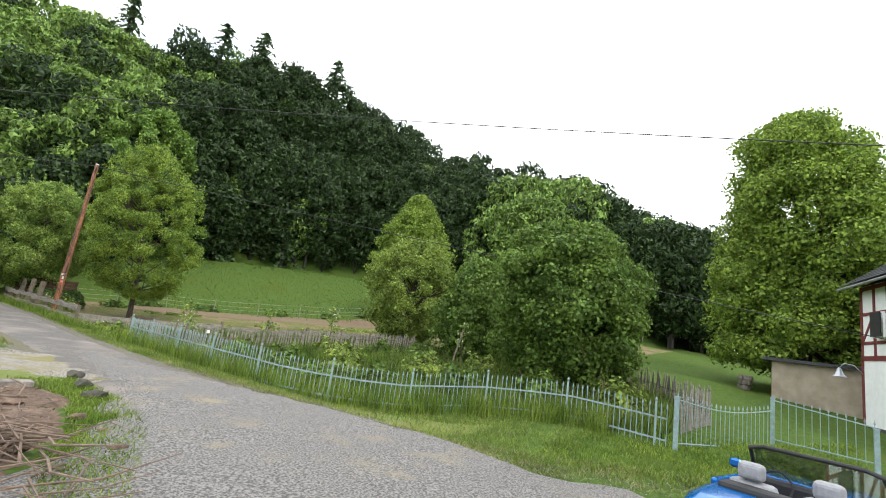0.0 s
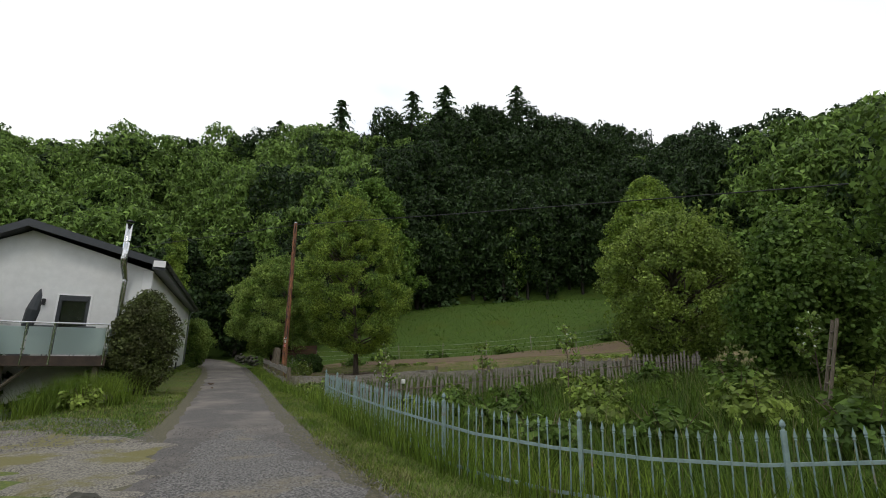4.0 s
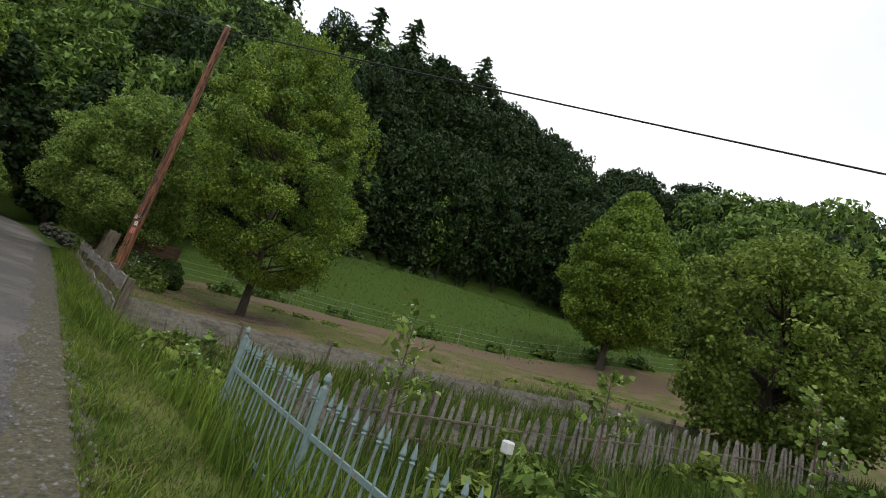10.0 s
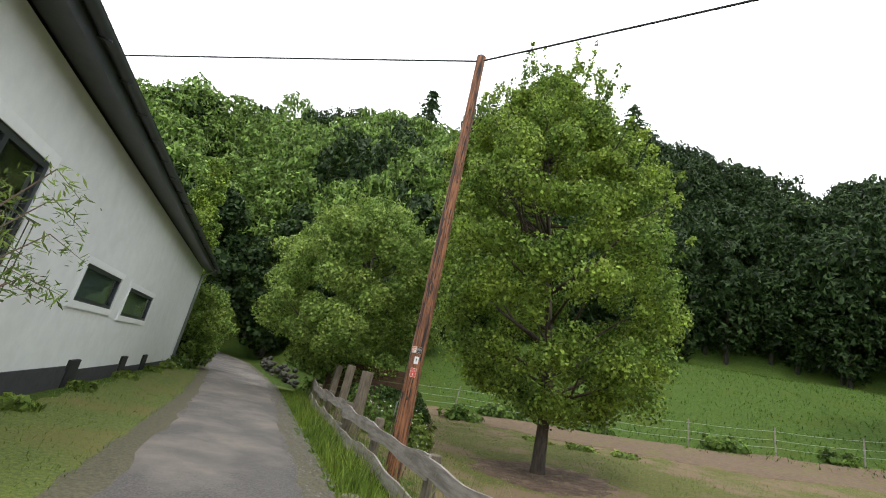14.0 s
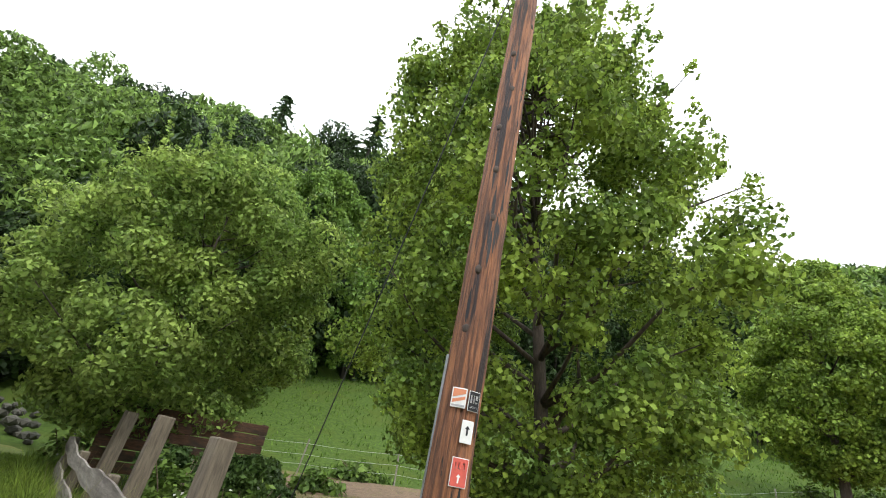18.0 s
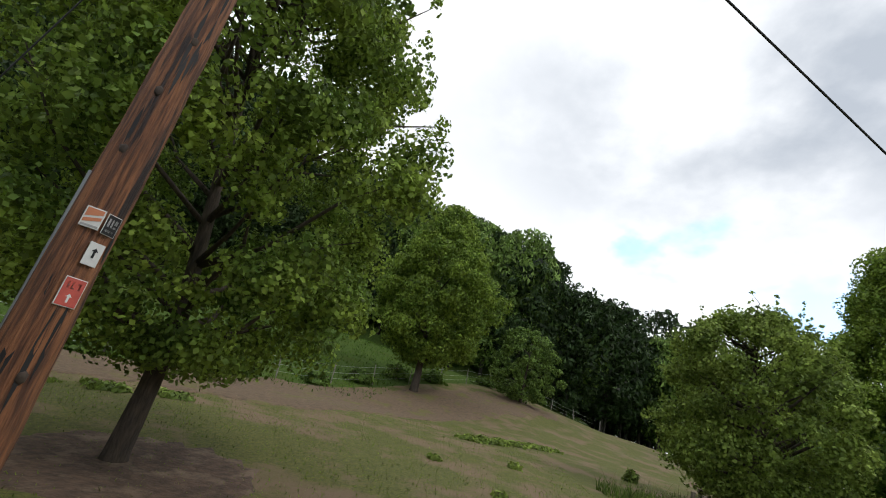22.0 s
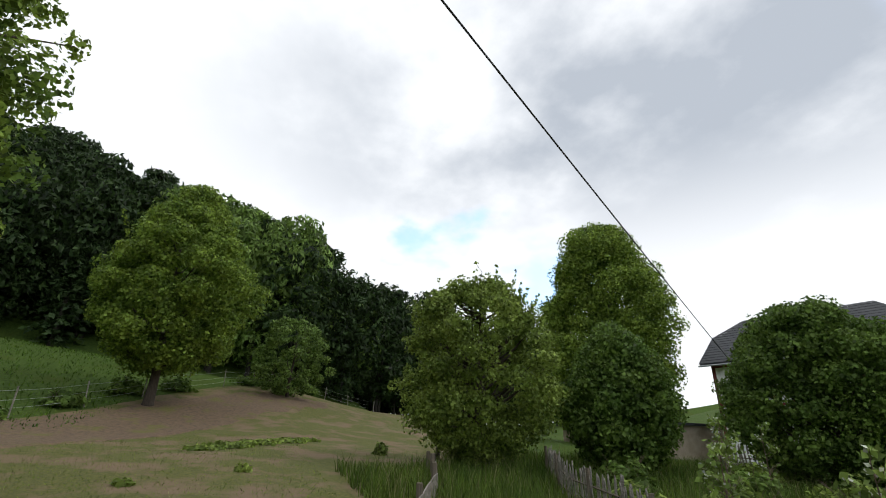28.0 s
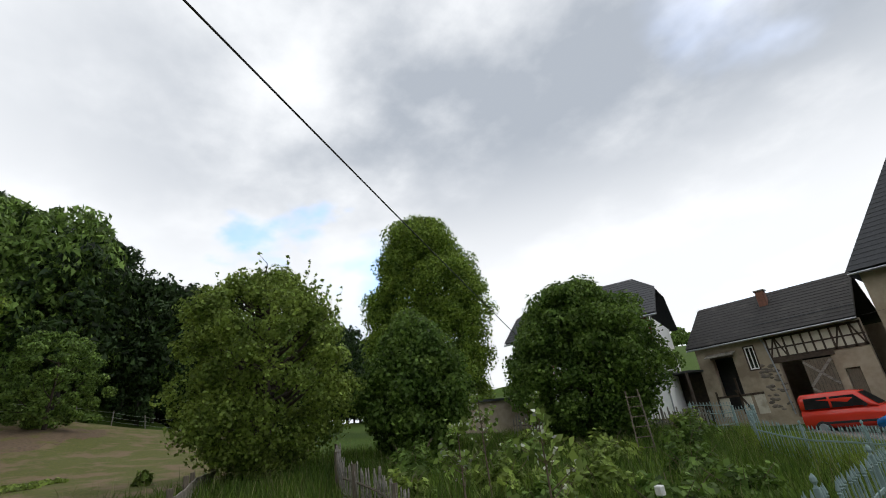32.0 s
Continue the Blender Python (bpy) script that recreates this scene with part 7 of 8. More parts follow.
blades("fence_grass", "long seeding grass standing along the iron fence", scatter(rg, 15000, -24, -7.8, shift(FENCE, -0.35), shift(FENCE, 0.6), 1.5), 0.55, "blades", rg, 0.008, 0.45)
blades("fence_stalks", "pale grass stalks along the fence", scatter(rg, 2600, -24, 9, shift(FENCE, -0.3), shift(FENCE, 0.6), 1.5), 0.75, "blades_dry", rg, 0.004, 0.4)
blades("board_fence_grass", "lush grass at the foot of the board fence", scatter(rg, 12000, -8, 11, shift(FENCE, -0.55), shift(FENCE, 0.05), 1.2), 0.32, "blades", rg, 0.008, 0.6)
LEFTV = [(-5.2, -11), (-5.0, -5), (-4.98, 13), (-5.4, 17)]
RIGHTV = [(-3.55, -11), (-3.5, -5), (-3.55, 6), (-3.9, 13), (-4.6, 17)]
blades("house_strip_grass", "short grass between house wall and lane", scatter(rg, 16000, -9, 16, LEFTV, RIGHTV, 1.8), 0.05, "blades", rg, 0.005, 0.8)
blades("lawn_grass", "short lawn grass round the grey pole", scatter(rg, 22000, -22, -10.5, [(-13, -22), (-12, -13), (-10.5, -10.5)], [(-5.0, -22), (-5.0, -14.6), (-7.9, -10.5)], 1.8), 0.055, "blades", rg, 0.007, 0.8)
blades("pole_foot_grass", "tall grass tuft round the foot of the grey pole", np.stack([-8.0 + rg.normal(0, 0.22, 700), -14.15 + rg.normal(0, 0.22, 700)], 1), 0.6, "blades", rg, 0.009, 0.5)
GL, GR = [(6, -25), (4.2, -20.9), (0.8, -16.8), (0.4, -14.0), (0.4, -11.0), (0.5, -8.0), (0.2, -5.4)], [(13, -25), (18, -20), (18, -14), (15, -10), (12.5, -7.2), (12.0, -6.6)]
blades("garden_grass", "long wild grass filling the garden", scatter(rg, 80000, -25, -5.4, GL, GR, 1.3), 0.42, "blades_garden", rg, 0.011, 0.5)
blades("garden_stalks", "pale flowering grass stalks in the garden", scatter(rg, 7000, -25, -5.4, GL, GR, 1.0), 0.70, "blades_dry", rg, 0.005, 0.4)
blades("paddock_grass", "close-grazed paddock grass", scatter(rg, 60000, -5.0, 12, [(0.2, -5), (0.2, 12)], [(22, -5), (10, 12)], 2.0), 0.05, "blades", rg, 0.008, 0.9)
blades("paddock_tufts", "dry pale tufts in the grazed paddock", scatter(rg, 9000, -5.0, 12, [(0.2, -5), (0.2, 12)], [(20, -5), (10, 12)], 0.5), 0.07, "blades_dry", rg, 0.008, 0.9)
blades("drive_dry_grass", "dry straw-coloured grass beside the driveway", scatter(rg, 9000, -12.5, -5, [(-6.6, -12.5), (-7.5, -9), (-5.0, -5)], [(-3.6, -12.5), (-3.5, -9), (-3.5, -5)], 1.2), 0.09, "blades_dry", rg, 0.006, 1.2)
blades("drive_green_grass", "short green grass beside the driveway", scatter(rg, 14000, -12.5, -5, [(-6.6, -12.5), (-7.5, -9), (-5.0, -5)], [(-3.6, -12.5), (-3.5, -9), (-3.5, -5)], 1.2), 0.08, "blades", rg, 0.006, 1.0)
blades("meadow_grass", "long meadow grass beyond the paddock", scatter(rg, 26000, 3, 32, [(20, 3), (8, 14), (5, 32)], [(46, 3), (42, 20), (30, 32)], 1.4), 0.16, "blades_meadow", rg, 0.025, 0.9)


blades("bed_edge_grass", "short grass between soil bed and lane", scatter(rg, 16000, -24.5, -17.4, [(-6.0, -24.5), (-4.75, -21.0), (-4.25, -19.2), (-4.6, -17.4)], [(-5.4, -24.5), (-3.9, -21.0), (-3.6, -19.2), (-3.7, -17.4)], 2.0), 0.09, "blades", rg, 0.006, 0.9)
blades("gate_grass", "short grass before the yard gate", scatter(rg, 30000, -29, -23.5, [(5.2, -29), (3.6, -26.4), (1.0, -23.5)], [(13, -29), (8.4, -27), (5.4, -23.5)], 1.8), 0.09, "blades", rg, 0.007, 0.9)
blades("yard_edge_straw", "dry straw and clippings fringing the gravel yard", scatter(rg, 22000, -29, -14, [(4.4, -29), (2.8, -26.4), (0.2, -23.2), (-0.9, -18.8), (-1.1, -14)], [(6.4, -29), (4.6, -26.4), (1.6, -23.2), (-0.2, -18.8), (-0.6, -14)], 1.3), 0.07, "blades_dry", rg, 0.007, 2.0)


def clump(name, x, y, r, h, n, size, mat, label, category, seed, group="", z_off=0.0, bloom=0, bloom_mat="blossom"):
    """A leafy plant: a few stems and many leaves."""
    rng = np.random.RandomState(seed)
    z = landz(x, y) + z_off
    t = thing(name, (x, y, z), label, category, group)
    for i in range(5):
        a = rng.uniform(0, 6.28)
        bm = bmesh.new()
        tube(bm, [(x, y, z - 0.05), (x + 0.4 * r * math.cos(a), y + 0.4 * r * math.sin(a), z + h * 0.5), (x + 0.7 * r * math.cos(a), y + 0.7 * r * math.sin(a), z + h * 0.85)], [0.012, 0.009, 0.004], 5)
        part("stem", bm, "twig", t)
    d = rng.normal(0, 1, (n, 3))
    d[:, 2] = np.abs(d[:, 2]) + 0.1
    d /= np.linalg.norm(d, axis=1)[:, None]
    rad = rng.uniform(0.45, 1, n) ** 0.6
    lump = 0.75 + 0.35 * np.sin(d[:, 0] * 5 + seed) * np.sin(d[:, 1] * 5 + 2 * seed)
    p = d * (rad * lump)[:, None] * np.array([r, r, h])
    v, f = leaf_cards(rng, p, d + np.array([0, 0, 0.4]), np.full(n, size), 0.6, 1.6)
    ob = raw("foliage", v, f, mat)
    ob.parent = t
    if bloom:
        d2 = d[:bloom]
        v, f = leaf_cards(rng, d2 * lump[:bloom, None] * np.array([r, r, h]) * 1.03, d2, np.full(bloom, size * 0.55), 0.5, 1.0)
        ob = raw("blossom", v, f, bloom_mat)
        ob.parent = t
    return t


k = 100
for x, y, r, h, m in ((3.4, -10.8, 0.9, 0.75, "leaf_dark"), (4.6, -11.9, 0.8, 0.7, "leaf_dark"), (3.2, -13.4, 1.0, 0.8, "leaf_dark"), (5.2, -14.4, 1.0, 0.75, "leaf_fruit"), (2.9, -15.6, 0.9, 0.75, "leaf_dark"),
                      (6.6, -13.0, 0.9, 0.8, "leaf_fruit"), (4.4, -16.9, 0.9, 0.8, "leaf_dark"), (6.8, -17.0, 1.1, 0.9, "leaf_fruit"), (8.4, -15.6, 0.9, 0.9, "leaf_dark"), (9.8, -17.4, 1.0, 0.9, "leaf_fruit"), (5.6, -19.2, 0.9, 0.9, "leaf_dark"),
                      (7.4, -10.8, 0.8, 0.7, "leaf_fruit"), (9.2, -12.4, 0.9, 0.8, "leaf_dark"), (2.2, -10.2, 0.6, 0.6, "leaf_fruit"), (10.8, -13.6, 0.9, 1.0, "leaf_dark"), (6.4, -21.5, 0.9, 1.0, "leaf_dark"), (7.4, -23.6, 0.9, 1.1, "leaf_fruit"), (4.0, -9.4, 0.7, 0.6, "leaf_bush")):
    k += 1
    clump("garden_plant", x, y, r, h, 900, 0.11, m, "broad leafy perennial in the overgrown garden bed", "plant", k, "garden perennials")
for x, y, r, h in ((6.0, 11.0, 1.0, 0.6), (9.0, 13.2, 1.2, 0.7), (12.6, 11.0, 1.2, 0.6), (17.2, 8.2, 1.3, 0.7), (21.0, 6.0, 1.0, 0.6), (24.4, 4.8, 1.0, 0.8), (28.2, 3.4, 1.2, 1.0), (30.5, 1.4, 1.2, 0.9), (36.5, -2.2, 1.3, 0.9), (38.5, -4.0, 1.4, 0.8), (43, -7.0, 1.5, 0.9)):
    k += 1
    clump("bramble_clump", x, y, r, h, 700, 0.15, "leaf_dark", "low dark bramble clump under the wire fence", "bramble", k, "brambles under the wire fence")
for x, y, r, h in ((51.2, 25.2, 1.3, 1.7), (52.2, 23.4, 1.2, 1.5), (49.6, 27.2, 0.8, 1.1)):
    k += 1
    clump("gorse_bush", x, y, r, h, 2600, 0.2, "gorse", "bright yellow flowering gorse bush at the wood edge", "gorse", k, "gorse bushes")
for x, y, r, h, n in ((6.9, 6.7, 0.6, 0.16, 300), (7.9, 5.8, 0.7, 0.18, 380), (8.8, 4.9, 0.6, 0.16, 300), (15.6, -1.9, 0.8, 0.16, 420), (16.7, -2.5, 1.0, 0.2, 600), (17.8, -3.4, 1.0, 0.18, 560), (18.9, -4.5, 0.9, 0.16, 460), (20.0, -5.3, 0.8, 0.16, 380), (15.9, -7.5, 0.32, 0.5, 260), (5.3, -1.8, 0.16, 0.12, 80), (7.2, -2.6, 0.18, 0.14, 90), (11.5, -3.2, 0.25, 0.18, 120), (9.8, -1.2, 0.22, 0.14, 110), (4.1, -2.2, 0.14, 0.10, 60)):
    k += 1
    clump("dock_patch", x, y, r, h, n, 0.11, "leaf_fruit", "flat patch of dock leaves in the grazed paddock", "weeds", k, "dock patches")
for x, y, r, h, m in ((1.0, 4.6, 0.75, 1.0, "leaf_dark"), (0.9, 6.6, 0.8, 1.1, "leaf_dark"), (1.4, 3.2, 0.5, 0.8, "leaf_fruit"), (0.25, -7.2, 0.5, 0.5, "leaf_bush"), (0.0, -6.3, 0.5, 0.45, "leaf_fruit"), (0.6, -6.0, 0.6, 0.5, "leaf_bush"), (0.0, 10.6, 0.55, 0.9, "leaf_bush")):
    k += 1
    clump("nettle_clump", x, y, r, h, 900, 0.085, m, "dense nettles growing by the old fence", "weeds", k, "nettles by the fence", bloom=40)
for x, y, r, h, m, b in ((-5.0, 14.4, 0.8, 1.9, "thuja_brown", 0), (-4.7, 13.2, 0.5, 0.5, "leaf_dark", 30), (-4.85, 11.6, 0.35, 0.3, "leaf_fruit", 20), (-4.85, 9.0, 0.3, 0.16, "leaf_fruit", 0), (-4.85, 6.0, 0.3, 0.16, "leaf_fruit", 0), (-4.85, 3.0, 0.3, 0.16, "leaf_fruit", 0), (-4.85, 0.6, 0.3, 0.16, "leaf_fruit", 0),
                         (-4.6, 16.6, 0.6, 0.6, "leaf_dark", 30), (-5.6, -8.2, 0.6, 0.6, "leaf_fruit", 0), (-8.6, -6.8, 0.6, 0.7, "leaf_dark", 0), (-7.2, -5.4, 0.7, 0.8, "leaf_dark", 0), (-6.2, -5.0, 0.7, 0.9, "leaf_dark", 0)):
    k += 1
    clump("border_plant", x, y, r, h, 900, 0.08, m, "leafy border plant at the foot of the house wall", "plant", k, "plants along the house", bloom=b)
blades("drive_grass_clump", "tall rough grass clump beside the driveway", np.stack([-5.9 + rg.normal(0, 0.55, 2600), -7.7 + rg.normal(0, 0.3, 2600)], 1), 0.75, "blades", rg, 0.008, 0.5)

# young white-blossomed sapling in the garden and others
for x, y, h, sd in ((1.9, -9.0, 1.9, 1), (4.6, -10.2, 1.6, 2), (6.2, -12.2, 2.0, 3), (8.9, -17.0, 1.8, 4)):
    rng = np.random.RandomState(200 + sd)
    z = landz(x, y)
    t = thing("fruit_sapling", (x, y, z), "slender young fruit tree with pale blossom and few leaves", "sapling", "fruit saplings")
    bm = bmesh.new()
    tube(bm, [(x, y, z - 0.1), (x + 0.03, y, z + h * 0.5), (x, y + 0.02, z + h)], [0.02, 0.014, 0.005], 6)
    pts = []
    for i in range(16):
        f = rng.uniform(0.35, 1.0)
        a = rng.uniform(0, 6.28)
        l = (1.15 - f) * 0.55 + 0.08
        e = (x + l * math.cos(a), y + l * math.sin(a), z + h * f + l * 0.7)
        tube(bm, [(x, y, z + h * f), e], [0.007, 0.003], 4)
        for s in np.linspace(0.3, 1.0, 9):
            pts.append((x + l * s * math.cos(a), y + l * s * math.sin(a), z + h * f + l * 0.7 * s))
    part("stem", bm, "twig", t)
    pts = np.array(pts) - np.array(t.location) + rng.normal(0, 0.035, (len(pts), 3))
    dirs = rng.normal(0, 1, (len(pts), 3))
    v, f = leaf_cards(rng, pts, dirs, np.full(len(pts), 0.085), 0.4, 1.4)
    raw("leaves", v, f, "leaf_bush").parent = t
    v, f = leaf_cards(rng, pts[::3] + 0.02, dirs[::3], np.full(len(pts[::3]), 0.06), 0.4, 1.0)
    raw("blossom", v, f, "blossom").parent = t

# overhanging thin-leaved branch beside the house wall
rng = np.random.RandomState(55)
bz = landz(-4.5, -3.2)
t = thing("bamboo_shrub", (-4.55, -3.4, bz), "slender arching willow-leaved shrub beside the house wall", "shrub")
bm = bmesh.new()
pts = []
for i in range(9):
    a = rng.uniform(0.2, 2.4)
    hh = rng.uniform(1.5, 2.5)
    l = rng.uniform(0.8, 1.5)
    path = [(-4.55, -3.4, bz), (-4.55 + 0.2 * l * math.cos(a), -3.4 + 0.3 * l * math.sin(a), bz + hh * 0.6), (-4.55 + 0.5 * l * math.cos(a), -3.4 + l * math.sin(a), bz + hh * 0.95), (-4.55 + 0.6 * l * math.cos(a), -3.4 + 1.7 * l * math.sin(a), bz + hh * 0.9)]
    tube(bm, path, [0.010, 0.008, 0.005, 0.002], 5)
    for p, q in zip(path[1:], path[2:]):
        for s in np.linspace(0, 1, 40):
            pts.append([p[j] + (q[j] - p[j]) * s + rng.normal(0, 0.05) for j in range(3)])
part("stems", bm, "twig", t)
pts = np.array(pts) - np.array(t.location)
v, f = leaf_cards(rng, pts, rng.normal(0, 1, (len(pts), 3)), np.full(len(pts), 0.018), 0.3, 5.5)
raw("leaves", v, f, "leaf_bush").parent = t


# ---- cleared bed, stones, plank, twigs ----
def rock(name, x, y, s, seed, label, squash=0.7, group="", category="stone", sink=0.25, mat="stone"):
    rng = np.random.RandomState(seed)
    bm = bmesh.new()
    bmesh.ops.create_icosphere(bm, subdivisions=2, radius=1)
    for v in bm.verts:
        q = v.co.normalized()
        v.co = Vector((q.x * s[0], q.y * s[1], q.z * s[2] * squash)) * (1 + 0.34 * noise.noise(q * 1.9 + Vector((seed, 0, 0))) + 0.16 * noise.noise(q * 5.0 + Vector((0, seed, 0))))
    z = landz(x, y)
    bmesh.ops.translate(bm, verts=bm.verts, vec=(x, y, z + s[2] * squash * (1 - sink)))
    return single(name, bm, mat, (x, y, z), label, category, group)


rock("edge_stone", -3.92, -19.15, (0.17, 0.12, 0.12), 1, "grey-brown stone at the edge of the soil bed", group="edging stones", mat="stone_dark")
rock("edge_stone", -3.80, -18.2, (0.13, 0.12, 0.13), 2, "rounded grey stone at the edge of the soil bed", group="edging stones", mat="stone_dark")
rock("edge_stone", -3.62, -17.15, (0.14, 0.13, 0.12), 5, "dark stone at the edge of the soil bed", group="edging stones", mat="stone_dark")
rock("garden_boulder", -5.4, -7.75, (0.34, 0.26, 0.26), 3, "grey lichen-covered boulder in the grass clump")
rock("verge_stone", -0.85, -1.2, (0.16, 0.10, 0.07), 4, "flat grey stone in the verge")
z = landz(-5.4, -18.3) + 0.05
single("edge_plank", softbox(-6.5, -4.48, -18.42, -18.2, z, z + 0.10, 0.012), "wood_grey", (-5.5, -18.3, z), "weathered grey plank lying on the soil bed", "plank")
rng = np.random.RandomState(31)
t = thing("brushwood_pile", (-5.9, -21.4, landz(-5.9, -21.4)), "tangled pile of cut brown brushwood on the soil", "brushwood")
for i in range(250):
    x, y = -6.0 + rng.normal(0, 0.7), -22.0 + rng.normal(0, 0.8)
    if x > -5.1:
        continue
    z = landz(x, y) + 0.06 + abs(rng.normal(0, 0.14))
    a = rng.uniform(0, 6.28)
    l = rng.uniform(0.45, 1.35)
    r0 = rng.uniform(0.005, 0.016)
    if x + l * math.cos(a + 0.3) > -4.85 - 0.35 * (y + 21.5):
        a += math.pi
    p = [Vector((x, y, z)), Vector((x + 0.5 * l * math.cos(a), y + 0.5 * l * math.sin(a), z + rng.uniform(0, 0.16))), Vector((x + l * math.cos(a + 0.3), y + l * math.sin(a + 0.3), z + rng.uniform(-0.04, 0.2)))]
    p[2].z = max(p[2].z, landz(p[2].x, p[2].y) + 0.05)
    part("stick", tube(bmesh.new(), p, [r0, r0 * 0.8, r0 * 0.4], 5), "twig", t)
for i in range(40):
    x, y = -6.0 + rng.uniform(-1.8, 1.6), -20.2 + rng.uniform(-1.9, 2.0)
    s = rng.uniform(0.03, 0.11)
    rock("soil_clod", x, y, (s * 1.3, s, s * 0.8), 400 + i, "loose brown clod on the cleared bed", group="soil clods", category="clod", sink=0.0, mat="soil_dark")
BEDL, BEDR = [(-9.2, -23.4), (-8.2, -21.5), (-6.6, -19.0), (-5.5, -17.8)], [(-6.1, -23.4), (-4.9, -21.0), (-4.35, -19.2), (-4.4, -17.8)]
blades("bed_litter", "short broken twigs and dead leaves strewn on the soil", scatter(rng, 5000, -23.4, -17.8, BEDL, BEDR), 0.10, "twig", rng, 0.007, 2.4, "litter")
blades("bed_weeds", "sparse green weeds sprouting on the soil bed", scatter(rng, 2600, -23.4, -17.8, BEDL, BEDR, 0.5), 0.07, "blades", rng, 0.006, 1.0)
# droppings on the lane and small stones
for i, (x, y) in enumerate(((-2.92, -2.6), (-2.86, -2.42), (-2.98, -2.36), (-2.84, -4.1))):
    rock("dropping", x, y, (0.05, 0.04, 0.05), 500 + i, "dark horse dropping on the lane", group="droppings on the lane", category="dropping", sink=-0.4, mat="soil_dark")
# pebbles of the yard as real stones
rng = np.random.RandomState(41)
n = 14000
sp = scatter(rng, n, -29, -12.5, [(-8.6, -29), (-7.2, -24.5), (-4.2, -21.5), (-3.3, -18), (-3.2, -12.5)], [(5.5, -29), (2.5, -25), (0.4, -22.3), (-0.7, -18.5), (-1.1, -12.5)])
sp2 = scatter(rng, 9000, -14, -8, [(-7.6, -14), (-9.5, -11.5), (-11, -8)], [(-3.3, -14), (-4.2, -11), (-8, -8)])
sp3 = scatter(rng, 4200, -12, 14, [(-1.45, -12), (-1.5, 14)], [(-0.85, -12), (-1.1, 14)])
sp = np.concatenate([sp, sp2, sp3])
n = len(sp)
s = rng.uniform(0.006, 0.02, n)
zz = land(sp[:, 0], sp[:, 1]) + 0.045
o = np.array([(1, 0, 0), (0, 1, 0), (-1, 0, 0), (0, -1, 0), (0, 0, 0.8)])
v = np.stack([sp[:, 0], sp[:, 1], zz], 1)[:, None] + o[None] * s[:, None, None] * rng.uniform(0.6, 1.3, (n, 5, 1))
kk = np.arange(n)[:, None] * 5
f = np.concatenate([kk + np.array([q]) for q in ((0, 1, 4), (1, 2, 4), (2, 3, 4), (3, 0, 4))])
M["pebble"] = material("mixed_grey_pebbles", (0.21, 0.195, 0.175), (0.12, 0.112, 0.105), 30.0, 0.95, island=0.3, spec=0.2)
tagged(raw("loose_pebbles", v.reshape(-1, 3), f, "pebble"), "loose grey and pale gravel stones on yard and lane edge", "gravel", kind="stuff")


# ---- more garden things ----
def ladder(x, y, rot):
    z = landz(x, y)
    m = Matrix.Translation((x, y, z)) @ pose(0, 0, 0, 12, 0, rot)
    t = thing("orchard_ladder", (x, y, z), "grey wooden ladder leaning into the hazel bush", "ladder")
    for sx in (-0.22, 0.22):
        bm = tube(bmesh.new(), [m @ Vector((sx, 0, 0)), m @ Vector((sx * 0.8, 0, 1.9))], 0.025, 6)
        part("rail", bm, "wood_post", t)
    for i in range(6):
        part("rung", tube(bmesh.new(), [m @ Vector((-0.21, 0, 0.3 + 0.28 * i)), m @ Vector((0.21, 0, 0.3 + 0.28 * i))], 0.016, 5), "wood_post", t)


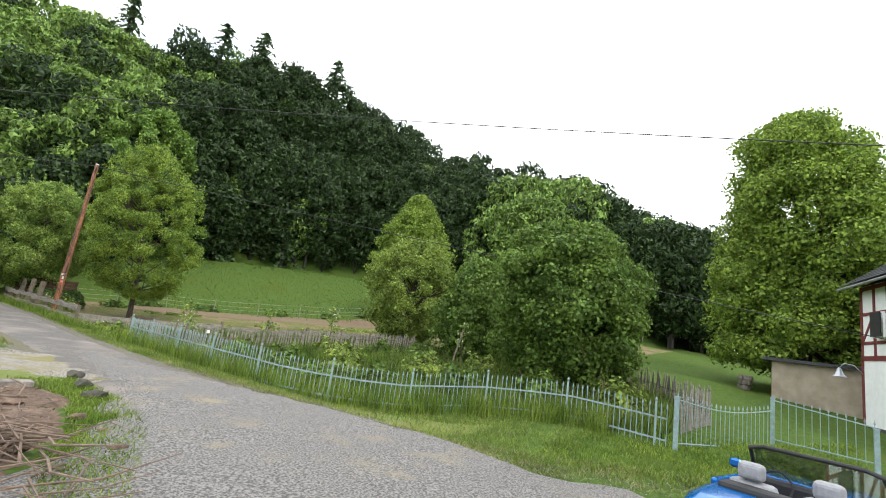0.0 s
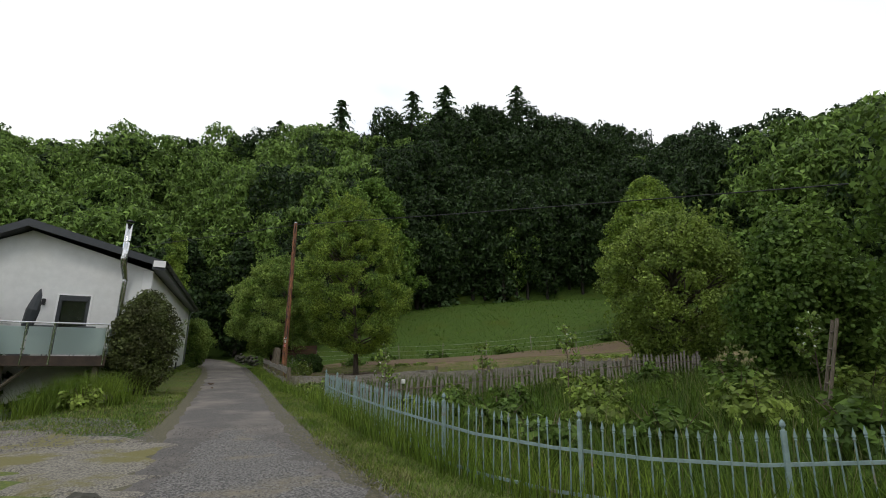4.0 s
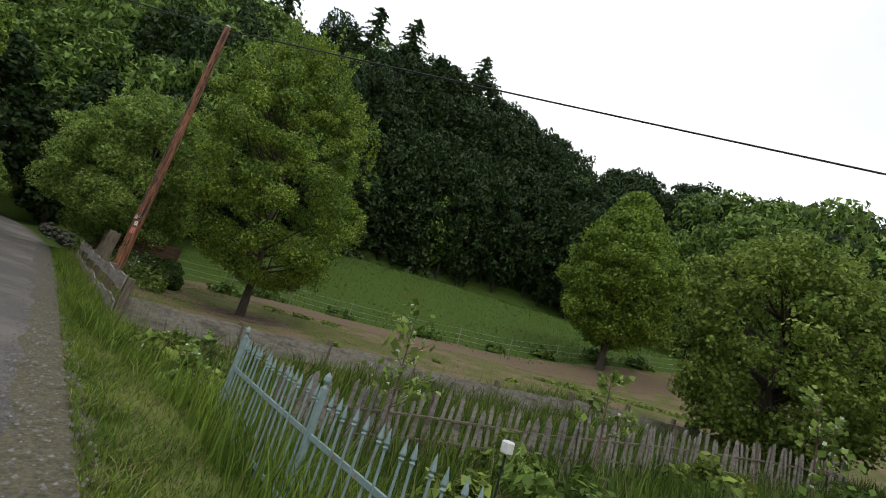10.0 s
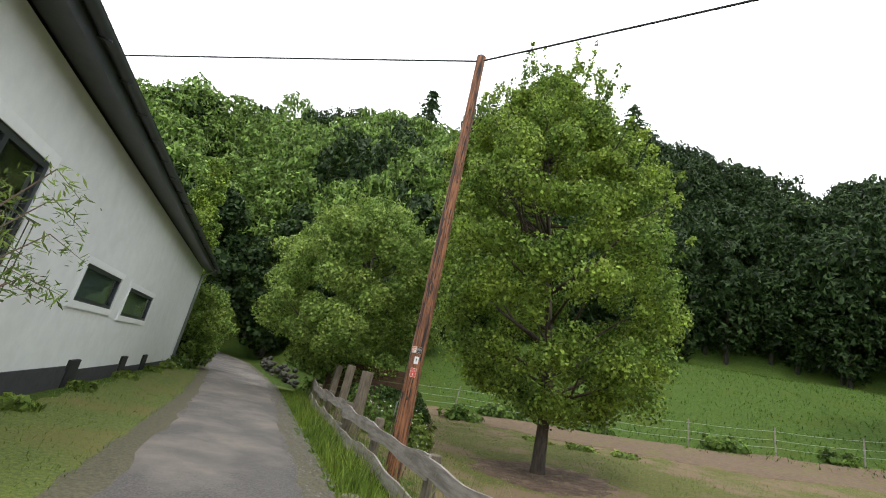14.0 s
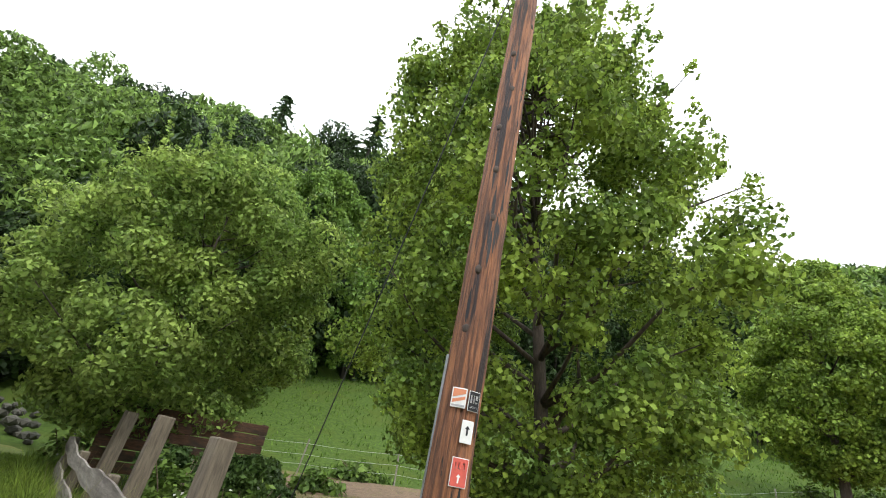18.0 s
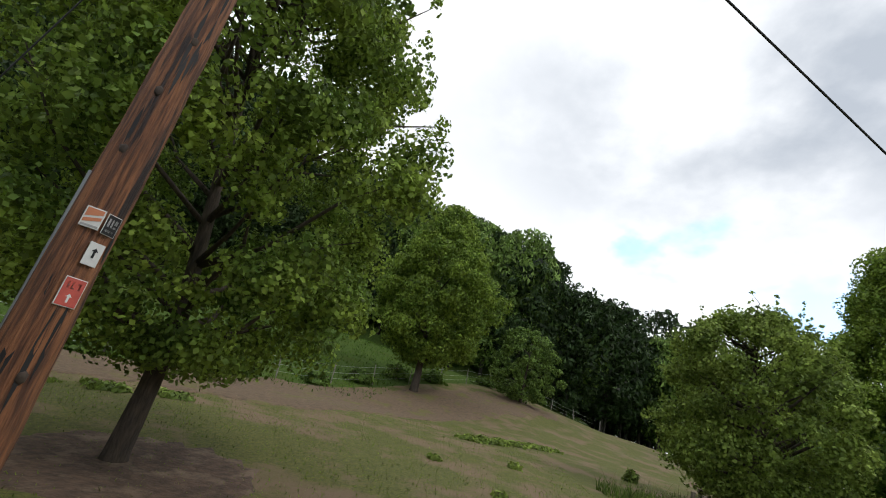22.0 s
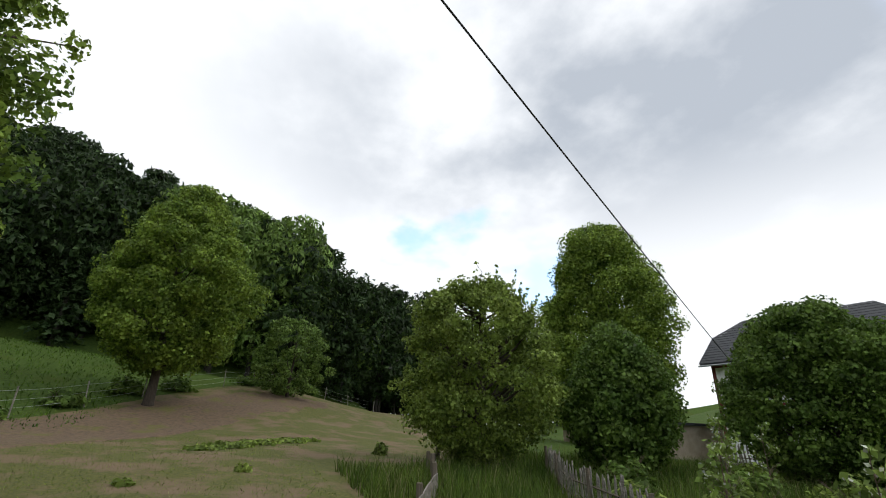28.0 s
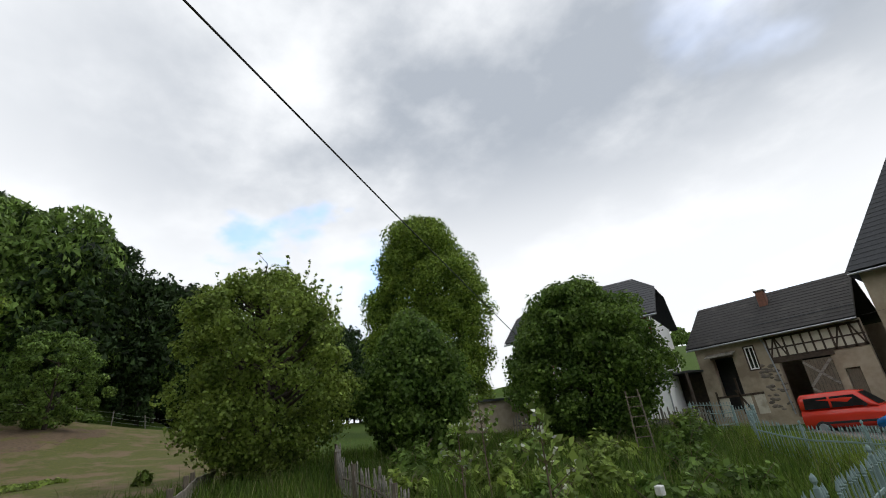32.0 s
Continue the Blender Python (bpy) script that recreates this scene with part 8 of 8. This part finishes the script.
ladder(6.2, -18.3, 35)
x, y = 1.85, -10.8
z = landz(x, y)
t = thing("garden_lamp", (x, y, z), "small solar garden lamp on a stake", "garden lamp")
part("stake", tube(bmesh.new(), [(x, y, z), (x, y, 0.86)], 0.010, 6), "black", t)
part("head", softbox(x - 0.045, x + 0.045, y - 0.045, y + 0.045, 0.86, 0.97, 0.012), "paper_white", t)
A, B = Vector((0.05, 9.0, 0)), Vector((2.8, 8.15, 0))
z = landz(1.4, 8.6)
t = thing("board_windbreak", (1.4, 8.6, z), "low rust-brown board windbreak under the willow behind the old posts", "windbreak")
way = (B - A).normalized()
turn = Matrix.Rotation(math.atan2(way.y, way.x), 4, "Z")
for i in range(6):
    z1 = 1.95 - i * 0.2
    m = Matrix.Translation(A + Vector((0, 0, z1 - 0.195))) @ turn @ Matrix.Rotation(radians(-2.5), 4, "Y")
    part("plank", softbox(0, (B - A).length, -0.015, 0.015, 0, 0.185, 0.006, m), "rust_board", t)
for f in (0.02, 0.5, 0.97):
    c = A.lerp(B, f)
    part("post", softbox(-0.05, 0.05, 0.02, 0.12, z - 0.4, 2.08, 0.01, Matrix.Translation(c) @ turn), "wood_dark", t)
for x, y, r, h, sd in ((2.5, 7.2, 0.55, 1.0, 301), (1.8, 7.5, 0.6, 1.0, 302), (1.1, 7.8, 0.55, 0.9, 303), (2.5, 6.4, 0.4, 0.6, 304)):
    tree("nettle_clump", x, y, "dark green nettle clump before the board windbreak", "nettles", r=r, h=h, z0=0.02, blob=0.2, blobs=40, leaves=5000, size=0.06, mat="nettle", profile="round", trunk=0.012, fork=0.2, seed=sd, limb_count=14, long=1.6, group="nettles by the windbreak")
# dry stone bank at the lane's end
rng = np.random.RandomState(71)
t = thing("stone_bank", (-0.9, 20, landz(-0.9, 20)), "mossy dry stone bank at the shaded lane end", "stone wall")
for i in range(60):
    y = rng.uniform(14.5, 26)
    x = -0.35 - 0.10 * (y - 14.5) + rng.uniform(-0.2, 0.3)
    s = rng.uniform(0.14, 0.3)
    bm = bmesh.new()
    bmesh.ops.create_icosphere(bm, subdivisions=1, radius=s)
    bmesh.ops.transform(bm, matrix=Matrix.Translation((x, y, landz(x, y) + rng.uniform(0, 0.7))) @ Matrix.Diagonal((0.8, 1.2, 0.55, 1)), verts=bm.verts)
    part("stone", bm, "stone_dark", t)
